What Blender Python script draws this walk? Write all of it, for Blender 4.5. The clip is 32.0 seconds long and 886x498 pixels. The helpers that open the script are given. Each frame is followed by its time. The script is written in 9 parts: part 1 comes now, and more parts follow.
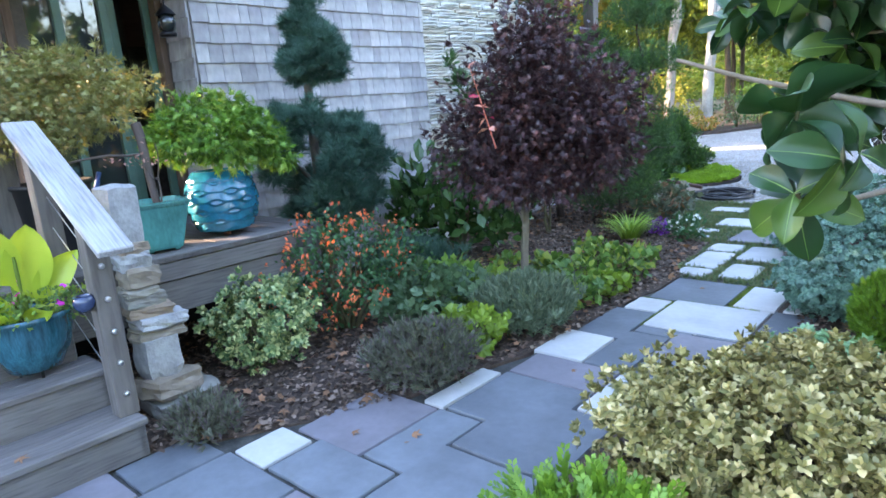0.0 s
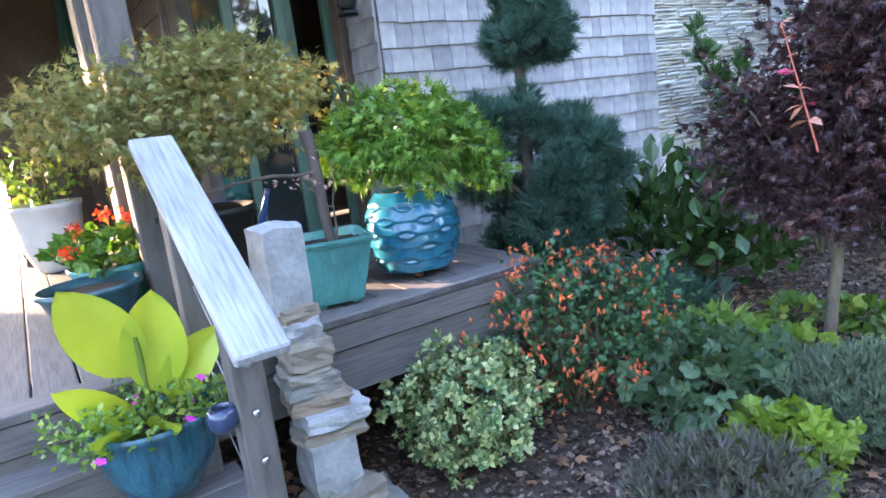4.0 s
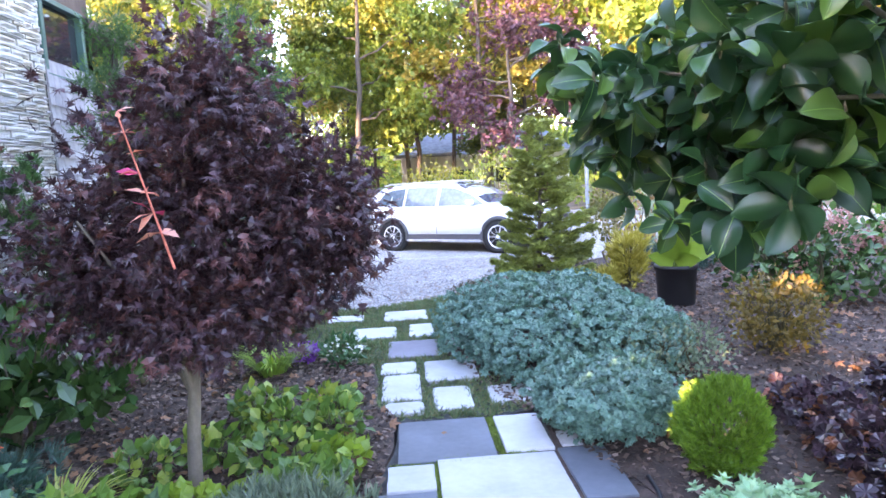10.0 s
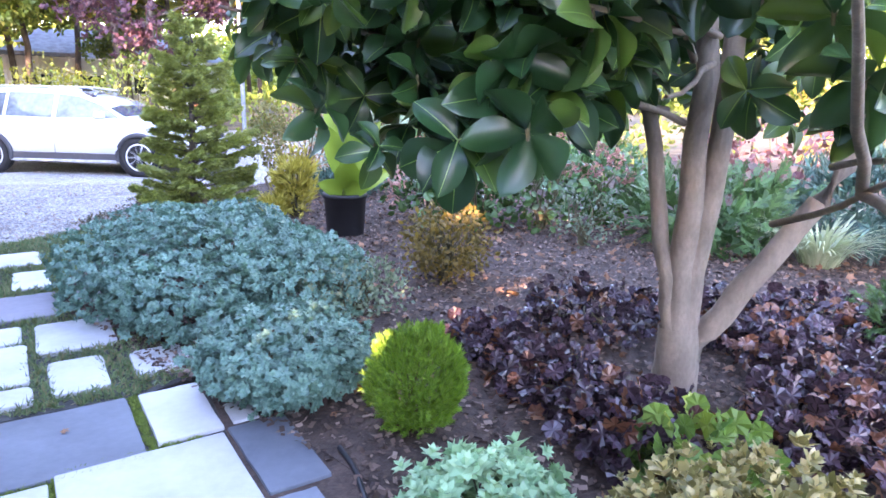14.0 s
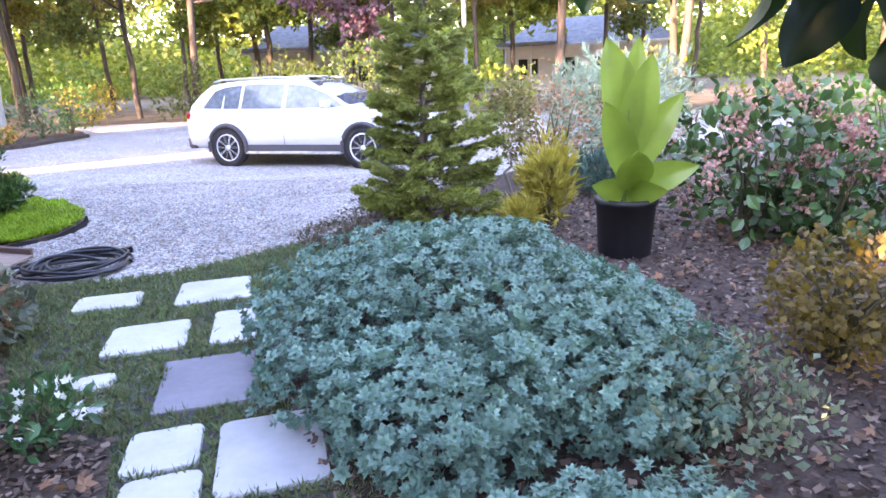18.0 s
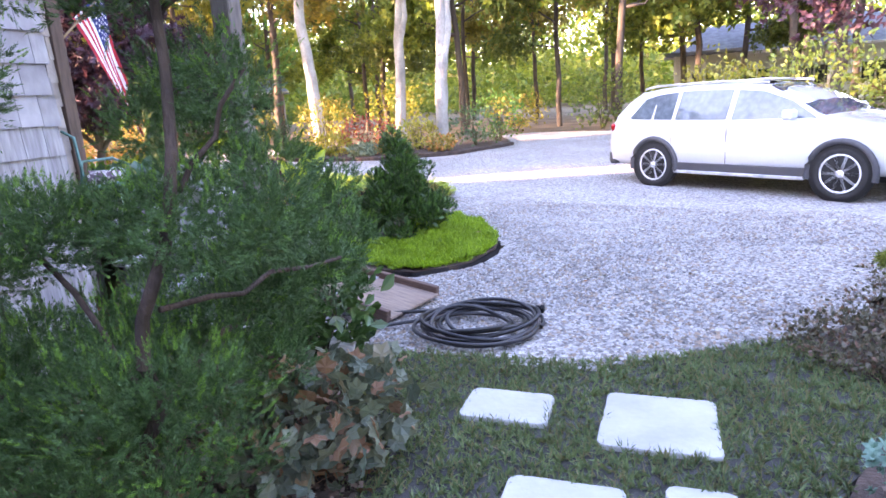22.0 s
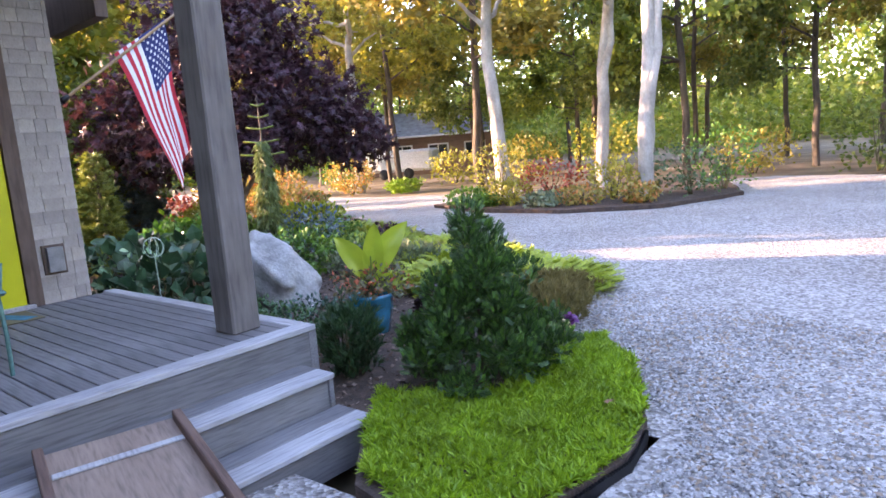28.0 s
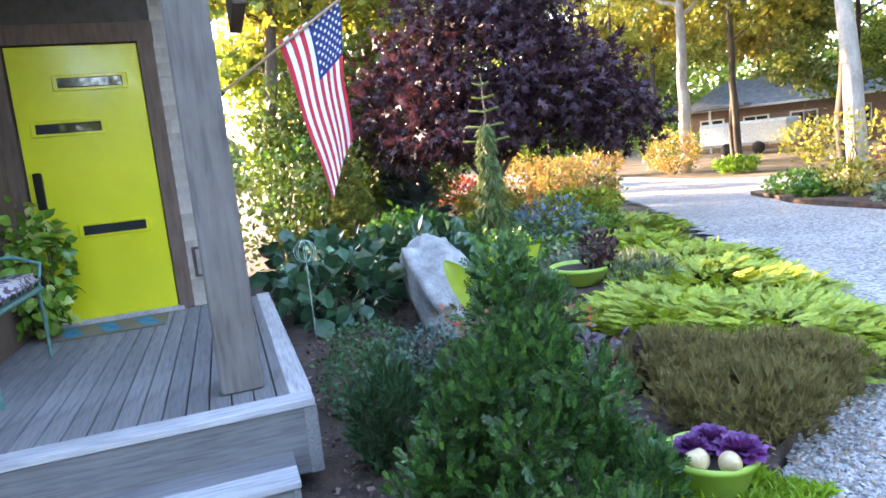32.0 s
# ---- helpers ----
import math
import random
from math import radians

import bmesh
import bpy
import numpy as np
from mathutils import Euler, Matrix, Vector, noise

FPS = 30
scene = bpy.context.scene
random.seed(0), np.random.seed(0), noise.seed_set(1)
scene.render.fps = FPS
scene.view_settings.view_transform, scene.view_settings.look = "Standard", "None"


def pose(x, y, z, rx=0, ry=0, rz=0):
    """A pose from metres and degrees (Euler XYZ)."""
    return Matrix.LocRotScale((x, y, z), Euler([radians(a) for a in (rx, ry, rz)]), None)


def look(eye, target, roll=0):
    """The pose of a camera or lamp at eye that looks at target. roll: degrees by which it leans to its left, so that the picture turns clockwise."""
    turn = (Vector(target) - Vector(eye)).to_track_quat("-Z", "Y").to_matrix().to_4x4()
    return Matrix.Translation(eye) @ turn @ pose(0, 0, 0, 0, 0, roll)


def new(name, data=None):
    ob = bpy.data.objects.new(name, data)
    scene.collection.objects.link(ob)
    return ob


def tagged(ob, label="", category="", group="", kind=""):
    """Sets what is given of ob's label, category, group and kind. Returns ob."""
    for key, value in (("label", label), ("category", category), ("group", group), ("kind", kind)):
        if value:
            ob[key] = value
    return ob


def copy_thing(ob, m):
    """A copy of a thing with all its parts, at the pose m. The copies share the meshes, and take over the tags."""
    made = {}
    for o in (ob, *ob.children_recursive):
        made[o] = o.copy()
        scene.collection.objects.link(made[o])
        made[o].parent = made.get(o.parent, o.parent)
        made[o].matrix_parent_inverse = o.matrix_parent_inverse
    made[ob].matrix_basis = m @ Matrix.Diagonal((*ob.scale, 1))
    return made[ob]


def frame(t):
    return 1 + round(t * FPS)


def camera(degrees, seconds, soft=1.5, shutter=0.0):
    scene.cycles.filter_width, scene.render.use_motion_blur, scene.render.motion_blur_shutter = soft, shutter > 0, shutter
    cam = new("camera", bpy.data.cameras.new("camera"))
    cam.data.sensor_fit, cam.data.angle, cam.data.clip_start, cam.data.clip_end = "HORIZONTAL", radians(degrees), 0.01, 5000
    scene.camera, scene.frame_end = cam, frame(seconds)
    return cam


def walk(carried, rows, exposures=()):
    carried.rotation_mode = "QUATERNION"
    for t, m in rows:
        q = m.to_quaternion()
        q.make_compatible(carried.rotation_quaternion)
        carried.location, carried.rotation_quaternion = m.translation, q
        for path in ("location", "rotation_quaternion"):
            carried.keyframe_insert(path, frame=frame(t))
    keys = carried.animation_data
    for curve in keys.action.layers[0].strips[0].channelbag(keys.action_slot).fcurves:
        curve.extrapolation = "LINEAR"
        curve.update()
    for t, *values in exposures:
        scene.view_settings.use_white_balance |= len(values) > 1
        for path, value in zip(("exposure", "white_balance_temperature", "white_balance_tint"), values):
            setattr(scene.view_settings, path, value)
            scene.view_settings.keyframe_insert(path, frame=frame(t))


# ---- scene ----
cam = camera(69.7, 32.0, soft=1.6)
PATH = [
    (0, (3.184, -0.818, 1.405), (1.87, 0.626, 0.971), -4.6),
    (0.5, (2.957, -0.811, 1.391), (1.552, 0.54, 0.946), -4.7),
    (1, (2.746, -0.838, 1.4), (1.338, 0.508, 0.948), -4.7),
    (1.5, (2.603, -0.787, 1.396), (1.152, 0.509, 0.934), -4.9),
    (2, (2.485, -0.615, 1.399), (0.913, 0.53, 0.933), -6.2),
    (2.5, (2.36, -0.487, 1.394), (0.775, 0.637, 0.922), -6.1),
    (4.5, (1.903, -0.186, 1.478), (0.247, 0.857, 1.066), -7.0),
    (5, (1.753, -0.136, 1.445), (0.239, 1.109, 1.047), -6.5),
    (5.5, (1.585, -0.122, 1.465), (0.304, 1.367, 1.085), -6.1),
    (6, (1.51, -0.021, 1.463), (0.27, 1.502, 1.087), -5.8),
    (6.5, (1.466, 0.096, 1.481), (0.226, 1.621, 1.112), -5.5),
    (7, (1.408, 0.118, 1.482), (0.258, 1.719, 1.143), -5.2),
    (7.5, (1.379, 0.119, 1.485), (0.42, 1.848, 1.182), -5.0),
    (8, (1.376, 0.131, 1.479), (0.716, 1.998, 1.195), -4.5),
    (8.5, (1.374, 0.116, 1.477), (0.892, 2.038, 1.204), -3.7),
    (9, (1.365, 0.122, 1.471), (0.979, 2.066, 1.207), -3.8),
    (9.5, (1.382, 0.168, 1.448), (1.174, 2.141, 1.195), -3.7),
    (10, (1.466, 0.282, 1.382), (1.582, 2.266, 1.16), -3.1),
    (10.5, (1.581, 0.352, 1.35), (2.201, 2.239, 1.117), -1.7),
    (11, (1.557, 0.422, 1.316), (2.564, 2.113, 0.962), 0.5),
    (11.5, (1.507, 0.458, 1.301), (2.701, 2.014, 0.909), 2.2),
    (12, (1.459, 0.485, 1.305), (2.69, 2.007, 0.895), 2.7),
    (12.5, (1.445, 0.51, 1.297), (2.676, 2.023, 0.855), 2.6),
    (13, (1.429, 0.561, 1.297), (2.656, 2.074, 0.843), 2.7),
    (13.5, (1.479, 0.706, 1.302), (2.686, 2.233, 0.843), 2.6),
    (14, (1.574, 0.907, 1.335), (2.659, 2.52, 0.863), 1.5),
    (14.5, (1.568, 1.087, 1.334), (2.505, 2.782, 0.837), 0.4),
    (15, (1.548, 1.331, 1.344), (2.48, 3.031, 0.854), 0.2),
    (15.5, (1.599, 1.54, 1.348), (2.399, 3.3, 0.837), -0.6),
    (17.5, (1.749, 2.469, 1.264), (2.322, 4.311, 0.737), -1.8),
    (18, (1.831, 2.67, 1.261), (2.332, 4.532, 0.727), -2.3),
    (18.5, (1.815, 2.796, 1.247), (2.032, 4.702, 0.683), -2.9),
    (19, (1.717, 2.98, 1.244), (1.665, 4.892, 0.659), -2.6),
    (19.5, (1.674, 3.199, 1.237), (1.326, 5.072, 0.63), -3.1),
    (20, (1.692, 3.423, 1.254), (1.132, 5.237, 0.627), -2.8),
    (20.5, (1.621, 3.609, 1.216), (1.027, 5.412, 0.586), -2.8),
    (21, (1.47, 3.833, 1.234), (0.873, 5.635, 0.605), -3.1),
    (21.5, (1.427, 4.056, 1.24), (0.808, 5.88, 0.699), -3.3),
    (22, (1.451, 4.313, 1.285), (0.78, 6.142, 0.831), -3.7),
    (22.5, (1.41, 4.523, 1.287), (0.738, 6.366, 0.893), -2.8),
    (23, (1.328, 4.762, 1.329), (0.657, 6.605, 0.942), -2.8),
    (23.5, (1.339, 4.978, 1.32), (0.628, 6.809, 0.944), -2.9),
    (24, (1.372, 5.196, 1.338), (0.583, 6.995, 0.963), -3.1),
    (24.5, (1.328, 5.402, 1.298), (0.541, 7.202, 0.921), -3.2),
    (26.5, (1.109, 6.546, 1.307), (0.168, 8.284, 0.998), -4.1),
    (27, (0.992, 6.767, 1.329), (0.009, 8.481, 1.02), -4.1),
    (27.5, (1.035, 7.017, 1.335), (-0.127, 8.617, 1.034), -4.2),
    (28, (1.079, 7.318, 1.336), (-0.197, 8.828, 1.036), -4.4),
    (28.5, (1.001, 7.584, 1.311), (-0.331, 9.047, 1.015), -4.4),
    (29, (0.913, 7.839, 1.315), (-0.488, 9.234, 1.012), -4.4),
    (29.5, (0.913, 8.149, 1.308), (-0.656, 9.351, 0.998), -4.9),
    (30, (0.897, 8.438, 1.318), (-0.769, 9.495, 0.994), -5.0),
    (30.5, (0.77, 8.677, 1.314), (-0.961, 9.624, 0.987), -5.2),
    (31, (0.7, 8.873, 1.318), (-1.116, 9.648, 1.001), -5.6),
    (31.5, (0.768, 9.178, 1.348), (-1.106, 9.812, 1.054), -5.7),
    (32, (0.753, 9.392, 1.339), (-1.123, 10.024, 1.056), -5.8),
]
walk(cam, [(t, look(eye, target, roll)) for t, eye, target, roll in PATH],
     [(0, 4.21, 6600, 22), (3, 4.2, 6450, 26), (6, 4.58, 6600, 30), (9, 4.58, 6650, 35), (13, 4.62, 6350, 41), (15, 4.78, 6500, 43), (18, 4.46, 6850, 43), (20, 4.44, 7000, 43), (22, 4.40, 6980, 43), (24, 4.25, 6980, 41), (28, 3.92, 6850, 37), (30, 4.12, 6500, 29), (32, 4.33, 6450, 25)])

# ---- world and sun: a low evening sun from behind the house ----
SUN_AZ = Vector((-0.8346, -0.5508, 0)).normalized()
SUN_EL = radians(11)
world = bpy.data.worlds.new("sky")
scene.world = world
world.use_nodes = True
wn = world.node_tree
sky = wn.nodes.new("ShaderNodeTexSky")
sky.sky_type, sky.sun_disc = "NISHITA", False
sky.sun_elevation = SUN_EL
sky.sun_rotation = math.atan2(SUN_AZ.x, SUN_AZ.y)
sky.air_density, sky.dust_density, sky.ozone_density = 1.0, 0.6, 1.2
wn.links.new(sky.outputs["Color"], wn.nodes["Background"].inputs["Color"])
wn.nodes["Background"].inputs["Strength"].default_value = 0.15
sun_data = bpy.data.lights.new("sun", "SUN")
sun_data.energy, sun_data.angle, sun_data.color = 2.4, radians(0.6), (1.0, 0.74, 0.46)
sun = new("sun", sun_data)
sun.matrix_world = look(SUN_AZ * 60 + Vector((0, 0, 60 * math.tan(SUN_EL))), (0, 0, 0))
scene.view_settings.exposure = 4.3


# ---- materials ----
def nodes_of(name, rough=0.6, metal=0.0, coat=0.0):
    m = bpy.data.materials.new(name)
    m.use_nodes = True
    nt = m.node_tree
    b = nt.nodes["Principled BSDF"]
    b.inputs["Roughness"].default_value = rough
    b.inputs["Metallic"].default_value = metal
    b.inputs["Coat Weight"].default_value = coat
    return m, nt, b


def tex(nt, kind, scale, stretch=(1, 1, 1), detail=5.0, coord="Object"):
    tc = nt.nodes.new("ShaderNodeTexCoord")
    mp = nt.nodes.new("ShaderNodeMapping")
    mp.inputs["Scale"].default_value = stretch
    nt.links.new(tc.outputs[coord], mp.inputs["Vector"])
    n = nt.nodes.new("ShaderNodeTexNoise" if kind == "noise" else "ShaderNodeTexVoronoi")
    n.inputs["Scale"].default_value = scale
    if kind == "noise":
        n.inputs["Detail"].default_value = detail
    nt.links.new(mp.outputs["Vector"], n.inputs["Vector"])
    return n


def ramp(nt, source, stops):
    r = nt.nodes.new("ShaderNodeValToRGB")
    els = r.color_ramp.elements
    while len(els) < len(stops):
        els.new(0.5)
    for e, (p, c) in zip(els, stops):
        e.position, e.color = p, (*c, 1)
    nt.links.new(source, r.inputs["Fac"])
    return r


def mix(nt, kind, fac, a, b):
    x = nt.nodes.new("ShaderNodeMix")
    x.data_type, x.blend_type = "RGBA", kind
    for sock, v in ((x.inputs["Factor"], fac), (x.inputs["A"], a), (x.inputs["B"], b)):
        if hasattr(v, "is_output"):
            nt.links.new(v, sock)
        else:
            sock.default_value = v if sock.name == "Factor" else (*v, 1)
    return x.outputs["Result"]


def bump(nt, b, height, strength=0.3, dist=0.01):
    n = nt.nodes.new("ShaderNodeBump")
    n.inputs["Strength"].default_value, n.inputs["Distance"].default_value = strength, dist
    nt.links.new(height, n.inputs["Height"])
    nt.links.new(n.outputs["Normal"], b.inputs["Normal"])


def dim(c, k):
    return tuple(min(1.0, v * k) for v in c)


def plain(name, c, rough=0.6, metal=0.0, scale=12, amount=0.25, bumps=0.15, stretch=(1, 1, 1), coat=0.0, each=0.0):
    """A surface with a coarse and a fine variation of one colour; each: how far pieces differ."""
    m, nt, b = nodes_of(name, rough, metal, coat)
    n1 = tex(nt, "noise", scale, stretch)
    n2 = tex(nt, "noise", scale * 7, stretch, 3)
    r1 = ramp(nt, n1.outputs["Fac"], [(0.3, dim(c, 1 - amount)), (0.7, dim(c, 1 + amount))])
    r2 = ramp(nt, n2.outputs["Fac"], [(0.3, (1 - amount * 0.6,) * 3), (0.7, (1, 1, 1))])
    col = mix(nt, "MULTIPLY", 1.0, r1.outputs["Color"], r2.outputs["Color"])
    if each:
        oi = nt.nodes.new("ShaderNodeObjectInfo")
        r3 = ramp(nt, oi.outputs["Random"], [(0, (1 - each,) * 3), (1, (1.0,) * 3)])
        col = mix(nt, "MULTIPLY", 1.0, col, r3.outputs["Color"])
    nt.links.new(col, b.inputs["Base Color"])
    if bumps:
        bump(nt, b, n2.outputs["Fac"], bumps, 0.01)
    return m


def leafy(name, c1, c2, rough=0.5, trans=0.25, third=None):
    """Leaves: each one its own shade between c1 and c2, a few of a third colour, some light coming through."""
    m, nt, b = nodes_of(name, max(0.25, rough - 0.1))
    g = nt.nodes.new("ShaderNodeNewGeometry")
    c1, c2, third = dim(c1, 1.45), dim(c2, 1.45), third and dim(third, 1.4)
    stops = [(0.0, c1), (0.75 if third else 1.0, c2)]
    if third:
        stops += [(0.84, third)]
    r = ramp(nt, g.outputs["Random Per Island"], stops)
    n = tex(nt, "noise", 3.0, coord="Object")
    r2 = ramp(nt, n.outputs["Fac"], [(0.3, (0.72, 0.72, 0.72)), (0.7, (1.08, 1.08, 1.08))])
    col = mix(nt, "MULTIPLY", 1.0, r.outputs["Color"], r2.outputs["Color"])
    nt.links.new(col, b.inputs["Base Color"])
    t = nt.nodes.new("ShaderNodeBsdfTranslucent")
    nt.links.new(mix(nt, "MULTIPLY", 1.0, col, (1.25, 1.2, 0.7)), t.inputs["Color"])
    s = nt.nodes.new("ShaderNodeMixShader")
    s.inputs["Fac"].default_value = trans
    nt.links.new(b.outputs["BSDF"], s.inputs[1])
    nt.links.new(t.outputs["BSDF"], s.inputs[2])
    nt.links.new(s.outputs["Shader"], nt.nodes["Material Output"].inputs["Surface"])
    return m


def woody(name, c, grain=(1, 14, 14), each=0.25, rough=0.75):
    """Weathered boards with the grain along their local x."""
    m, nt, b = nodes_of(name, rough)
    n1 = tex(nt, "noise", 6, grain, 6)
    n2 = tex(nt, "noise", 2.2, (1, 2, 2), 4)
    r1 = ramp(nt, n1.outputs["Fac"], [(0.28, dim(c, 0.62)), (0.5, c), (0.75, dim(c, 1.22))])
    r2 = ramp(nt, n2.outputs["Fac"], [(0.3, (0.74, 0.72, 0.72)), (0.7, (1, 1, 1))])
    col = mix(nt, "MULTIPLY", 1.0, r1.outputs["Color"], r2.outputs["Color"])
    oi = nt.nodes.new("ShaderNodeObjectInfo")
    r3 = ramp(nt, oi.outputs["Random"], [(0, (1 - each,) * 3), (1, (1.0,) * 3)])
    nt.links.new(mix(nt, "MULTIPLY", 1.0, col, r3.outputs["Color"]), b.inputs["Base Color"])
    bump(nt, b, n1.outputs["Fac"], 0.35, 0.006)
    return m


# ---- meshes ----
rng = np.random.default_rng(7)


def empty(name, x=0, y=0, z=0, rz=0, label="", category="", group="", kind=""):
    ob = new(name)
    ob.empty_display_size = 0.1
    ob.matrix_world = pose(x, y, z, 0, 0, rz)
    return tagged(ob, label, category, group, kind)


FINE = {"stems", "buds", "flowers", "flower_heads", "bright_tips", "stars", "blades", "limbs", "branches", "leader_whorls", "red_leaves", "reddish_leaves", "leaves"}


def part(name, me, material, parent=None, label="", smooth=False):
    """Link a bmesh or mesh as one object under a thing; its coordinates are the parent's own."""
    if isinstance(me, bmesh.types.BMesh):
        bm, me = me, bpy.data.meshes.new(name)
        bm.to_mesh(me)
        bm.free()
    if material and not me.materials:
        me.materials.append(material)
    if smooth:
        me.polygons.foreach_set("use_smooth", np.ones(len(me.polygons), bool))
    ob = new(name, me)
    if parent:
        ob.parent = parent
    return tagged(ob, label, kind="stuff" if name in FINE else "")


def mesh_of(name, verts, faces, smooth=False):
    """verts: (n, 3); faces: (m, 3) or (m, 4) arrays."""
    me = bpy.data.meshes.new(name)
    verts, faces = np.asarray(verts, np.float32), np.asarray(faces, np.int32)
    me.vertices.add(len(verts))
    me.vertices.foreach_set("co", verts.ravel())
    k = faces.shape[1]
    me.loops.add(faces.size)
    me.loops.foreach_set("vertex_index", faces.ravel())
    me.polygons.add(len(faces))
    me.polygons.foreach_set("loop_start", np.arange(0, faces.size, k, dtype=np.int32))
    me.polygons.foreach_set("use_smooth", np.full(len(faces), smooth))
    me.update(calc_edges=True)
    return me


def box(sx, sy, sz, bev=0.004, at=(0, 0, 0), seg=1):
    """A bevelled box with its base centre at `at`."""
    bm = bmesh.new()
    bmesh.ops.create_cube(bm, size=1)
    bmesh.ops.scale(bm, vec=(sx, sy, sz), verts=bm.verts)
    bmesh.ops.translate(bm, vec=(at[0], at[1], at[2] + sz / 2), verts=bm.verts)
    if bev:
        bmesh.ops.bevel(bm, geom=bm.edges[:], offset=bev, segments=seg, affect="EDGES")
    return bm


def lathe(profile, seg=40, wobble=0.0, cap=True):
    """A turned form from (radius, height) pairs, closed below."""
    k = len(profile)
    a = np.linspace(0, 2 * math.pi, seg, endpoint=False)
    r = np.array([p[0] for p in profile])[:, None] * (1 + wobble * np.sin(3 * a)[None])
    z = np.array([p[1] for p in profile])[:, None] + 0 * a[None]
    v = np.stack([r * np.cos(a), r * np.sin(a), z], -1).reshape(-1, 3)
    f = [[i * seg + j, i * seg + (j + 1) % seg, (i + 1) * seg + (j + 1) % seg, (i + 1) * seg + j] for i in range(k - 1) for j in range(seg)]
    return mesh_of("turned", v, f, True)


def tube(points, radii, sides=8, closed=False):
    """A round tapered limb along points: vertices and quads."""
    p = np.asarray(points, float)
    r = np.broadcast_to(np.asarray(radii, float), (len(p),))
    d = np.gradient(p, axis=0)
    d /= np.linalg.norm(d, axis=1)[:, None] + 1e-9
    ref = np.where(np.abs(d[:, 2:3]) > 0.9, np.array([[1.0, 0, 0]]), np.array([[0, 0, 1.0]]))
    u = np.cross(d, ref)
    u /= np.linalg.norm(u, axis=1)[:, None] + 1e-9
    w = np.cross(d, u)
    a = np.linspace(0, 2 * math.pi, sides, endpoint=False)
    v = (p[:, None] + r[:, None, None] * (u[:, None] * np.cos(a)[None, :, None] + w[:, None] * np.sin(a)[None, :, None])).reshape(-1, 3)
    n = len(p)
    f = [[i * sides + j, i * sides + (j + 1) % sides, (i + 1) * sides + (j + 1) % sides, (i + 1) * sides + j] for i in range(n - 1) for j in range(sides)]
    return v, np.array(f)


def joined(pieces):
    vs, fs, k = [], [], 0
    for v, f in pieces:
        vs.append(v)
        fs.append(np.asarray(f) + k)
        k += len(v)
    return np.concatenate(vs), np.concatenate(fs)


def bend(a, b, sag=0.0, n=6, jit=0.0):
    """A curved run of points from a to b."""
    t = np.linspace(0, 1, n)[:, None]
    p = np.array(a)[None] * (1 - t) + np.array(b)[None] * t
    p[:, 2] += sag * np.sin(t[:, 0] * math.pi)
    if jit:
        p[1:-1] += rng.normal(0, jit, (n - 2, 3))
    return p


def unit(v):
    return v / (np.linalg.norm(v, axis=-1, keepdims=True) + 1e-9)


def scatter(form, pos, along, size, up=None, twist=0.5):
    """Set a leaf form at each place, growing along a direction; returns vertices and triangles."""
    v, f = form
    n = len(pos)
    y = unit(np.asarray(along, float))
    up = np.array([[0, 0, 1.0]]) if up is None else up
    up = unit(up + rng.normal(0, twist, (n, 3)))
    x = unit(np.cross(y, up))
    z = np.cross(x, y)
    size = np.broadcast_to(np.asarray(size, float), (n,))
    out = (v[None, :, 0:1] * x[:, None] + v[None, :, 1:2] * y[:, None] + v[None, :, 2:3] * z[:, None]) * size[:, None, None] + np.asarray(pos)[:, None]
    return out.reshape(-1, 3), (f[None] + (np.arange(n) * len(v))[:, None, None]).reshape(-1, 3)


# leaf forms, base at the origin, growing along +y, upper side +z
def leaf_oval(w=0.28, droop=0.12):
    v = np.array([(0, 0, 0), (-w * 0.8, 0.3, 0.05), (0, 0.3, 0), (w * 0.8, 0.3, 0.05), (-w, 0.6, 0.03), (0, 0.6, -0.03), (w, 0.6, 0.03), (0, 1, -droop)])
    f = np.array([(0, 2, 1), (0, 3, 2), (1, 2, 5), (1, 5, 4), (2, 3, 6), (2, 6, 5), (4, 5, 7), (5, 6, 7)])
    return v, f


def leaf_small(w=0.3, droop=0.1):
    return np.array([(0, 0, 0), (-w, 0.5, 0.05), (w, 0.5, 0.05), (0, 1, -droop)]), np.array([(0, 2, 1), (1, 2, 3)])


def leaf_mid(w=0.28, droop=0.15):
    v = np.array([(0, 0, 0), (-w, 0.36, 0.05), (w, 0.36, 0.05), (-w * 0.85, 0.7, 0.0), (w * 0.85, 0.7, 0.0), (0, 1, -droop)])
    return v, np.array([(0, 2, 1), (1, 2, 4), (1, 4, 3), (3, 4, 5)])


def leaf_palm(lobes=5, deep=0.35):
    """A lobed maple or cranesbill leaf as a fan."""
    v, f = [(0, 0.35, 0)], []
    tips = np.linspace(-math.radians(125), math.radians(125), lobes)
    for i, a in enumerate(tips):
        long = (0.62 if abs(a) < 1.4 else 0.42) + 0.08 * (abs(a) < 0.1)
        v.append((math.sin(a) * long, 0.35 + math.cos(a) * long, -0.08))
        if i < lobes - 1:
            m = (a + tips[i + 1]) / 2
            v.append((math.sin(m) * deep * 0.6, 0.35 + math.cos(m) * deep * 0.6, 0.02))
    v.append((0, 0, 0))
    n = len(v)
    for i in range(1, n - 1):
        f.append((0, i + 1, i))
    f.append((0, 1, n - 1))
    return np.array(v), np.array(f)


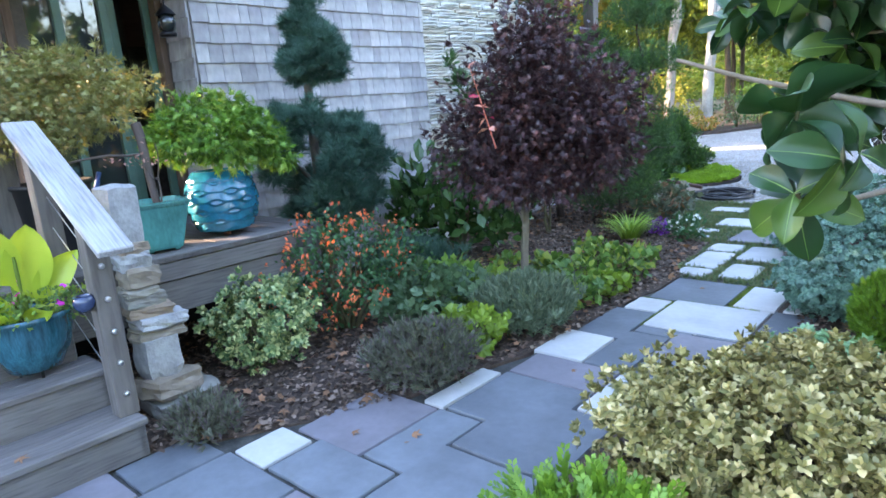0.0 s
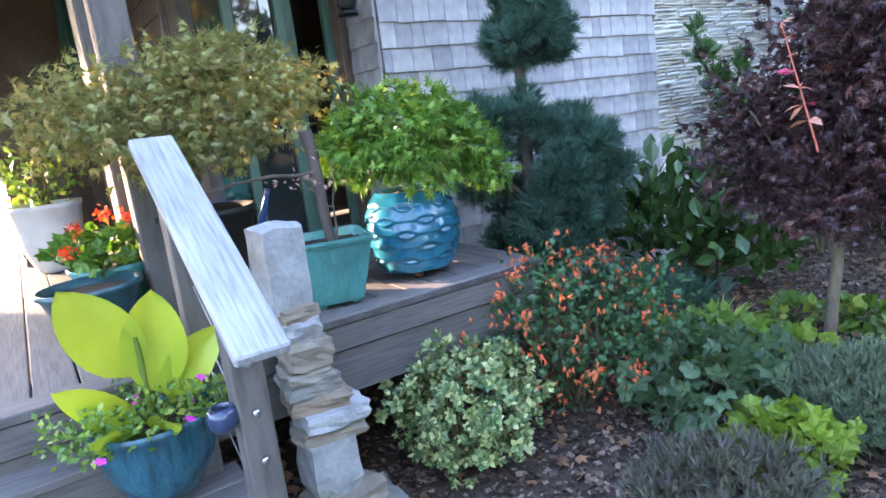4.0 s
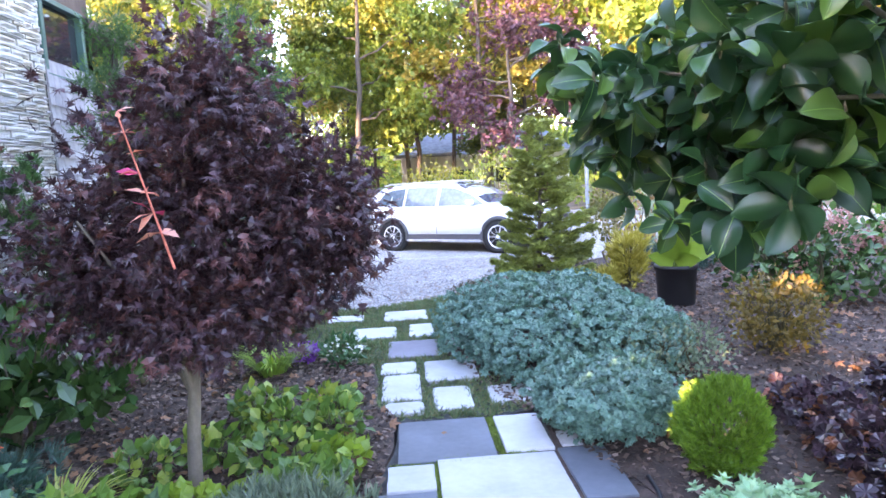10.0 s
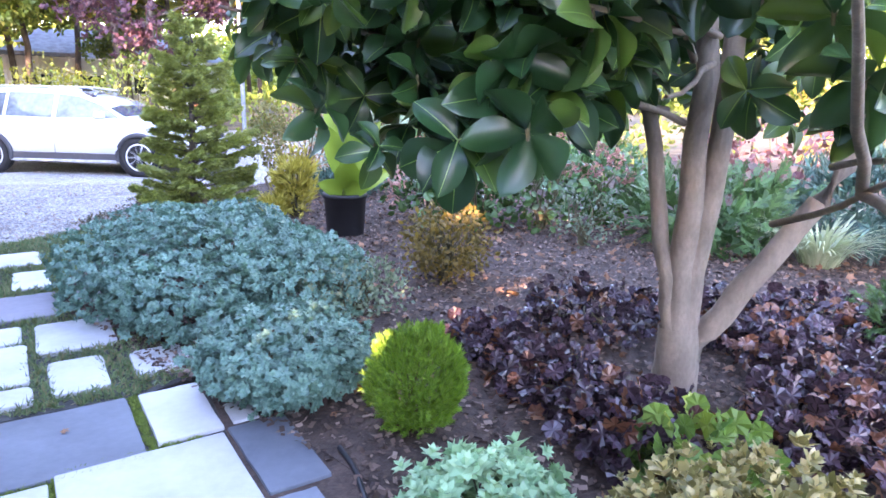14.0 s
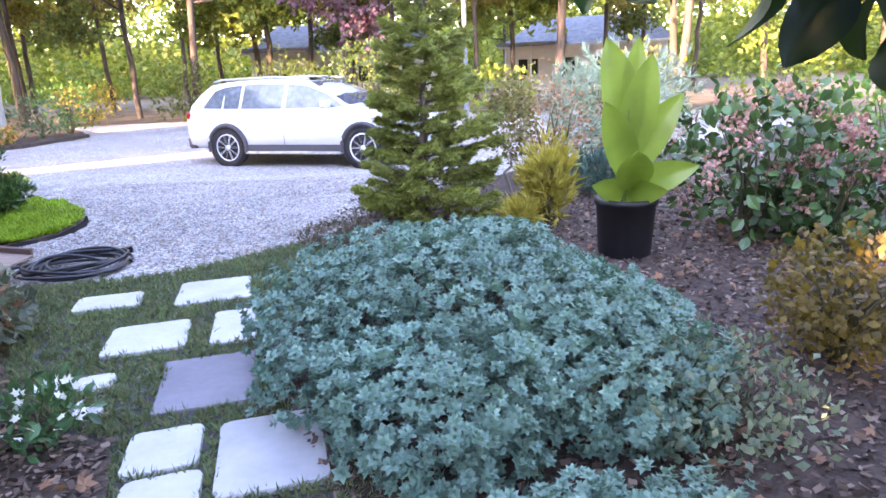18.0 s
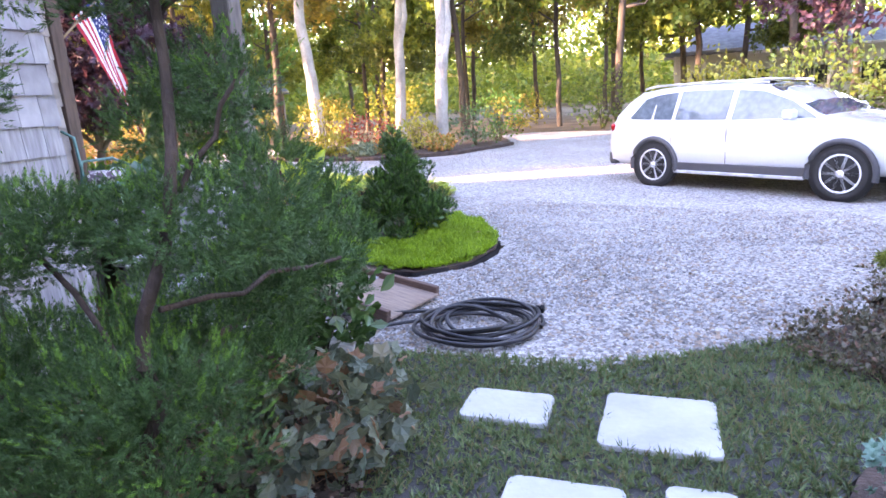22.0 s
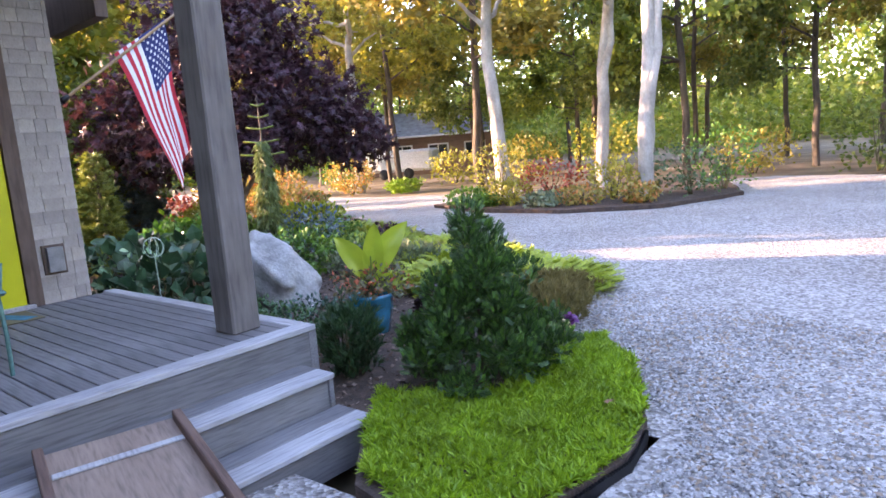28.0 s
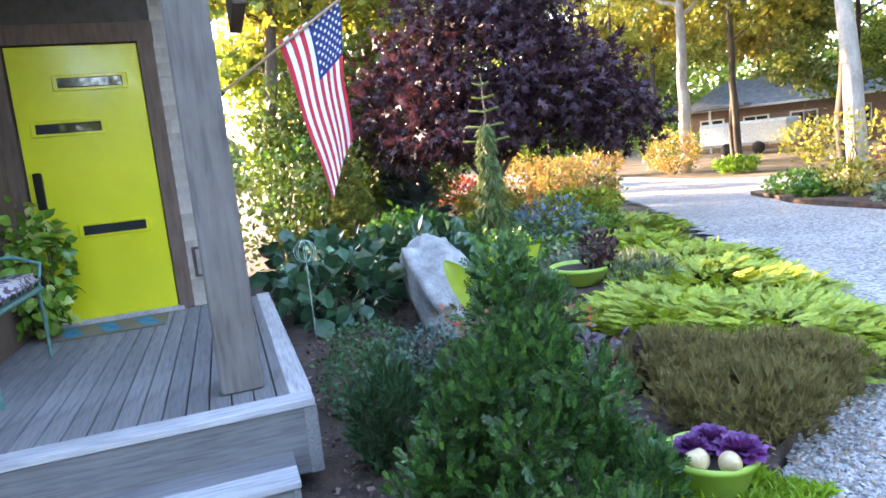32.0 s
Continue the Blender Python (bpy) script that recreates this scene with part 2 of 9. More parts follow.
def tuft(n=9, w=0.05, spread=0.7, seed=1):
    """A brush of needles."""
    r = np.random.default_rng(seed)
    v, f = [], []
    for i in range(n):
        a, s = r.uniform(0, 6.28), spread * math.sqrt(r.uniform(0.05, 1))
        d = np.array((math.cos(a) * s, 1.0, math.sin(a) * s))
        d /= np.linalg.norm(d)
        side = np.cross(d, (math.sin(a + i), 0.2, math.cos(a + i)))
        side *= w / (np.linalg.norm(side) + 1e-6)
        k = len(v)
        v += [tuple(side), tuple(-side), tuple(d * r.uniform(0.75, 1.1))]
        f.append((k, k + 1, k + 2))
    return np.array(v), np.array(f)


def spray(n=5, w=0.11, seed=2):
    """A flat fan of scale-leaved twigs."""
    r = np.random.default_rng(seed)
    v, f = [], []
    for s in (0, *[q for i in range(n) for q in (-1, 1)]):
        i = len(f) // 2
        y0 = 0.0 if s == 0 else 0.12 + 0.7 * (i / (n + 1)) * 0.9
        ln = 1.0 if s == 0 else 0.55 * (1 - 0.4 * y0) * r.uniform(0.8, 1.2)
        a = 0.0 if s == 0 else s * r.uniform(0.5, 0.8)
        d = np.array((math.sin(a), math.cos(a), r.uniform(-0.15, 0.2)))
        q = np.array((d[1], -d[0], 0)) * w * (1.0 if s == 0 else 0.9)
        b, k = np.array((0, y0, 0)), len(v)
        v += [tuple(b), tuple(b + d * ln * 0.55 + q), tuple(b + d * ln), tuple(b + d * ln * 0.55 - q)]
        f += [(k, k + 1, k + 2), (k, k + 2, k + 3)]
    return np.array(v), np.array(f)


def plume(n=7, open_=0.7, seed=4, w=0.13, side=0.55):
    """A feathery sprig of scale-leaved twiglets round one axis."""
    r = np.random.default_rng(seed)
    top = 1.0 if side > 0.5 else side
    pos, d, sz = [(0, 1 - top, 0)], [(0, 1, 0)], [top]
    for i in range(2 * n):
        a, s = i * 2.4, 0.1 + 0.75 * i / (2 * n)
        pos.append((0, s * 0.85, 0))
        d.append((math.cos(a) * open_, 1.0, math.sin(a) * open_))
        sz.append((side - 0.55 * side * s) * r.uniform(0.8, 1.2))
    return scatter(leaf_small(w, 0.05), np.array(pos), np.array(d), np.array(sz), up=np.array([[0.3, 0, 1.0]]), twist=0.6)


def leaf_round(lobes=7):
    """A rounded, shallowly lobed, cupped leaf as a fan."""
    v = [(0, 0.42, -0.05)]
    for i in range(2 * lobes - 1):
        a = math.radians(-150 + 300 * i / (2 * lobes - 2))
        k = 0.52 if i % 2 == 0 else 0.43
        v.append((math.sin(a) * k, 0.42 + math.cos(a) * k, 0.04 - 0.10 * (i % 2 == 0)))
    v.append((0, 0.1, 0))
    n = len(v)
    return np.array(v), np.array([(0, i + 1, i) for i in range(1, n - 1)] + [(0, 1, n - 1)])


def blade(bow=0.5, w=0.03):
    """A long bent grass blade."""
    t = np.linspace(0, 1, 8)
    k = bow * 1.35
    v = [p for s in t for p in ((-w * (1 - s ** 2 * 0.95), math.sin(k * s) / k, (math.cos(k * s) - 1) / k), (w * (1 - s ** 2 * 0.95), math.sin(k * s) / k, (math.cos(k * s) - 1) / k))]
    f = [q for i in range(7) for q in ((2 * i, 2 * i + 1, 2 * i + 3), (2 * i, 2 * i + 3, 2 * i + 2))]
    return np.array(v), np.array(f)


def on_blobs(n, blobs, shell=0.45, lump=0.18, low=None, lumps=2.2):
    """Places in the outer shell of ellipsoids (x, y, z, rx, ry, rz), with an uneven outline, and the ways out of them."""
    blobs = np.array(blobs, float)
    weight = (blobs[:, 3] * blobs[:, 4] + blobs[:, 4] * blobs[:, 5] + blobs[:, 3] * blobs[:, 5])
    which = rng.choice(len(blobs), n, p=weight / weight.sum())
    d = unit(rng.normal(size=(n, 3)))
    b = blobs[which]
    wave = np.array([noise.noise(Vector(q * lumps) + Vector((k * 7.3, 0, 0))) for q, k in zip(d, which)])
    r = (1 - shell * rng.random(n) ** 1.6) * (1 + lump * 2 * wave)
    p = b[:, :3] + d * b[:, 3:] * r[:, None]
    out = unit(d / b[:, 3:])
    keep = np.ones(n, bool)
    for k in range(len(blobs)):
        inside = (((p - blobs[k, :3]) / blobs[k, 3:]) ** 2).sum(1) < 0.3
        keep &= ~(inside & (which != k))
    if low is not None:
        keep &= p[:, 2] > low
    return p[keep], out[keep]


def foliage(name, form, blobs, n, size, material, parent, mixin=(0.6, 0.5, 0.2), shell=0.45, lump=0.18, low=None, label="", twist=0.5, lumps=2.2):
    """A crown: leaves over blobs; mixin: how far they grow outwards, at random, and upwards."""
    p, out = on_blobs(n, blobs, shell, lump, low, lumps)
    a = out * mixin[0] + rng.normal(size=p.shape) * mixin[1] + np.array([0, 0, mixin[2]])
    v, f = scatter(form, p, a, size * rng.uniform(0.65, 1.25, len(p)), up=out + np.array([0, 0, 0.6]), twist=twist)
    return part(name, mesh_of(name, v, f), material, parent, label)


def clumped(blobs, k, r):
    """Break large blobs up into many small ones over their surface."""
    p, o = on_blobs(k, blobs, 0.25, 0.12)
    return [(*q, *(r * rng.uniform(0.7, 1.3) * np.array((1, 1, 0.9)))) for q in p]


def rosette(leaf, tiers=((6, 1.15, 1.0), (4, 0.6, 0.75))):
    """A shoot tip: tiers of (leaves, angle from the shoot, size)."""
    d, s, o = [], [], []
    for k, (n, a, z) in enumerate(tiers):
        for i in range(n):
            w = 2 * math.pi * (i + 0.5 * k) / n
            d.append((math.sin(a) * math.cos(w), math.cos(a), math.sin(a) * math.sin(w)))
            s.append(z)
            o.append((0, 0.25 * k, 0))
    return scatter(leaf, np.array(o), np.array(d), np.array(s), up=np.array([[0, 1.0, 0]]), twist=0.12)


def leaf_big(w=0.27, droop=0.2):
    """A large obovate leaf with a folded, quilted blade, and its raised midrib as the last faces."""
    n, m = 11, 5
    v, f = [], []
    for i in range(n):
        s = i / (n - 1)
        ww = w * max(0.03, math.sin(math.pi * s ** 1.4) ** 0.65)
        for j in range(m):
            u = j / (m - 1) * 2 - 1
            v.append((ww * u, s, 0.16 * abs(u) * ww / w - droop * s * s + 0.035 * math.sin(8 * s + 2.5 * u) * u * u + 0.012 * (i % 2) * (abs(u) < 0.9) * (j != m // 2)))
    for i in range(n - 1):
        for j in range(m - 1):
            a = i * m + j
            f += [(a, a + 1, a + m + 1), (a, a + m + 1, a + m)]
    k = len(v)
    for i in range(n):
        s = i / (n - 1)
        q = 0.016 * (1 - 0.8 * s)
        v += [(-q, s, 0.012 - droop * s * s), (q, s, 0.012 - droop * s * s)]
    for i in range(n - 1):
        a = k + 2 * i
        f += [(a, a + 1, a + 3), (a, a + 3, a + 2)]
    return np.array(v), np.array(f)


def twigs(name, pairs, r0, r1, material, parent, sides=6, jit=0.03, n=6, label=""):
    """Stems and limbs from (start, end) pairs, tapered, joined into one part."""
    v, f = joined([tube(bend(a, b, 0, n, jit), np.linspace(k0, k1, n), sides) for (a, b), k0, k1 in zip(pairs, np.broadcast_to(r0, len(pairs)), np.broadcast_to(r1, len(pairs)))])
    return part(name, mesh_of(name, v, f, True), material, parent, label)


def ground_z(x, y):
    """The gravel sinks a little towards the porch and under the car."""
    x, y = np.asarray(x, float), np.asarray(y, float)
    return -0.02 - 0.16 * np.exp(-((x + 1.6) ** 2 + (y - 10.2) ** 2) / 4.5) - 0.17 * np.exp(-np.maximum(0, (x - 2.8) ** 2 + (y - 14.5) ** 2 - 3.0) / 9)


def in_poly(px, py, poly):
    c = np.zeros(len(px), bool)
    for (x0, y0), (x1, y1) in zip(poly, poly[1:] + poly[:1]):
        t = ((y0 > py) != (y1 > py)) & (px < (x1 - x0) * (py - y0) / (y1 - y0 + 1e-12) + x0)
        c ^= t
    return c


def spread(poly, per_m2):
    """Random places inside an outline."""
    xs, ys = [q[0] for q in poly], [q[1] for q in poly]
    n = int((max(xs) - min(xs)) * (max(ys) - min(ys)) * per_m2)
    px, py = rng.uniform(min(xs), max(xs), n), rng.uniform(min(ys), max(ys), n)
    k = in_poly(px, py, poly)
    return px[k], py[k]


def wavy(poly, step=0.12, amp=0.04):
    """An outline resampled with a slightly uneven edge."""
    out = []
    for (x0, y0), (x1, y1) in zip(poly, poly[1:] + poly[:1]):
        n = max(1, int(math.hypot(x1 - x0, y1 - y0) / step))
        for i in range(n):
            s = i / n
            x, y = x0 + (x1 - x0) * s, y0 + (y1 - y0) * s
            out.append((x + amp * noise.noise((x * 3, y * 3, 0)), y + amp * noise.noise((x * 3, y * 3, 9))))
    return out


def slab_of(poly, z0, z1, dome=0.0):
    """A flat sheet with sides, from an outline."""
    bm = bmesh.new()
    top = [bm.verts.new((x, y, z1)) for x, y in poly]
    f = bm.faces.new(top)
    f.normal_update()
    if f.normal.z < 0:
        f.normal_flip()
    e = bmesh.ops.extrude_face_region(bm, geom=[f])
    bmesh.ops.translate(bm, vec=(0, 0, z0 - z1), verts=[q for q in e["geom"] if isinstance(q, bmesh.types.BMVert)])
    bmesh.ops.recalc_face_normals(bm, faces=bm.faces)
    bmesh.ops.triangulate(bm, faces=[q for q in bm.faces if len(q.verts) > 4])
    return bm


# ---- palette ----
M_EARTH = plain("forest floor", (0.16, 0.12, 0.07), 0.95, scale=0.7, amount=0.5, bumps=0.6)
M_MULCH = plain("bark mulch", (0.075, 0.05, 0.038), 0.95, scale=9, amount=0.5, bumps=0.9)
M_CHIP = leafy("mulch chips", (0.028, 0.018, 0.013), (0.11, 0.07, 0.05), 0.95, 0.0, third=(0.19, 0.135, 0.105))
M_SAND = plain("stone dust", (0.055, 0.055, 0.05), 0.95, scale=14, amount=0.4, bumps=0.5)
M_MOSS = leafy("moss", (0.06, 0.10, 0.015), (0.14, 0.19, 0.03), 0.9, 0.1)
M_BLUESTONE = plain("bluestone slab", (0.165, 0.187, 0.215), 0.62, scale=3.5, amount=0.2, bumps=0.25, each=0.3)
M_PALESTONE = plain("pale limestone slab", (0.50, 0.50, 0.49), 0.7, scale=4, amount=0.12, bumps=0.25, each=0.16)
M_PURPLESTONE = plain("mauve bluestone slab", (0.19, 0.18, 0.205), 0.62, scale=3.5, amount=0.16, bumps=0.2)
M_CEDAR = woody("weathered grey boards", (0.21, 0.207, 0.21))
M_DECK = woody("brown grey deck boards", (0.165, 0.152, 0.146))
M_CEDAR_PALE = woody("bleached grey cedar", (0.42, 0.42, 0.43), each=0.1)
M_POST = woody("grey timber", (0.165, 0.146, 0.134), (6, 6, 0.7), each=0.15)
M_TRIM = woody("brown cedar trim", (0.15, 0.10, 0.075), (5, 5, 0.8), each=0.2)
# dark wall backing; its colour draws the shadow lines between shingles
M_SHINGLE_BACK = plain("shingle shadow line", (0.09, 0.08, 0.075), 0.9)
# near-black set into gaps and hollows in place of their shade
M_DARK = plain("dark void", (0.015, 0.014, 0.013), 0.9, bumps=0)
M_CEILING = woody("porch ceiling boards", (0.12, 0.085, 0.06))
M_ROOF = plain("roof shingles", (0.10, 0.095, 0.09), 0.9, scale=6, amount=0.3, bumps=0.5)
M_GREEN_FRAME = plain("green painted frame", (0.07, 0.15, 0.12), 0.45, scale=5, amount=0.15, bumps=0.05)


def shingle_mat():
    m, nt, b = nodes_of("silvered cedar shingle", 0.8)
    n1 = tex(nt, "noise", 9, (1, 6, 0.6), 6)
    r1 = ramp(nt, n1.outputs["Fac"], [(0.3, (0.26, 0.245, 0.25)), (0.55, (0.40, 0.385, 0.39)), (0.75, (0.52, 0.505, 0.51))])
    oi = nt.nodes.new("ShaderNodeObjectInfo")
    r3 = ramp(nt, oi.outputs["Random"], [(0, (0.74, 0.73, 0.75)), (0.7, (1.0, 1.0, 1.0)), (1, (1.08, 1.06, 1.05))])
    c = mix(nt, "MULTIPLY", 1.0, r1.outputs["Color"], r3.outputs["Color"])
    nt.links.new(c, b.inputs["Base Color"])
    bump(nt, b, n1.outputs["Fac"], 0.4, 0.006)
    return m


M_SHINGLE = shingle_mat()
M_SHINGLE_TAN = plain("young cedar shingle", (0.42, 0.37, 0.33), 0.8, scale=8, amount=0.2, bumps=0.3, stretch=(1, 5, 0.8), each=0.25)


def stone_mat(name, c1, c2, c3):
    m, nt, b = nodes_of(name, 0.85)
    oi = nt.nodes.new("ShaderNodeObjectInfo")
    r = ramp(nt, oi.outputs["Random"], [(0, c1), (0.4, c2), (0.75, c3), (1, dim(c2, 1.15))])
    n = tex(nt, "noise", 18, (1, 1, 1.6), 6)
    r2 = ramp(nt, n.outputs["Fac"], [(0.3, (0.72, 0.72, 0.72)), (0.7, (1.05, 1.05, 1.05))])
    nt.links.new(mix(nt, "MULTIPLY", 1.0, r.outputs["Color"], r2.outputs["Color"]), b.inputs["Base Color"])
    bump(nt, b, n.outputs["Fac"], 0.6, 0.012)
    return m


M_LEDGE = stone_mat("pale ledgestone", (0.56, 0.545, 0.50), (0.68, 0.665, 0.63), (0.60, 0.53, 0.43))
M_GREYROCK = plain("rough granite", (0.36, 0.36, 0.36), 0.85, scale=7, amount=0.3, bumps=0.8)
M_SLATE = stone_mat("stacked field stone", (0.22, 0.215, 0.20), (0.33, 0.30, 0.25), (0.25, 0.17, 0.11))


def gravel_mat():
    m, nt, b = nodes_of("pale gravel", 0.85)
    v = tex(nt, "voronoi", 42)
    n = tex(nt, "noise", 0.8, detail=3)
    r = ramp(nt, v.outputs["Color"], [(0.1, (0.17, 0.155, 0.14)), (0.45, (0.34, 0.32, 0.30)), (0.8, (0.56, 0.545, 0.53))])
    r2 = ramp(nt, n.outputs["Fac"], [(0.3, (0.8, 0.78, 0.76)), (0.7, (1, 1, 1))])
    nt.links.new(mix(nt, "MULTIPLY", 1.0, r.outputs["Color"], r2.outputs["Color"]), b.inputs["Base Color"])
    bump(nt, b, v.outputs["Distance"], 0.9, 0.02)
    return m


M_GRAVEL = gravel_mat()
M_PEBBLE = leafy("gravel stones", (0.10, 0.092, 0.085), (0.36, 0.35, 0.34), 0.9, 0.0, third=(0.24, 0.18, 0.13))


# ---- ground, drive, beds ----
def sheet(name, x0, x1, y0, y1, nx, ny, zf, material, label, category, kind="structure", poly=None):
    xs, ys = np.linspace(x0, x1, nx), np.linspace(y0, y1, ny)
    gx, gy = np.meshgrid(xs, ys)
    v = np.stack([gx, gy, zf(gx, gy)], -1).reshape(-1, 3)
    i = np.arange(nx * (ny - 1)).reshape(ny - 1, nx)[:, :-1].ravel()
    f = np.stack([i, i + 1, i + nx + 1, i + nx], -1)
    if poly:
        c = v[f].mean(1)
        f = f[in_poly(c[:, 0], c[:, 1], poly)]
    me = mesh_of(name, v, f, True)
    me.materials.append(material)
    return tagged(new(name, me), label, category, kind=kind)


sheet("ground", -400, 400, -400, 400, 161, 161, lambda x, y: -0.14 + 0 * x - 0.2 * np.exp(-((x + 1.6) ** 2 + (y - 10.2) ** 2) / 30) - 0.2 * np.exp(-((x - 2.8) ** 2 + (y - 14.5) ** 2) / 40), M_EARTH, "brown leaf-littered woodland ground under the trees", "ground")
DRIVE = [(-0.4, 7.22), (0.4, 7.15), (1.06, 7.16), (1.6, 7.4), (2.0, 7.72), (2.4, 8.2), (2.75, 8.8), (3.6, 9.6), (5.0, 10.6), (8, 11.6), (13, 13.5), (14, 18), (10, 22), (2, 25.5), (-3, 27),
         (-10, 24), (-14, 22.6), (-19, 23.2), (-34, 29), (-36, 25), (-20, 20.4), (-13.2, 18.7), (-9, 16.9), (-5.5, 15.1), (-3.8, 14.3), (-1.8, 12.6), (-1.25, 11.4), (-0.6, 10.9), (-0.15, 10.25), (0.0, 9.7), (-0.5, 8.95), (-1.5, 8.9), (-2.3, 8.5), (-2.3, 7.4)]
sheet("driveway", -38, 16, 6.8, 30, 270, 117, lambda x, y: ground_z(x, y) + 0.008 * np.sin(x * 2.1) * np.cos(y * 1.7), M_GRAVEL, "pale crushed-stone gravel driveway in open shade", "driveway", poly=wavy(DRIVE, 0.4, 0.08))
BED_LEFT = [(0.42, 0.18), (0.72, 0.68), (0.98, 1.17), (1.12, 1.72), (1.2, 2.0), (1.25, 2.45), (1.3, 3.2), (1.36, 3.9), (1.22, 4.1), (1.18, 5.0), (0.75, 5.3), (0.4, 6.2), (-0.3, 7.3), (-2.3, 7.5), (-2.72, 7.7), (-2.72, 6.75), (-1.4, 6.7), (-1.4, 1.6), (-3, 1.6), (-3, 0.2)]
BED_RIGHT = [(2.05, 0.75), (2.0, 1.2), (2.2, 2.2), (2.3, 2.3), (2.46, 2.79), (2.33, 3.35), (2.2, 3.5), (2.3, 4.0), (1.9, 4.5), (1.75, 5.2), (1.75, 5.8), (2.1, 6.6), (2.4, 7.2), (2.05, 7.65), (2.45, 8.15), (2.8, 8.75), (3.7, 9.55), (5.1, 10.5), (8, 11.5), (14, 13.5), (18, 8), (18, -4), (3, -5), (2.6, -2)]
BED_PORCH = [(-1.36, 9.45), (-0.95, 9.0), (-0.5, 8.93), (-0.15, 9.3), (-0.06, 9.8), (-0.14, 10.25), (-0.6, 10.95), (-1.25, 11.45), (-1.8, 12.65), (-3.8, 14.35), (-5.5, 15.15), (-9, 16.95), (-13.2, 18.75), (-20, 20.5), (-26, 14), (-16, 7.5), (-4.9, 7.6), (-4.9, 9.5), (-1.9, 9.5)]
THYME = [(1.36, 3.88), (1.9, 3.85), (2.3, 3.98), (2.3, 4.3), (1.95, 4.7), (1.7, 5.4), (1.72, 5.9), (2.1, 6.6), (2.42, 7.2), (2.1, 7.84), (1.62, 7.52), (1.08, 7.29), (0.4, 7.27), (-0.4, 7.25), (-0.1, 6.6), (0.4, 6.0), (0.75, 5.3), (1.18, 5.02), (1.24, 4.1)]


def bed(name, poly, z, material, label, category):
    ob = part(name, slab_of(wavy(poly), -0.16, z), material, None, label)
    return tagged(ob, label, category, kind="structure")


bed("mulch_bed_left", BED_LEFT, -0.006, M_MULCH, "dark shredded bark mulch with fallen leaves", "planting bed")
bed("mulch_bed_right", BED_RIGHT, -0.006, M_MULCH, "brown wood-chip mulch under trees and shrubs", "planting bed")
part("planting_bed_porch", slab_of(wavy(BED_PORCH), -0.4, -0.06), M_MULCH)
tagged(bpy.data.objects["planting_bed_porch"], "dark mulched bed beside the porch", "planting bed", kind="structure")
bed("thyme_bed", THYME, -0.02, M_SAND, "dark soil under creeping thyme between slabs", "planting bed")
tagged(part("mulch_margin", slab_of([(1.95, 0.6), (2.7, 0.6), (2.7, 3.9), (2.2, 3.9), (2.1, 2.5), (1.95, 1.9)], -0.08, -0.010), M_MULCH), "mulch margin beside the paving", "planting bed", kind="structure")
PATIO = [(0.35, 0.12), (0.72, 0.70), (1.0, 1.19), (1.14, 1.74), (1.22, 2.0), (1.27, 2.45), (1.31, 3.27), (1.38, 3.86), (2.2, 3.84), (2.34, 3.4), (2.44, 2.8), (2.28, 2.29), (2.1, 2.0), (2.0, 1.2), (2.1, 0.7), (2.6, -2), (3.0, -4.5), (-0.6, -4.5), (-0.3, -1.5)]
bed("patio_base", PATIO, -0.016, M_SAND, "dark gritty joints between patio slabs", "patio")

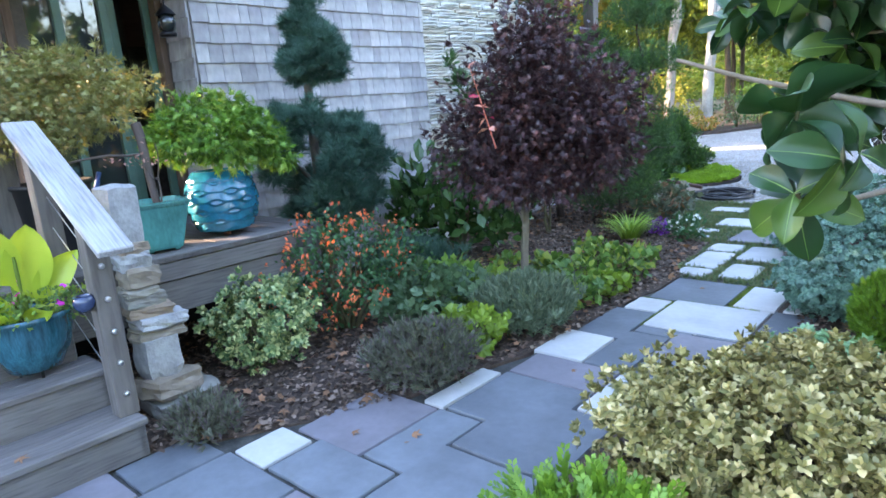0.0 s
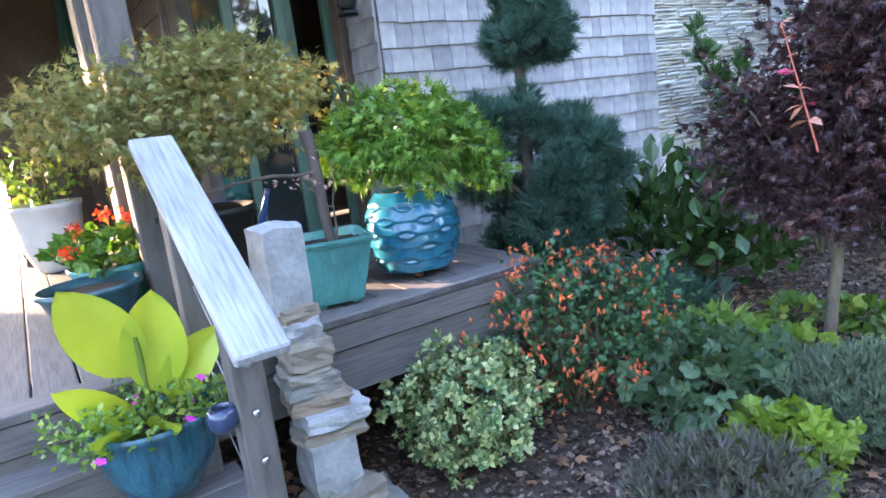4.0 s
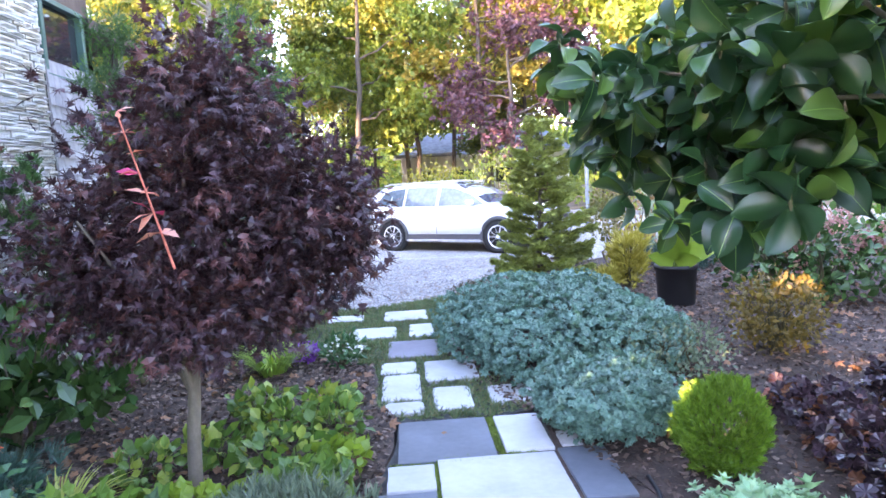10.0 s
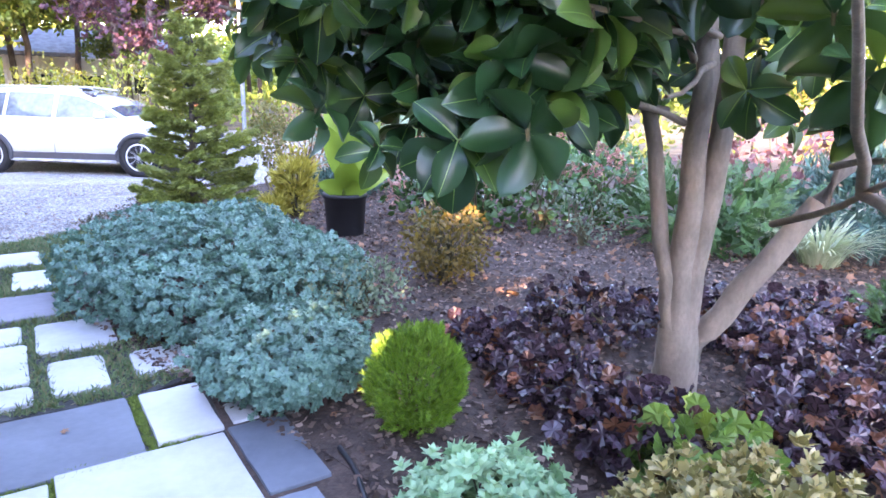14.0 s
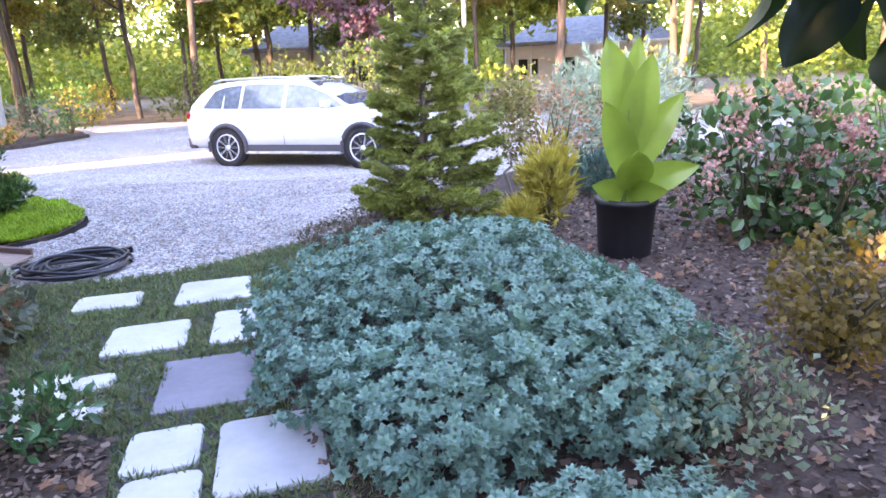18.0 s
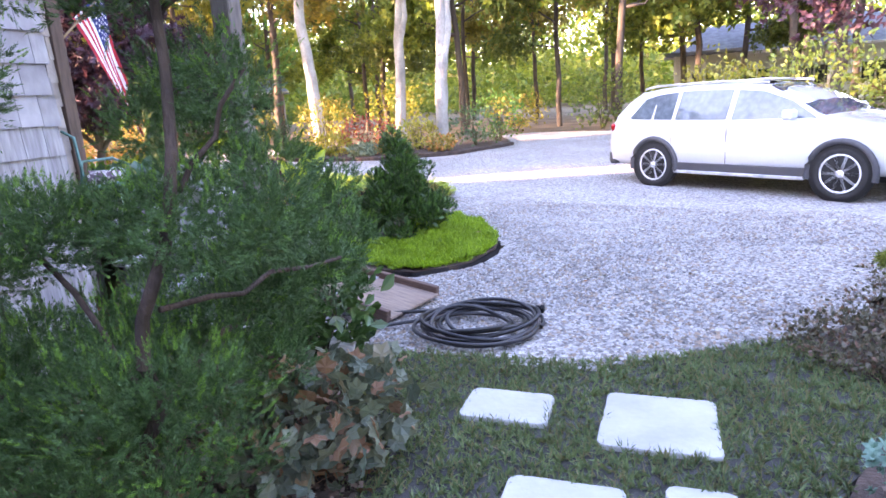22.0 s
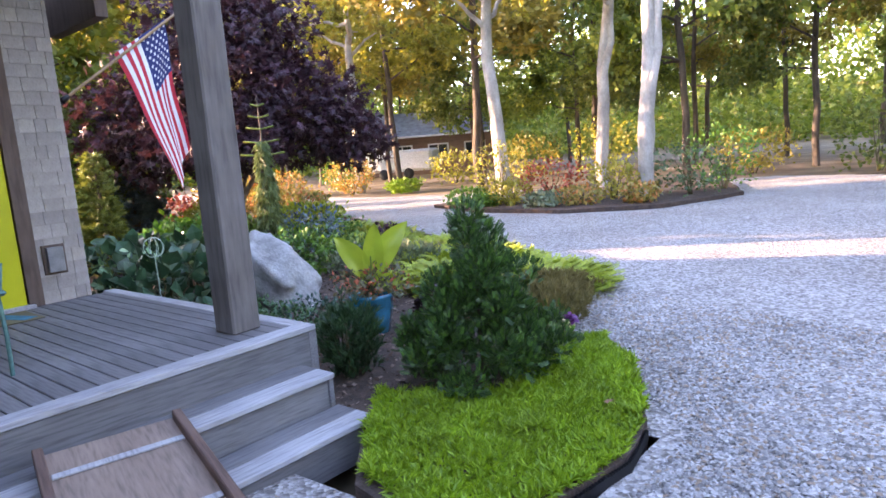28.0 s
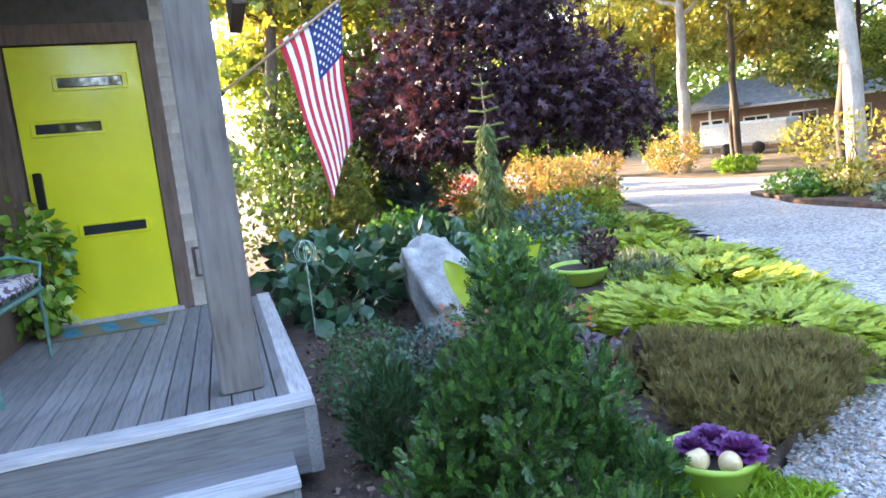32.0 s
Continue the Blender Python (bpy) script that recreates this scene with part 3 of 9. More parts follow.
# ---- paving slabs: x0, y0, x1, y1, stone ----
B, W, U = M_BLUESTONE, M_PALESTONE, M_PURPLESTONE
SLABS = [
    (0.72, 0.41, 0.95, 0.67, W), (1.11, 1.23, 1.245, 1.70, W), (1.21, 2.05, 1.525, 2.45, W), (1.775, 1.56, 2.02, 2.05, W),
    (1.49, 0.99, 2.0, 1.54, B), (1.23, 0.72, 1.48, 1.22, B), (0.80, 0.70, 1.22, 1.21, U), (1.255, 1.24, 1.765, 1.73, B), (1.255, 1.745, 1.765, 2.035, U),
    (1.26, 2.46, 1.54, 2.99, B), (1.535, 2.05, 1.79, 2.60, B), (1.80, 2.07, 2.2, 2.33, B), (1.80, 2.345, 2.24, 2.70, U), (1.31, 3.0, 1.54, 3.25, W),
    (1.555, 2.74, 2.145, 3.30, W), (1.56, 2.615, 1.88, 2.73, B), (1.89, 2.71, 2.16, 2.735, B), (2.16, 2.30, 2.32, 2.77, B), (2.165, 2.80, 2.40, 3.32, B),
    (1.36, 3.28, 1.86, 3.82, B), (1.905, 3.33, 2.165, 3.81, W), (2.20, 3.35, 2.31, 3.53, W),
    (0.97, 0.42, 1.45, 0.70, B), (0.42, 0.02, 0.70, 0.38, B), (0.71, -0.2, 1.2, 0.40, B), (1.21, -0.1, 1.46, 0.40, U), (1.47, 0.45, 2.05, 0.98, B), (1.47, -0.15, 2.15, 0.44, B), (0.3, -0.75, 0.70, 0.0, U), (0.71, -0.9, 1.3, -0.21, B),
    (1.31, -0.9, 1.9, -0.16, B), (1.91, -0.9, 2.3, -0.16, B), (0.1, -1.5, 0.7, -0.76, B), (0.71, -1.6, 1.4, -0.91, U), (1.41, -1.6, 2.4, -0.91, B), (0.0, -2.4, 1.1, -1.61, B), (1.11, -2.4, 2.5, -1.61, B), (-0.2, -3.4, 1.3, -2.41, B), (1.31, -3.4, 2.7, -2.41, B),
    (1.225, 4.745, 1.495, 5.04, W), (1.25, 4.18, 1.515, 4.725, W), (1.275, 3.95, 1.525, 4.155, W), (1.545, 4.52, 1.93, 5.01, W), (1.58, 3.98, 1.83, 4.40, W), (1.94, 4.02, 2.26, 4.36, W),
    (1.27, 5.16, 1.69, 5.68, U), (0.93, 5.85, 1.34, 6.25, W), (1.445, 5.83, 1.685, 6.31, W), (0.62, 6.60, 1.0, 6.88, W), (1.2, 6.50, 1.65, 6.96, W), (0.90, 5.49, 1.07, 5.65, W), (0.93, 5.24, 1.08, 5.34, W), (1.78, 5.35, 1.95, 5.75, W),
]
paving = empty("paving", label="pale limestone and bluestone slabs laid as a garden path", category="paving", kind="structure")
for i, (x0, y0, x1, y1, stone) in enumerate(SLABS):
    bm = bmesh.new()
    j = lambda: rng.uniform(-0.004, 0.004)
    ins = 0.002 if y0 < 3.9 else 0.004
    quad = [(x0 + ins + j(), y0 + ins + j()), (x1 - ins + j(), y0 + ins + j()), (x1 - ins + j(), y1 - ins + j()), (x0 + ins + j(), y1 - ins + j())]
    soft = 0.035 if y0 > 3.9 and stone is not U else 0.006
    ring = []
    for k in range(4):
        p0, p, p2 = Vector(quad[k - 1]), Vector(quad[k]), Vector(quad[(k + 1) % 4])
        ring += [p + (p0 - p).normalized() * soft, p + (p0 - p).normalized() * soft * 0.3 + (p2 - p).normalized() * soft * 0.3, p + (p2 - p).normalized() * soft]
        e = p2 - p
        ring += [p + e * s + Vector((e.y, -e.x)).normalized() * rng.uniform(-0.003, 0.003) for s in (0.3, 0.5, 0.7)]
    hz = rng.uniform(-0.003, 0.003)
    top = [bm.verts.new((q.x, q.y, hz)) for q in ring]
    mid = [bm.verts.new((q.x, q.y, hz - 0.006)) for q in ring]
    low = [bm.verts.new((q.x, q.y, -0.06)) for q in ring]
    c = Vector(((x0 + x1) / 2, (y0 + y1) / 2))
    for v in top:
        d = (c - v.co.xy).normalized() * 0.003
        v.co.x, v.co.y = v.co.x + d.x, v.co.y + d.y
    bm.faces.new(top)
    for a, b in ((top, mid), (mid, low)):
        for k in range(len(ring)):
            bm.faces.new((a[k], b[k], b[(k + 1) % len(ring)], a[(k + 1) % len(ring)]))
    bmesh.ops.recalc_face_normals(bm, faces=bm.faces)
    part("slab", bm, stone, paving)


# ---- house walls ----
WALL_H = 4.6


def wall(name, x0, y0, x1, y1, z0, z1, material, label, thick=0.16):
    """A solid wall from one end to the other; its outer face lies on the line, the body on the left of it."""
    ln, a = math.hypot(x1 - x0, y1 - y0), math.atan2(y1 - y0, x1 - x0)
    ob = part(name, box(ln, thick, z1 - z0, 0.003, (ln / 2, thick / 2, 0)), material)
    ob.matrix_world = Matrix.Translation((x0, y0, z0)) @ Matrix.Rotation(a, 4, "Z")
    return tagged(ob, label, "wall", kind="structure")


def shingle_mesh(w, h):
    """A tapered shingle, thick at its butt; origin at the lower outer edge; outer side -y."""
    v = np.array([(0, -0.011, 0), (w, -0.011, 0), (w, 0.008, h), (0, 0.008, h), (0, 0.014, 0), (w, 0.014, 0), (w, 0.012, h), (0, 0.012, h)])
    f = np.array([(0, 1, 2, 3), (0, 4, 5, 1), (0, 3, 7, 4), (1, 5, 6, 2), (3, 2, 6, 7)])
    me = mesh_of("shingle", v, f)
    return me


SHINGLE_SETS = {}


def shingles(parent, x0, y0, x1, y1, z0, z1, material=None, expose=0.145, limit=300, cut=None, near=None):
    """Courses of shingles on a wall's outer face. Those in `near` (heights) are pieces of their own, the rest joined."""
    material = material or M_SHINGLE
    key = material.name
    if key not in SHINGLE_SETS:
        SHINGLE_SETS[key] = []
        for w in (0.085, 0.115, 0.145, 0.18):
            me = shingle_mesh(w - 0.003, 0.23)
            me.materials.append(material)
            SHINGLE_SETS[key].append((w, me))
    ln, a = math.hypot(x1 - x0, y1 - y0), math.atan2(y1 - y0, x1 - x0)
    base = Matrix.Translation((x0, y0, 0)) @ Matrix.Rotation(a, 4, "Z")
    rest, count, z = [], 0, z0
    while z < z1:
        s = -rng.uniform(0, 0.08)
        while s < ln - 0.02:
            w, me = SHINGLE_SETS[key][rng.integers(4)]
            u0, u1 = max(s, 0.0), min(s + w, ln)
            if u1 - u0 > 0.02 and not (cut and cut((u0 + u1) / 2, z + 0.06)):
                m = base @ Matrix.Translation((u0, -0.016, z + rng.uniform(-0.004, 0.004))) @ Matrix.Diagonal(((u1 - u0) / w, 1, 1, 1))
                if count < limit and (near is None or near[0] <= z <= near[1]):
                    ob = new("shingle", me)
                    ob.parent = parent
                    ob.matrix_parent_inverse = parent.matrix_world.inverted()
                    ob.matrix_world = m
                    count += 1
                else:
                    v = np.empty(24, np.float32)
                    me.vertices.foreach_get("co", v)
                    q = np.c_[v.reshape(-1, 3), np.ones(8)] @ np.array(m).T
                    rest.append(q[:, :3])
            s += w
        z += expose
    if rest:
        q = np.concatenate(rest)
        f = np.array([(0, 1, 2, 3), (0, 4, 5, 1), (0, 3, 7, 4), (1, 5, 6, 2), (3, 2, 6, 7)])
        f = (f[None] + 8 * np.arange(len(rest))[:, None, None]).reshape(-1, 4)
        ob = part("shingle_courses", mesh_of("shingle_courses", q, f), material)
        ob.parent = parent
        ob.matrix_parent_inverse = parent.matrix_world.inverted()
        tagged(ob, kind="stuff")


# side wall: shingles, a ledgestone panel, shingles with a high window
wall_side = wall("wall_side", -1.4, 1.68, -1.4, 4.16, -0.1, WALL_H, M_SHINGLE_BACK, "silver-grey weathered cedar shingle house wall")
wall_stone = wall("wall_stone", -1.43, 4.16, -1.43, 5.83, -0.1, WALL_H, M_LEDGE, "pale split-ledgestone wall panel")
wall_window = wall("wall_window", -1.4, 5.83, -1.4, 6.70, -0.1, 2.38, M_SHINGLE_BACK, "grey shingle wall under a high window")
wall("wall_above_window", -1.4, 5.83, -1.4, 6.70, 3.05, WALL_H, M_TRIM, "brown trim above the high window")
wall("wall_beside_window", -1.4, 6.56, -1.4, 6.70, 2.38, 3.05, M_TRIM, "brown window casing")
wall("wall_return", -1.4, 6.70, -2.76, 6.70, -0.1, WALL_H, M_SHINGLE_BACK, "shingled return wall")
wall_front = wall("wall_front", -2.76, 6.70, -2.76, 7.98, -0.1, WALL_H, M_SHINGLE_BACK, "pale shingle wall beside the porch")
wall("wall_porch_side", -2.76, 7.98, -4.7, 7.98, -0.1, 3.2, M_TRIM, "shaded porch side wall")
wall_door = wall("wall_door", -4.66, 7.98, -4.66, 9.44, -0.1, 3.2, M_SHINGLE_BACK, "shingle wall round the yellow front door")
wall("wall_back_corner", -4.66, 9.44, -9.0, 9.44, -0.1, 3.2, M_SHINGLE_BACK, "shingle house wall round the corner")
wall("wall_rear", -9.0, 9.44, -9.0, 0.62, -0.1, WALL_H, M_SHINGLE_BACK, "rear wall of the house")
wall_south = wall("wall_south", -9.0, 0.62, -1.95, 0.62, -0.1, WALL_H, M_SHINGLE_BACK, "brown shingled wall behind the deck")
wall("wall_corner", -1.97, 1.68, -1.4, 1.68, -0.1, WALL_H, M_SHINGLE_BACK, "shingled corner return")
wall("wall_over_slider", -1.95, 0.62, -1.95, 1.68, 2.62, WALL_H, M_TRIM, "brown trim over the sliding doors")
wall_nook = wall("wall_nook", -3.3, -0.30, -3.3, 0.62, -0.1, WALL_H, M_SHINGLE_BACK, "brown shingled nook wall beside the deck")
wall_nook_south = wall("wall_nook_south", -7.2, -0.30, -3.3, -0.30, -0.1, WALL_H, M_SHINGLE_BACK, "shingled wall along the deck")
# made-up wall: keeps the low sun off the garden beside one narrow beam
wall("wall_wing", -7.0, -14.0, -7.0, -3.95, -0.1, 4.2, M_SHINGLE_BACK, "plain made-up wall that blocks the low sun")
tagged(part("ceiling", slab_of([(-9, 1.7), (-1.5, 1.7), (-1.5, 6.68), (-2.8, 6.7), (-2.8, 7.9), (-9, 7.9)], 2.9, 3.0), M_CEILING), "flat inside ceiling of the house", "ceiling", kind="structure")


# ---- house details ----
def boards(name, n, length, width, gap, thick, material, parent, at, along="x", first_z=0.0):
    """A run of separate deck boards, each a piece of its own."""
    me = bpy.data.meshes.new("board")
    bm = box(length, width - gap, thick, 0.004)
    bm.to_mesh(me)
    bm.free()
    me.materials.append(material)
    for i in range(n):
        ob = new(name, me)
        ob.parent = parent
        if along == "x":
            ob.matrix_local = pose(at[0] + length / 2, at[1] + width * (i + 0.5), at[2], 0, 0, 0)
        else:
            ob.matrix_local = pose(at[0] + width * (i + 0.5), at[1] + length / 2, at[2], 0, 0, 90)


def at_box(name, size, loc, material, parent, rz=0, bev=0.004, label=""):
    ob = part(name, box(*size, bev), material, parent, label)
    ob.matrix_local = pose(*loc, 0, 0, rz)
    return ob


# garden deck and its stairs
deck = empty("deck", label="weathered grey board deck above the garden bed", category="deck", kind="structure")
boards("deck_board", 24, 4.8, 0.14, 0.006, 0.03, M_DECK, deck, (-5.0, -1.62, 0.70))
at_box("fascia_board", (2.32, 0.03, 0.10), (-0.225, 0.53, 0.595), M_DECK, deck, 90)
at_box("fascia_board", (2.30, 0.03, 0.185), (-0.24, 0.53, 0.405), M_DECK, deck, 90)
at_box("edge_board", (2.36, 0.12, 0.032), (-0.26, 0.53, 0.702), M_DECK, deck, 90)
at_box("fascia_board", (1.2, 0.03, 0.29), (-0.84, 1.71, 0.405), M_DECK, deck, 0)
at_box("rear_deck", (4.0, 5.0, 0.03), (-4.2, -1.9, 0.698), M_DECK, deck)
for y in (-0.4, 0.6, 1.5):
    at_box("deck_pier", (0.14, 0.14, 0.71), (-0.45, y, -0.02), M_POST, deck)
# near-black sheet standing in for the shade below the boards
at_box("under_deck_shade", (2.3, 0.02, 0.5), (-1.25, 0.55, 0.0), M_DARK, deck, 90, 0)

stairs = empty("deck_stairs", label="weathered grey wooden steps up to the deck", category="stairs", kind="structure")
for i, (xf, z) in enumerate(((0.44, 0.18), (0.17, 0.365), (-0.06, 0.55))):
    y0, y1 = -2.6, (0.19, 0.17, 0.13)[i]
    for k in range(2):
        at_box("tread_board", (y1 - y0, 0.145, 0.03), (xf - 0.075 - 0.149 * k, (y0 + y1) / 2, z - 0.03), M_DECK, stairs, 90)
    at_box("riser_board", (y1 - y0 - 0.02, 0.02, z - 0.035 if i == 0 else 0.155), (xf - 0.03, (y0 + y1) / 2, 0.0 if i == 0 else z - 0.186), M_DECK, stairs, 90)
    at_box("stringer", (0.3, 0.03, z - 0.03), (xf - 0.17, y1 - 0.03, 0.0), M_DECK, stairs)
at_box("riser_board", (2.7, 0.02, 0.15), (-0.24, -1.2, 0.55), M_DECK, stairs, 90)

rail = empty("stair_rail", label="grey wooden handrail with a flat cap and steel cables", category="railing", kind="structure")
part("cap_rail", box(1.03, 0.14, 0.035, 0.006), M_CEDAR_PALE, rail, "bleached flat cap board").matrix_local = Matrix.Translation((0.12, 0.145, 1.20)) @ Matrix.Rotation(radians(31.2), 4, "Y")
newel = at_box("post", (0.09, 0.09, 0.905), (0.30, 0.155, 0.18), M_POST, rail)
at_box("post", (0.09, 0.09, 0.655), (-0.20, 0.155, 0.73), M_POST, rail)
M_STEEL = plain("brushed steel", (0.6, 0.6, 0.6), 0.3, 1.0, bumps=0.05)
bolt_me = lathe([(0, 0), (0.012, 0), (0.012, 0.012), (0.009, 0.016), (0, 0.016)], 12)
bolt_me.materials.append(M_STEEL)
for z in (0.105, 0.25, 0.395, 0.54, 0.685):
    b = new("cable_bolt", bolt_me)
    b.parent = newel
    b.matrix_local = pose(0.045, 0, z, 0, 90, 0)
    v, f = tube([(0.30, 0.155, 0.18 + z), (-0.20, 0.155, 0.18 + z + 0.303)], 0.0025, 6)
    part("cable", mesh_of("cable", v, f, True), M_STEEL, rail)
M_BLUEGLAZE = plain("dark blue glaze", (0.03, 0.05, 0.12), 0.15, scale=20, amount=0.3, bumps=0.03, coat=0.6)
jar = empty("hanging_jar", 0.31, 0.075, 0.68, label="small round blue glazed jar hung on the rail cable", category="jar")
part("jar_body", lathe([(0.0, 0.0), (0.025, 0.002), (0.042, 0.025), (0.046, 0.045), (0.04, 0.065), (0.03, 0.075), (0.026, 0.073), (0.03, 0.06), (0, 0.03)], 28), M_BLUEGLAZE, jar)

# sliding doors on the deck, porch post over it
M_GLASS = nodes_of("window glass", 0.03)[0]
M_GLASS.node_tree.nodes["Principled BSDF"].inputs["Base Color"].default_value = (0.02, 0.025, 0.028, 1)
M_GLASS.node_tree.nodes["Principled BSDF"].inputs["Specular IOR Level"].default_value = 0.7
slider = empty("sliding_door", -1.96, 0.62, 0.73, label="dark glazed sliding door with green frames beside the deck", category="door", kind="structure")
for y in (0.05, 0.36, 0.68, 0.76, 1.0):
    at_box("door_stile", (0.05, 0.06, 1.96), (0.0 if y != 0.76 else -0.06, y, 0.0), M_GREEN_FRAME if y > 0.3 else M_TRIM, slider)
for z in (0.0, 1.9):
    at_box("door_rail", (0.05, 1.06, 0.06), (0.0, 0.53, z), M_GREEN_FRAME, slider, 0)
at_box("pane", (0.008, 0.68, 1.86), (-0.02, 0.38, 0.04), M_GLASS, slider, 0, 0)
at_box("sill", (0.2, 1.06, 0.03), (0.06, 0.53, -0.02), M_TRIM, slider)
# near-black sheet in place of the unlit room behind the glass
at_box("room_shade_sheet", (0.02, 1.0, 1.9), (-0.5, 0.53, 0.0), M_DARK, slider, 0, 0)
tagged(at_box("porch_post", (0.14, 0.14, 2.4), (-1.0, 0.2, 0.73), M_POST, None, 0, 0.008), "tall grey timber post holding the deck porch roof", "post", kind="structure")
tagged(part("porch_ceiling", slab_of([(-6, -4), (-0.75, -4), (-0.75, 1.66), (-1.9, 1.66), (-1.9, 0.6), (-6, 0.6)], 2.95, 3.06), M_CEILING), "dark board ceiling over the deck porch", "ceiling", kind="structure")
tagged(at_box("porch_beam", (5.6, 0.12, 0.24), (-1.0, -1.15, 2.72), M_TRIM, None, 90), "dark beam under the porch ceiling", "beam", kind="structure")
for x, y, z in ((-1.4, 1.64, -0.05),):
    tagged(at_box("trim_corner", (0.1, 0.05, 3.2), (-1.86, 1.655, 0.62), M_TRIM, None), "brown trim board at the wall corner", "trim", kind="structure")
tagged(at_box("deck_post", (0.17, 0.17, 2.1), (-1.32, 0.19, 0.73), M_POST, None, 3, 0.01), "square grey weathered deck post", "post", kind="structure")
umb = empty("closed_umbrella", -3.12, 0.28, 0.73, label="closed dark green patio umbrella on a wooden pole", category="umbrella")
M_CANVAS = plain("dark green canvas", (0.012, 0.06, 0.045), 0.85, scale=8, amount=0.3, bumps=0.4, stretch=(4, 4, 0.5))
part("pole", lathe([(0, 0), (0.02, 0), (0.02, 2.0), (0, 2.0)], 12), M_TRIM, umb)
fold = np.linspace(0, 2 * math.pi, 40, endpoint=False)
prof = [(0.02, 0.72), (0.09, 0.70), (0.115, 0.85), (0.10, 1.1), (0.07, 1.6), (0.03, 2.05), (0.0, 2.06)]
v = np.array([((r * (1 + 0.22 * np.sin(8 * a))) * math.cos(a), (r * (1 + 0.22 * np.sin(8 * a))) * math.sin(a), z) for r, z in prof for a in fold])
f = [[i * 40 + j, i * 40 + (j + 1) % 40, (i + 1) * 40 + (j + 1) % 40, (i + 1) * 40 + j] for i in range(len(prof) - 1) for j in range(40)]
part("canopy", mesh_of("canopy", v, f, True), M_CANVAS, umb, "folded green canvas")
lantern = empty("hanging_lantern", -1.28, 1.44, 2.03, label="dark metal lantern with glass hung at the wall corner", category="lantern")
M_BLACK = plain("black metal", (0.02, 0.02, 0.022), 0.4, 0.8, bumps=0.05)
part("cage", lathe([(0, 0), (0.055, 0.0), (0.06, 0.02), (0.05, 0.03), (0.0, 0.03)], 20), M_BLACK, lantern)
part("globe", lathe([(0.0, 0.03), (0.05, 0.04), (0.062, 0.09), (0.05, 0.14), (0.0, 0.15)], 24), M_GLASS, lantern, "dark glass globe")
part("cap", lathe([(0.07, 0.145), (0.06, 0.16), (0.02, 0.2), (0.006, 0.21), (0.006, 0.92), (0, 0.92)], 20), M_BLACK, lantern)

# wall lamp on the stone, high window, eave
wl = empty("wall_lamp", -1.43, 5.0, 2.62, label="black cylinder wall lamp on the ledgestone", category="wall lamp")
part("cylinder", lathe([(0, 0), (0.052, 0), (0.055, 0.004), (0.055, 0.30), (0.05, 0.304), (0, 0.304)], 28), M_BLACK, wl).matrix_local = pose(0.11, 0, 0)
at_box("bracket", (0.07, 0.06, 0.1), (0.03, 0, 0.1), M_BLACK, wl)
win = empty("window_1", -1.45, 5.84, 2.38, label="high house window in brown casing reflecting autumn trees", category="window", kind="structure")
at_box("pane", (0.01, 0.66, 0.62), (0.0, 0.36, 0.03), M_GLASS, win, 0, 0)
for y in (0.02, 0.70):
    at_box("window_frame", (0.09, 0.05, 0.67), (0.02, y, 0.0), M_GREEN_FRAME, win)
for z in (0.0, 0.63):
    at_box("window_frame", (0.09, 0.70, 0.045), (0.023, 0.36, z), M_GREEN_FRAME, win)
tagged(at_box("eave", (0.75, 9.5, 0.16), (-1.35, 3.0, 4.55), M_TRIM, None), "brown roof eave along the house wall", "eave", kind="structure")
tagged(part("roof", slab_of([(-9.4, -0.2), (-0.95, -0.2), (-0.95, 7.3), (-2.3, 7.3), (-2.3, 8.4), (-9.4, 8.4)], 4.6, 4.8), M_ROOF), "flat dark house roof", "roof", kind="structure")

# front porch
PZ = 0.37
porch = empty("porch", label="grey board porch deck with two steps to the gravel", category="porch", kind="structure")
boards("deck_board", 17, 2.62, 0.095, 0.006, 0.028, M_CEDAR, porch, (-4.64, 7.98, PZ - 0.028))
at_box("edge_board", (2.2, 0.12, 0.034), (-2.0, 8.55, PZ - 0.03), M_CEDAR_PALE, porch, 90)
at_box("edge_board", (2.64, 0.1, 0.034), (-3.385, 9.605, PZ - 0.03), M_CEDAR_PALE, porch, 0)
at_box("fascia_board", (2.15, 0.03, 0.30), (-1.965, 8.53, PZ - 0.33), M_CEDAR, porch, 90)
at_box("fascia_board", (2.62, 0.03, 0.3), (-3.3, 9.64, PZ - 0.335), M_CEDAR, porch, 0)
at_box("corner_block", (0.05, 0.06, 0.30), (-1.972, 9.625, PZ - 0.333), M_CEDAR, porch)
for i, (x, z) in enumerate(((-1.66, 0.155), (-1.35, -0.03))):
    y0, y1 = 7.35, 9.53
    for k in range(2):
        at_box("tread_board", (y1 - y0, 0.15, 0.03), (x - 0.077 - 0.153 * k, (y0 + y1) / 2, z - 0.03), M_CEDAR if k else M_CEDAR_PALE, porch, 90)
    at_box("riser_board", (y1 - y0 - 0.02, 0.025, 0.20), (x - 0.04, (y0 + y1) / 2, z - 0.231), M_CEDAR, porch, 90)
    at_box("side_board", (0.32, 0.03, 0.20), (x - 0.17, y1 - 0.02, z - 0.231), M_CEDAR, porch)
tagged(at_box("post", (0.19, 0.19, 3.02), (-2.31, 9.36, PZ), M_POST, None, 2, 0.01), "square grey weathered porch post", "post", kind="structure")
tagged(part("porch_roof_ceiling", slab_of([(-4.7, 7.9), (-2.0, 7.9), (-2.0, 9.62), (-4.7, 9.62)], 3.3, 3.42), M_CEILING), "dark porch ceiling of brown boards", "ceiling", kind="structure")
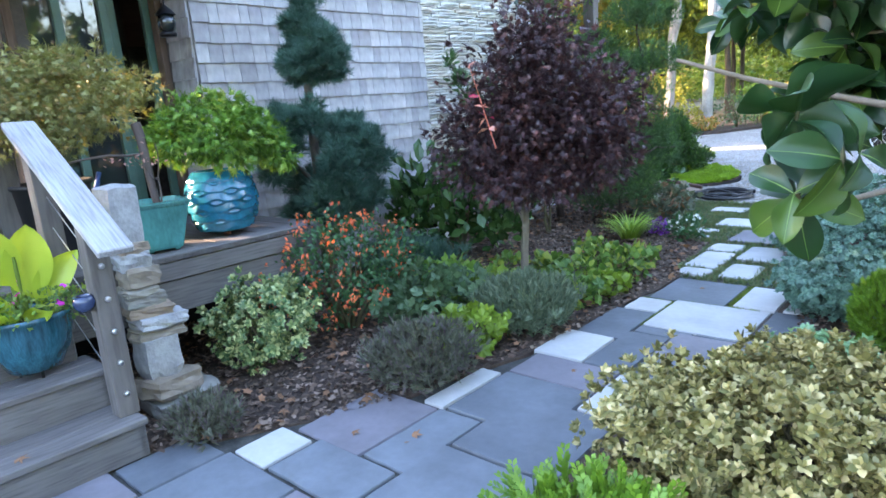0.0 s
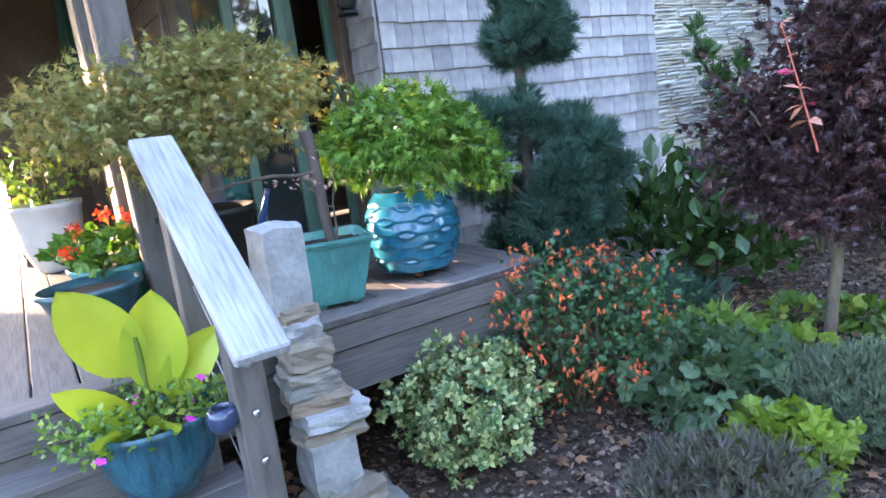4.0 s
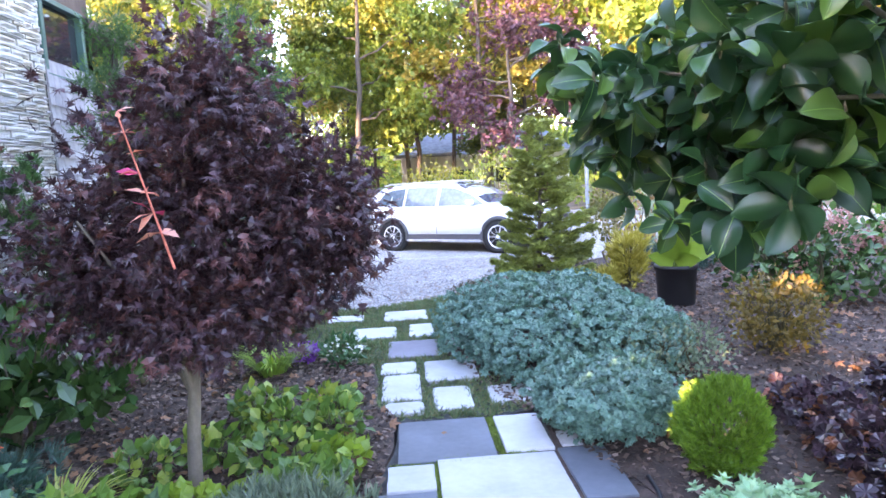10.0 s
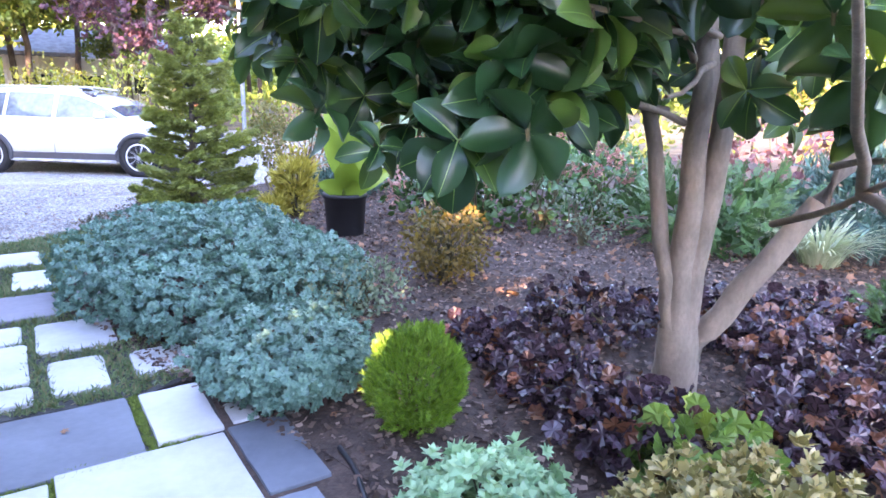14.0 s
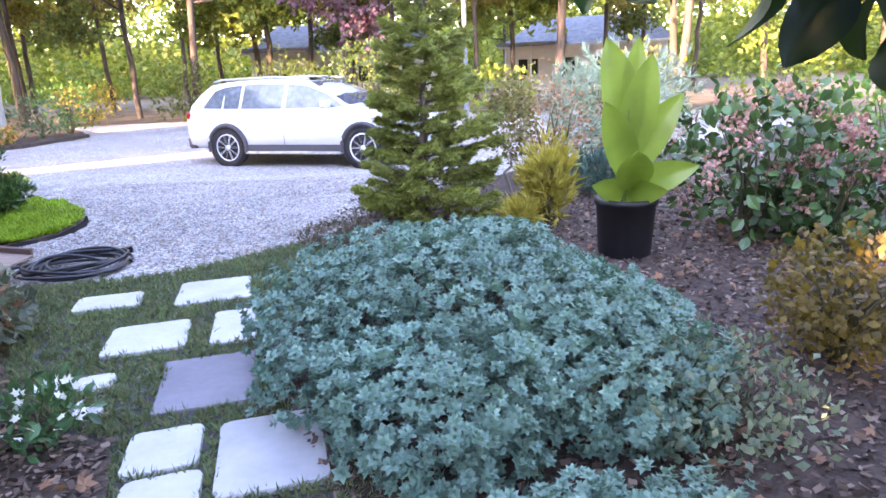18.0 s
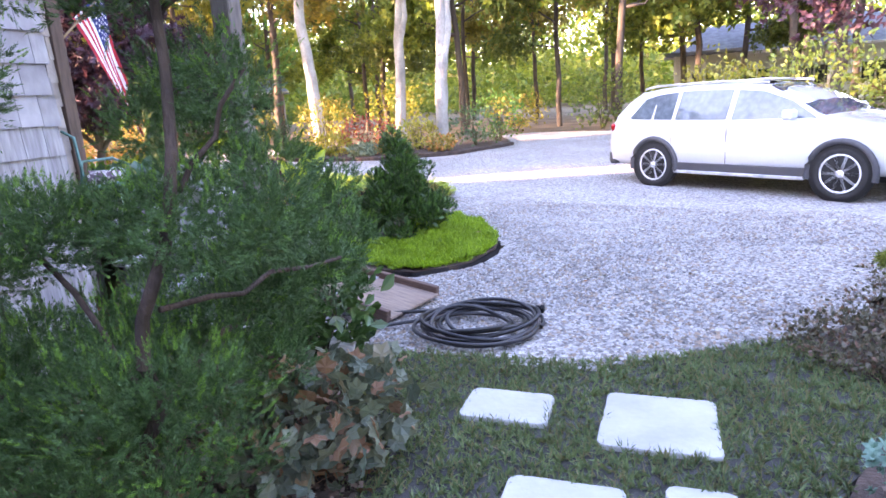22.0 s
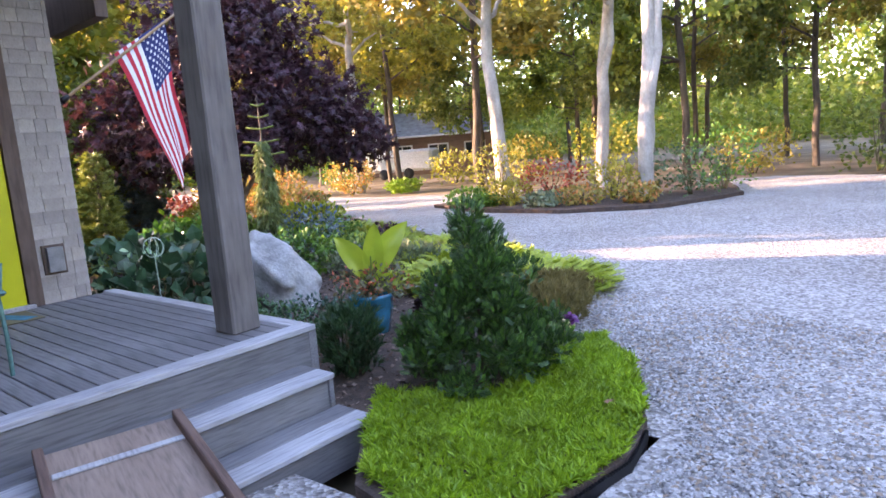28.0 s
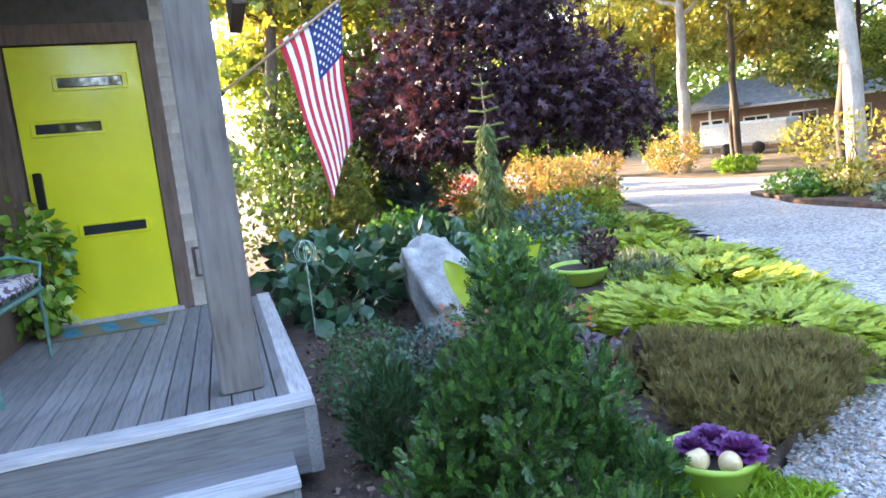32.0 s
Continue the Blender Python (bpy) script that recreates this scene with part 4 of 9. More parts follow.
tagged(at_box("porch_fascia", (1.0, 0.1, 0.6), (-4.8, 9.72, 2.6), M_TRIM, None), "dark brown roof fascia over the porch", "trim", kind="structure")

M_YELLOW = plain("glossy chartreuse paint", (0.60, 0.60, 0.010), 0.28, scale=3, amount=0.05, bumps=0.02, coat=0.3)
door = empty("door_1", -4.66, 8.09, PZ, label="closed bright yellow front door with three narrow slot windows", category="door", kind="structure")
at_box("door_leaf", (0.045, 0.865, 2.03), (0.015, 0.435, 0.012), M_YELLOW, door)
for z, y in ((1.72, 0.52), (1.40, 0.33), (0.64, 0.52)):
    fr = part("slot_frame", box(0.03, 0.50, 0.115, 0.006), M_YELLOW, door)
    fr.matrix_local = pose(0.032, y, z)
    gl = part("slot_pane", box(0.012, 0.42, 0.06, 0.002), M_GLASS, fr)
    gl.matrix_local = pose(0.0125, 0, 0.0275)
    at_box("slot_shadow", (0.004, 0.43, 0.07), (0.0475, y, z + 0.0225), M_DARK, door, 0, 0)
at_box("handle", (0.05, 0.055, 0.27), (0.065, 0.075, 0.88), M_BLACK, door, 0, 0.008, "black pull handle")
at_box("threshold", (0.12, 0.95, 0.03), (0.04, 0.435, -0.002), M_CEDAR_PALE, door)
for y, w in ((-0.07, 0.11), (0.93, 0.11)):
    at_box("door_casing", (0.05, w, 2.2), (0.03, y, 0.0), M_TRIM, door)
at_box("door_casing", (0.05, 1.12, 0.14), (0.033, 0.43, 2.05), M_TRIM, door)
box_out = empty("outlet_box", -4.64, 9.2, 0.62, label="grey metal outlet cover box on the shingles", category="outlet box")
at_box("cover", (0.05, 0.12, 0.2), (0.035, 0, 0), plain("grey plastic", (0.25, 0.25, 0.25), 0.5), box_out)
at_box("backplate", (0.02, 0.17, 0.24), (0.01, 0, -0.02), M_TRIM, box_out)
mat_thing = empty("door_mat", -4.28, 8.52, PZ + 0.002, label="flat door mat with blue and brown leaf pattern", category="door mat")
M_RUG = leafy("woven mat", (0.10, 0.09, 0.06), (0.14, 0.11, 0.06), 0.95, 0.0)
at_box("mat_base", (0.42, 0.75, 0.008), (0, 0, 0), M_RUG, mat_thing, 0, 0.003)
M_RUGB = plain("blue weave", (0.03, 0.20, 0.30), 0.95, bumps=0.3)
for k in range(3):
    at_box("mat_motif", (0.34, 0.11, 0.003), (0.0, -0.26 + 0.25 * k, 0.0065), M_RUGB, mat_thing, 20, 0.001)

# shingle courses and ledgestones
tagged(at_box("trim_end", (0.06, 0.10, 2.4), (-2.745, 7.94, 0.3), M_TRIM, None), "brown corner trim of the shingle wall", "trim", kind="structure")


# ---- leaf materials ----
L_GREEN = leafy("fresh green leaf", (0.035, 0.105, 0.012), (0.085, 0.19, 0.025))
L_LACE = leafy("bronze green lace leaf", (0.12, 0.125, 0.035), (0.23, 0.225, 0.075), third=(0.27, 0.19, 0.06))
L_PURPLE = leafy("dark purple leaf", (0.024, 0.011, 0.015), (0.062, 0.028, 0.031), 0.40, 0.16, third=(0.11, 0.042, 0.036))
L_PURPLE_FAR = leafy("plum purple leaf", (0.024, 0.008, 0.015), (0.06, 0.022, 0.034), 0.5, 0.2)
L_PINE = leafy("blue green needle", (0.020, 0.060, 0.044), (0.052, 0.12, 0.088), 0.5, 0.03)
L_JUNIPER = leafy("mid green scale leaf", (0.019, 0.060, 0.015), (0.052, 0.122, 0.032), 0.6, 0.1)
L_HINOKI = leafy("deep green scale leaf", (0.010, 0.034, 0.010), (0.030, 0.082, 0.018), 0.5, 0.06, third=(0.06, 0.13, 0.026))
L_GLOSSY = leafy("glossy dark leaf", (0.022, 0.06, 0.018), (0.06, 0.125, 0.035), 0.28, 0.12)
L_MAGNOLIA = leafy("large glossy magnolia leaf", (0.007, 0.034, 0.011), (0.022, 0.066, 0.018), 0.46, 0.16, third=(0.05, 0.105, 0.016))
L_LIME = leafy("lime green leaf", (0.11, 0.18, 0.018), (0.20, 0.29, 0.035))
L_EPI = leafy("green ground cover leaf", (0.045, 0.11, 0.022), (0.13, 0.22, 0.04), third=(0.24, 0.30, 0.05))
L_CUPHEA = leafy("small dark green leaf", (0.022, 0.075, 0.03), (0.05, 0.13, 0.045))
L_GREYGREEN = leafy("grey green leaf", (0.075, 0.115, 0.075), (0.16, 0.20, 0.13), 0.7)
L_THYME = leafy("dull thyme leaf", (0.062, 0.066, 0.05), (0.125, 0.135, 0.09), 0.7, third=(0.115, 0.085, 0.10))
L_CREEP = leafy("creeping thyme", (0.06, 0.105, 0.042), (0.14, 0.195, 0.085), 0.7, third=(0.19, 0.16, 0.085))
L_TEUC = leafy("blue green catmint leaf", (0.06, 0.14, 0.105), (0.135, 0.24, 0.185), 0.6, 0.15)
L_SAGE = leafy("sage leaf", (0.14, 0.28, 0.15), (0.27, 0.42, 0.24), 0.65, 0.15)
L_CREAM = leafy("cream variegated leaf", (0.09, 0.095, 0.03), (0.32, 0.27, 0.10), 0.55, 0.15, third=(0.50, 0.42, 0.21))
L_HOLLY = leafy("variegated holly leaf", (0.05, 0.11, 0.05), (0.24, 0.30, 0.13), 0.35, 0.12, third=(0.46, 0.48, 0.22))
L_GLOBE = leafy("golden green arborvitae", (0.06, 0.14, 0.010), (0.14, 0.25, 0.020), 0.6, 0.15)
L_GOLDJ = leafy("golden juniper", (0.14, 0.20, 0.012), (0.30, 0.35, 0.03), 0.6, 0.18)
L_SEDUM = leafy("chartreuse sedum", (0.09, 0.18, 0.006), (0.22, 0.34, 0.014), 0.55, 0.2)
L_SPRUCE = leafy("spruce needle", (0.09, 0.125, 0.020), (0.25, 0.27, 0.055), 0.6, 0.12)
L_BLUESPRUCE = leafy("blue spruce needle", (0.06, 0.10, 0.12), (0.13, 0.19, 0.22), 0.6, 0.1)
L_HEUCH = leafy("black purple heuchera leaf", (0.020, 0.012, 0.016), (0.055, 0.034, 0.045), 0.36, 0.05, third=(0.13, 0.055, 0.03))
L_HOSTA = leafy("big dark leaf", (0.015, 0.05, 0.022), (0.04, 0.10, 0.05), 0.4, 0.1)
L_CANNA = leafy("yellow green canna leaf", (0.22, 0.31, 0.02), (0.34, 0.42, 0.045), 0.4, 0.3)
L_CANNA3 = leafy("pale green canna leaf", (0.075, 0.15, 0.02), (0.20, 0.28, 0.04), 0.4, 0.3)
L_CANNA2 = leafy("green canna leaf", (0.07, 0.14, 0.025), (0.17, 0.235, 0.04), 0.4, 0.25)
L_DUSTY = leafy("dusty pink petal", (0.20, 0.085, 0.085), (0.36, 0.17, 0.15), 0.7, 0.25, third=(0.40, 0.26, 0.17))
L_ORANGE = leafy("coppery shrub leaf", (0.075, 0.06, 0.015), (0.20, 0.135, 0.024), 0.6, 0.35)
L_ROSE = leafy("dusty rose flower head", (0.30, 0.14, 0.12), (0.42, 0.24, 0.19), 0.8, 0.2)
L_YELLOWFINE = leafy("fine gold foliage", (0.26, 0.23, 0.03), (0.40, 0.34, 0.06), 0.7, 0.2)
L_GRASS = leafy("bright grass blade", (0.12, 0.24, 0.03), (0.30, 0.40, 0.08), 0.5, 0.25)
L_HEATH = leafy("bronze heather", (0.10, 0.085, 0.03), (0.20, 0.16, 0.055), 0.8)
L_REDFLOWER = leafy("orange red flower", (0.62, 0.10, 0.04), (0.78, 0.22, 0.09), 0.6, 0.2)
L_SCARLET = leafy("scarlet petal", (0.70, 0.03, 0.01), (0.85, 0.10, 0.02), 0.6, 0.2)
L_MAGENTA = leafy("magenta petal", (0.50, 0.02, 0.40), (0.65, 0.06, 0.50), 0.6, 0.2)
L_VIOLET = leafy("violet foliage", (0.13, 0.02, 0.24), (0.26, 0.07, 0.42), 0.6, 0.15)
L_WHITE = leafy("white petal", (0.70, 0.70, 0.68), (0.85, 0.85, 0.82), 0.6, 0.1)
L_DRY = leafy("dry fallen leaf", (0.12, 0.06, 0.03), (0.26, 0.13, 0.07), 0.8, 0.1)
M_BARK = plain("grey brown bark", (0.15, 0.12, 0.095), 0.9, scale=14, amount=0.35, bumps=0.8, stretch=(1, 1, 0.4))
M_BARK_DARK = plain("dark juniper bark", (0.075, 0.05, 0.04), 0.9, scale=16, amount=0.4, bumps=0.9, stretch=(1, 1, 0.3))
M_BARK_PALE = plain("smooth grey bark", (0.23, 0.185, 0.14), 0.8, scale=9, amount=0.3, bumps=0.5, stretch=(1, 1, 0.6))
M_STEM = plain("green brown stem", (0.10, 0.09, 0.04), 0.8, scale=20)

OVAL, SMALL, MAPLE, LOBED = leaf_oval(0.27), leaf_small(0.3), leaf_palm(7, 0.28), leaf_palm(5, 0.75)
LACE = leaf_palm(7, 0.12)
CATROSE, CREAMROSE = rosette(leaf_small(0.3, 0.12), ((6, 1.2, 1.0), (5, 0.7, 0.8))), rosette(leaf_mid(0.28, 0.1), ((5, 0.95, 1.0), (4, 0.45, 0.8)))
PLUME, PLUME_FINE, BRACT, ROUND = plume(8, 0.5, 4, 0.09), plume(14, 0.7, 5, 0.12, 0.24), plume(6, 0.55, 7, 0.15), leaf_round()
TWIG = plume(8, 1.1, 9)
NEEDLE, BRUSH, FAN = tuft(20, 0.035, 0.95, 1), tuft(7, 0.09, 0.85, 3), spray(5, 0.10, 2)


def plant(name, x, y, z=-0.006, label="", category="shrub", group=""):
    return empty(name, x, y, z, 0, label, category, group)


def shrub(name, x, y, rx, ry, h, form, n, size, material, label, z=-0.006, category="shrub", mixin=(0.6, 0.5, 0.3), lump=0.2, stems=9, bark=None, blobs=None, lift=0.42, shell=0.5, group="", twist=0.5, lumps=2.2):
    """A rounded bush: stems from one base and a leafy crown."""
    t = plant(name, x, y, z, label, category, group)
    blobs = blobs or [(0, 0, h * (1 - lift), rx, ry, h * lift)] + [(rx * 0.45 * math.cos(a), ry * 0.45 * math.sin(a), h * 0.45, rx * 0.55, ry * 0.55, h * 0.42) for a in np.arange(0.4, 6.2, 1.26)]
    if stems:
        ends = [(rx * 0.6 * math.cos(a) * q, ry * 0.6 * math.sin(a) * q, h * 0.72) for a, q in zip(rng.uniform(0, 6.28, stems), rng.uniform(0.3, 1, stems))]
        twigs("stems", [((e[0] * 0.12, e[1] * 0.12, -0.03), e) for e in ends], 0.008 + 0.01 * h, 0.003, bark or M_STEM, t, 5)
    foliage("crown", form, blobs, n, size, material, t, mixin, shell, lump, low=0.0, twist=twist, lumps=lumps)
    return t


# ---- garden bed by the house ----
shrub("variegated_holly", -0.04, 1.10, 0.30, 0.30, 0.54, CREAMROSE, 950, 0.038, L_HOLLY, "cream-edged green variegated holly bush in mulch")
shrub("thyme_bush", 0.93, 1.42, 0.29, 0.30, 0.31, BRUSH, 2300, 0.05, L_THYME, "low grey-green thyme mound beside the path", mixin=(0.5, 0.4, 0.7), group="thyme mounds")
shrub("thyme_bush", 0.48, 0.42, 0.18, 0.16, 0.19, BRUSH, 900, 0.045, L_THYME, "small dull purple-green thyme tuft in mulch", mixin=(0.5, 0.4, 0.7), group="thyme mounds")
shrub("lime_coral_bells", 0.86, 1.90, 0.20, 0.20, 0.22, LOBED, 340, 0.075, L_LIME, "lime-yellow coral bells with lobed leaves", mixin=(0.6, 0.4, 0.2), group="coral bells")
shrub("lavender_bush", 0.95, 2.36, 0.31, 0.31, 0.34, BRUSH, 2900, 0.06, L_GREYGREEN, "soft grey-green lavender mound by the path", mixin=(0.5, 0.35, 0.9))
cup = shrub("cuphea_bush", -0.08, 1.78, 0.46, 0.48, 0.80, SMALL, 3300, 0.040, L_CUPHEA, "airy green bush with many small orange tubular flowers", stems=16, blobs=[(0, 0, 0.42, 0.40, 0.44, 0.36), (-0.22, -0.35, 0.36, 0.2, 0.2, 0.2), (0.25, 0.2, 0.40, 0.2, 0.22, 0.3), (-0.12, -0.12, 0.58, 0.2, 0.22, 0.2)], shell=0.7, lump=0.25)
p, o = on_blobs(620, [(0, 0, 0.44, 0.43, 0.47, 0.38), (-0.22, -0.37, 0.37, 0.21, 0.22, 0.2), (-0.12, -0.12, 0.6, 0.2, 0.22, 0.21)], 0.2, 0.25, 0.05)
p = np.concatenate([p[:260] + rng.normal(0, 0.02, (260, 3)) for _ in range(3)])
v, f = scatter(tuft(4, 0.17, 0.5, 5), p, rng.normal(0, 0.5, p.shape) + np.array([0.2, -0.1, -0.5]), rng.uniform(0.024, 0.042, len(p)))
part("flowers", mesh_of("flowers", v, f), L_REDFLOWER, cup, "orange-red tubular flowers")
shrub("cranesbill", 0.42, 2.08, 0.32, 0.34, 0.38, LOBED, 620, 0.085, leafy("grey cranesbill leaf", (0.035, 0.075, 0.035), (0.085, 0.14, 0.07)), "mounded cranesbill with grey-green lobed leaves", mixin=(0.5, 0.4, 0.3), group="cranesbills")
shrub("cranesbill", 0.22, 2.42, 0.26, 0.24, 0.34, LOBED, 420, 0.085, leafy("light cranesbill leaf", (0.09, 0.18, 0.03), (0.2, 0.31, 0.06)), "light green lobed-leaf cranesbill mound", mixin=(0.5, 0.4, 0.3), group="cranesbills")
shrub("lime_coral_bells", 0.58, 2.62, 0.26, 0.2, 0.24, LOBED, 330, 0.08, L_LIME, "lime coral bells spreading under the maple", mixin=(0.6, 0.4, 0.2), group="coral bells")
shrub("cranesbill", 1.0, 2.95, 0.16, 0.2, 0.18, LOBED, 200, 0.075, L_EPI, "green cranesbill clump at the path edge", mixin=(0.5, 0.4, 0.3), group="cranesbills")
for gx, gy, gr, gh, gm in ((0.78, 3.3, 0.24, 0.24, L_EPI), (1.02, 3.62, 0.20, 0.26, L_EPI), (0.72, 3.72, 0.22, 0.25, L_EPI), (0.42, 3.5, 0.16, 0.2, L_EPI), (0.15, 3.3, 0.17, 0.22, L_EPI), (0.95, 4.0, 0.18, 0.22, L_EPI), (0.55, 4.0, 0.2, 0.25, L_EPI), (1.1, 3.25, 0.13, 0.17, L_LIME)):
    shrub("barrenwort", gx, gy, gr * 0.85, gr * 0.85, gh * 0.8, leaf_oval(0.36, 0.15), 190, 0.07, gm, "fresh green barrenwort clump under the maple", mixin=(0.7, 0.35, 0.15), group="barrenworts", stems=5)


def grass(name, x, y, n, length, material, label, spread_r=0.06, bow=1.1, z=-0.006):
    t = plant(name, x, y, z, label, "grass")
    a = rng.uniform(0, 6.28, n)
    r = spread_r * np.sqrt(rng.random(n))
    lean = rng.uniform(0.05, 0.5, n)
    pos = np.c_[r * np.cos(a), r * np.sin(a), np.zeros(n)]
    d = np.c_[np.cos(a) * lean, np.sin(a) * lean, np.ones(n)]
    up = np.c_[-np.cos(a), -np.sin(a), lean]
    v, f = scatter(blade(bow, 0.019), pos, d, length * rng.uniform(0.6, 1.1, n), up=up, twist=0.15)
    part("blades", mesh_of("blades", v, f), material, t)
    return t


grass("sedge_grass", 0.42, 4.98, 240, 0.37, L_GRASS, "arching bright green sedge clump in mulch", 0.09)
grass("hakone_grass", -0.02, 2.85, 200, 0.33, leafy("yellow grass", (0.25, 0.30, 0.05), (0.42, 0.45, 0.12)), "yellow-green arching grass clump", 0.09)

# cloud-pruned pine
pine = plant("cloud_pine", -0.74, 2.20, 0.0, "blue-green cloud-pruned pine against the shingle wall", "tree")
for name, a, b, k0, k1 in (("trunk", (0, 0, -0.05), (-0.03, -0.03, 0.85), 0.055, 0.042), ("trunk", (-0.03, -0.03, 0.84), (-0.02, -0.02, 1.66), 0.042, 0.03), ("trunk", (-0.02, -0.02, 1.65), (-0.06, 0.05, 2.45), 0.03, 0.012), ("limb", (-0.02, -0.02, 0.7), (0.28, 0.2, 0.95), 0.02, 0.01), ("limb", (-0.02, -0.02, 0.9), (-0.25, -0.2, 1.2), 0.02, 0.01)):
    twigs(name, [(a, b)], k0, k1, M_BARK, pine, 8, 0.008)
foliage("lower_pad", NEEDLE, clumped([(0, 0, 1.14, 0.34, 0.36, 0.34), (0.14, 0.16, 1.0, 0.27, 0.28, 0.28), (-0.14, -0.16, 1.28, 0.2, 0.2, 0.17), (0.30, 0.28, 1.06, 0.12, 0.13, 0.10), (0.08, -0.02, 0.78, 0.26, 0.27, 0.2)], 110, 0.085), 7200, 0.078, L_PINE, pine, (0.8, 0.3, 0.5), 0.6, 0.2, 0.05, lumps=3)
foliage("upper_pad", NEEDLE, clumped([(0.0, 0.0, 1.80, 0.21, 0.21, 0.11), (0.02, 0.03, 1.90, 0.15, 0.15, 0.10)], 34, 0.07), 2500, 0.07, L_PINE, pine, (0.8, 0.3, 0.5), 0.6, 0.22)
foliage("top_pad", NEEDLE, clumped([(-0.05, 0.05, 2.08, 0.13, 0.13, 0.12), (-0.06, 0.06, 2.38, 0.12, 0.12, 0.14)], 24, 0.065), 1900, 0.065, L_PINE, pine, (0.8, 0.3, 0.5), 0.6, 0.22)

# glossy-leaved shrub by the stone wall
shrub("glossy_shrub", -0.72, 3.72, 0.46, 0.45, 0.95, leaf_oval(0.25, 0.05), 900, 0.15, L_GLOSSY, "tall dark glossy-leaved shrub by the stone wall", mixin=(0.5, 0.35, 0.6), stems=18, blobs=[(0, 0, 0.42, 0.45, 0.45, 0.36), (-0.25, -0.2, 0.68, 0.18, 0.2, 0.34), (-0.1, 0.15, 0.68, 0.2, 0.2, 0.26), (0.35, 0.15, 0.35, 0.28, 0.28, 0.28), (-0.35, -0.3, 0.5, 0.2, 0.2, 0.3)], shell=0.85)
shrub("blue_juniper", -0.6, 2.9, 0.5, 0.35, 0.34, NEEDLE, 800, 0.09, L_PINE, "low blue-green juniper under the pine", mixin=(0.7, 0.4, 0.4))

# purple Japanese maple by the path
maple = plant("purple_maple", 0.45, 3.08, -0.006, "dark purple-leaved Japanese maple with a slim grey trunk", "tree")
forks = [((0.05, 0, 0.5), (-0.06, -0.1, 0.95)), ((0.05, 0, 0.56), (0.24, 0.1, 1.0)), ((0.05, 0, 0.46), (-0.16, 0.05, 0.9)), ((0.05, 0, 0.58), (0.1, -0.1, 1.3)), ((0, -0.16, 0.85), (-0.2, -0.35, 1.3)), ((0.22, 0.1, 0.95), (0.5, 0.2, 1.35)), ((0.1, -0.1, 1.3), (0.18, 0, 1.95))]
twigs("trunk", [((0, 0, -0.05), (0.05, 0.0, 0.6))], 0.034, 0.026, M_BARK_PALE, maple, 10, 0.003)
for pair, k0, k1 in zip(forks, (0.018, 0.018, 0.014, 0.018, 0.012, 0.012, 0.012), (0.012, 0.012, 0.008, 0.012, 0.005, 0.005, 0.004)):
    twigs("limb", [pair], k0, k1, M_BARK_PALE, maple, 7, 0.006)
foliage("crown", MAPLE, [(0.12, 0.02, 1.35, 0.52, 0.50, 0.46), (0.55, 0.1, 1.32, 0.36, 0.40, 0.34), (-0.22, -0.12, 1.1, 0.32, 0.4, 0.36), (0.2, 0.02, 1.78, 0.30, 0.34, 0.30), (0.15, -0.2, 0.9, 0.42, 0.36, 0.24), (0.4, 0.15, 0.95, 0.36, 0.36, 0.24), (0.75, 0.05, 1.12, 0.16, 0.2, 0.18)], 12500, 0.064, L_PURPLE, maple, (0.75, 0.32, -0.1), 0.9, 0.36, 0.72, lumps=3.6)
shoot = bend((0.20, -0.52, 1.12), (0.10, -0.62, 1.66), 0, 9)
v, f = tube(shoot, np.linspace(0.005, 0.002, 9), 6)
part("red_shoot", mesh_of("red_shoot", v, f, True), plain("coral stem", (0.75, 0.20, 0.13), 0.6), maple, "bright coral-red young shoot")
sp = np.repeat(shoot[2:], 4, 0)
v, f = scatter(leaf_small(0.22), sp, rng.normal(0, 1, sp.shape) * np.array([1, 1, 0.3]), rng.uniform(0.03, 0.09, len(sp)) * np.linspace(1.2, 0.6, len(sp)))
part("red_leaves", mesh_of("red_leaves", v, f), leafy("coral leaf", (0.62, 0.16, 0.12), (0.80, 0.34, 0.24), 0.6, 0.3, third=(0.45, 0.04, 0.12)), maple, "coral-pink young leaves")

# juniper trained up the stone wall
climb = plant("wall_juniper", -1.15, 4.35, -0.006, "narrow green juniper leaning along the stone wall", "shrub")
twigs("stems", [((0.2, 0.9, -0.03), (0.0, 0.75, 0.9)), ((0.0, 0.75, 0.9), (0.05, 0.3, 1.3)), ((0.05, 0.3, 1.3), (0.22, -0.35, 1.82)), ((0.0, 0.75, 0.8), (0.05, 0.55, 1.6))], 0.02, 0.008, M_BARK, climb)
foliage("crown", FAN, [(0.1, 0.8, 0.7, 0.18, 0.25, 0.28), (0.02, 0.7, 1.0, 0.12, 0.2, 0.16), (0.05, 0.4, 1.25, 0.1, 0.16, 0.12), (0.1, 0.1, 1.45, 0.07, 0.14, 0.1), (0.17, -0.15, 1.65, 0.05, 0.1, 0.09), (0.22, -0.33, 1.82, 0.04, 0.07, 0.07), (0.04, 0.55, 1.55, 0.05, 0.06, 0.12)], 2200, 0.06, L_JUNIPER, climb, (0.5, 0.4, 0.8), 0.8, 0.3)

# big juniper by the path and its slimmer neighbour
L_TIP = leafy("bright juniper tip", (0.05, 0.15, 0.015), (0.13, 0.27, 0.035), 0.6, 0.12)


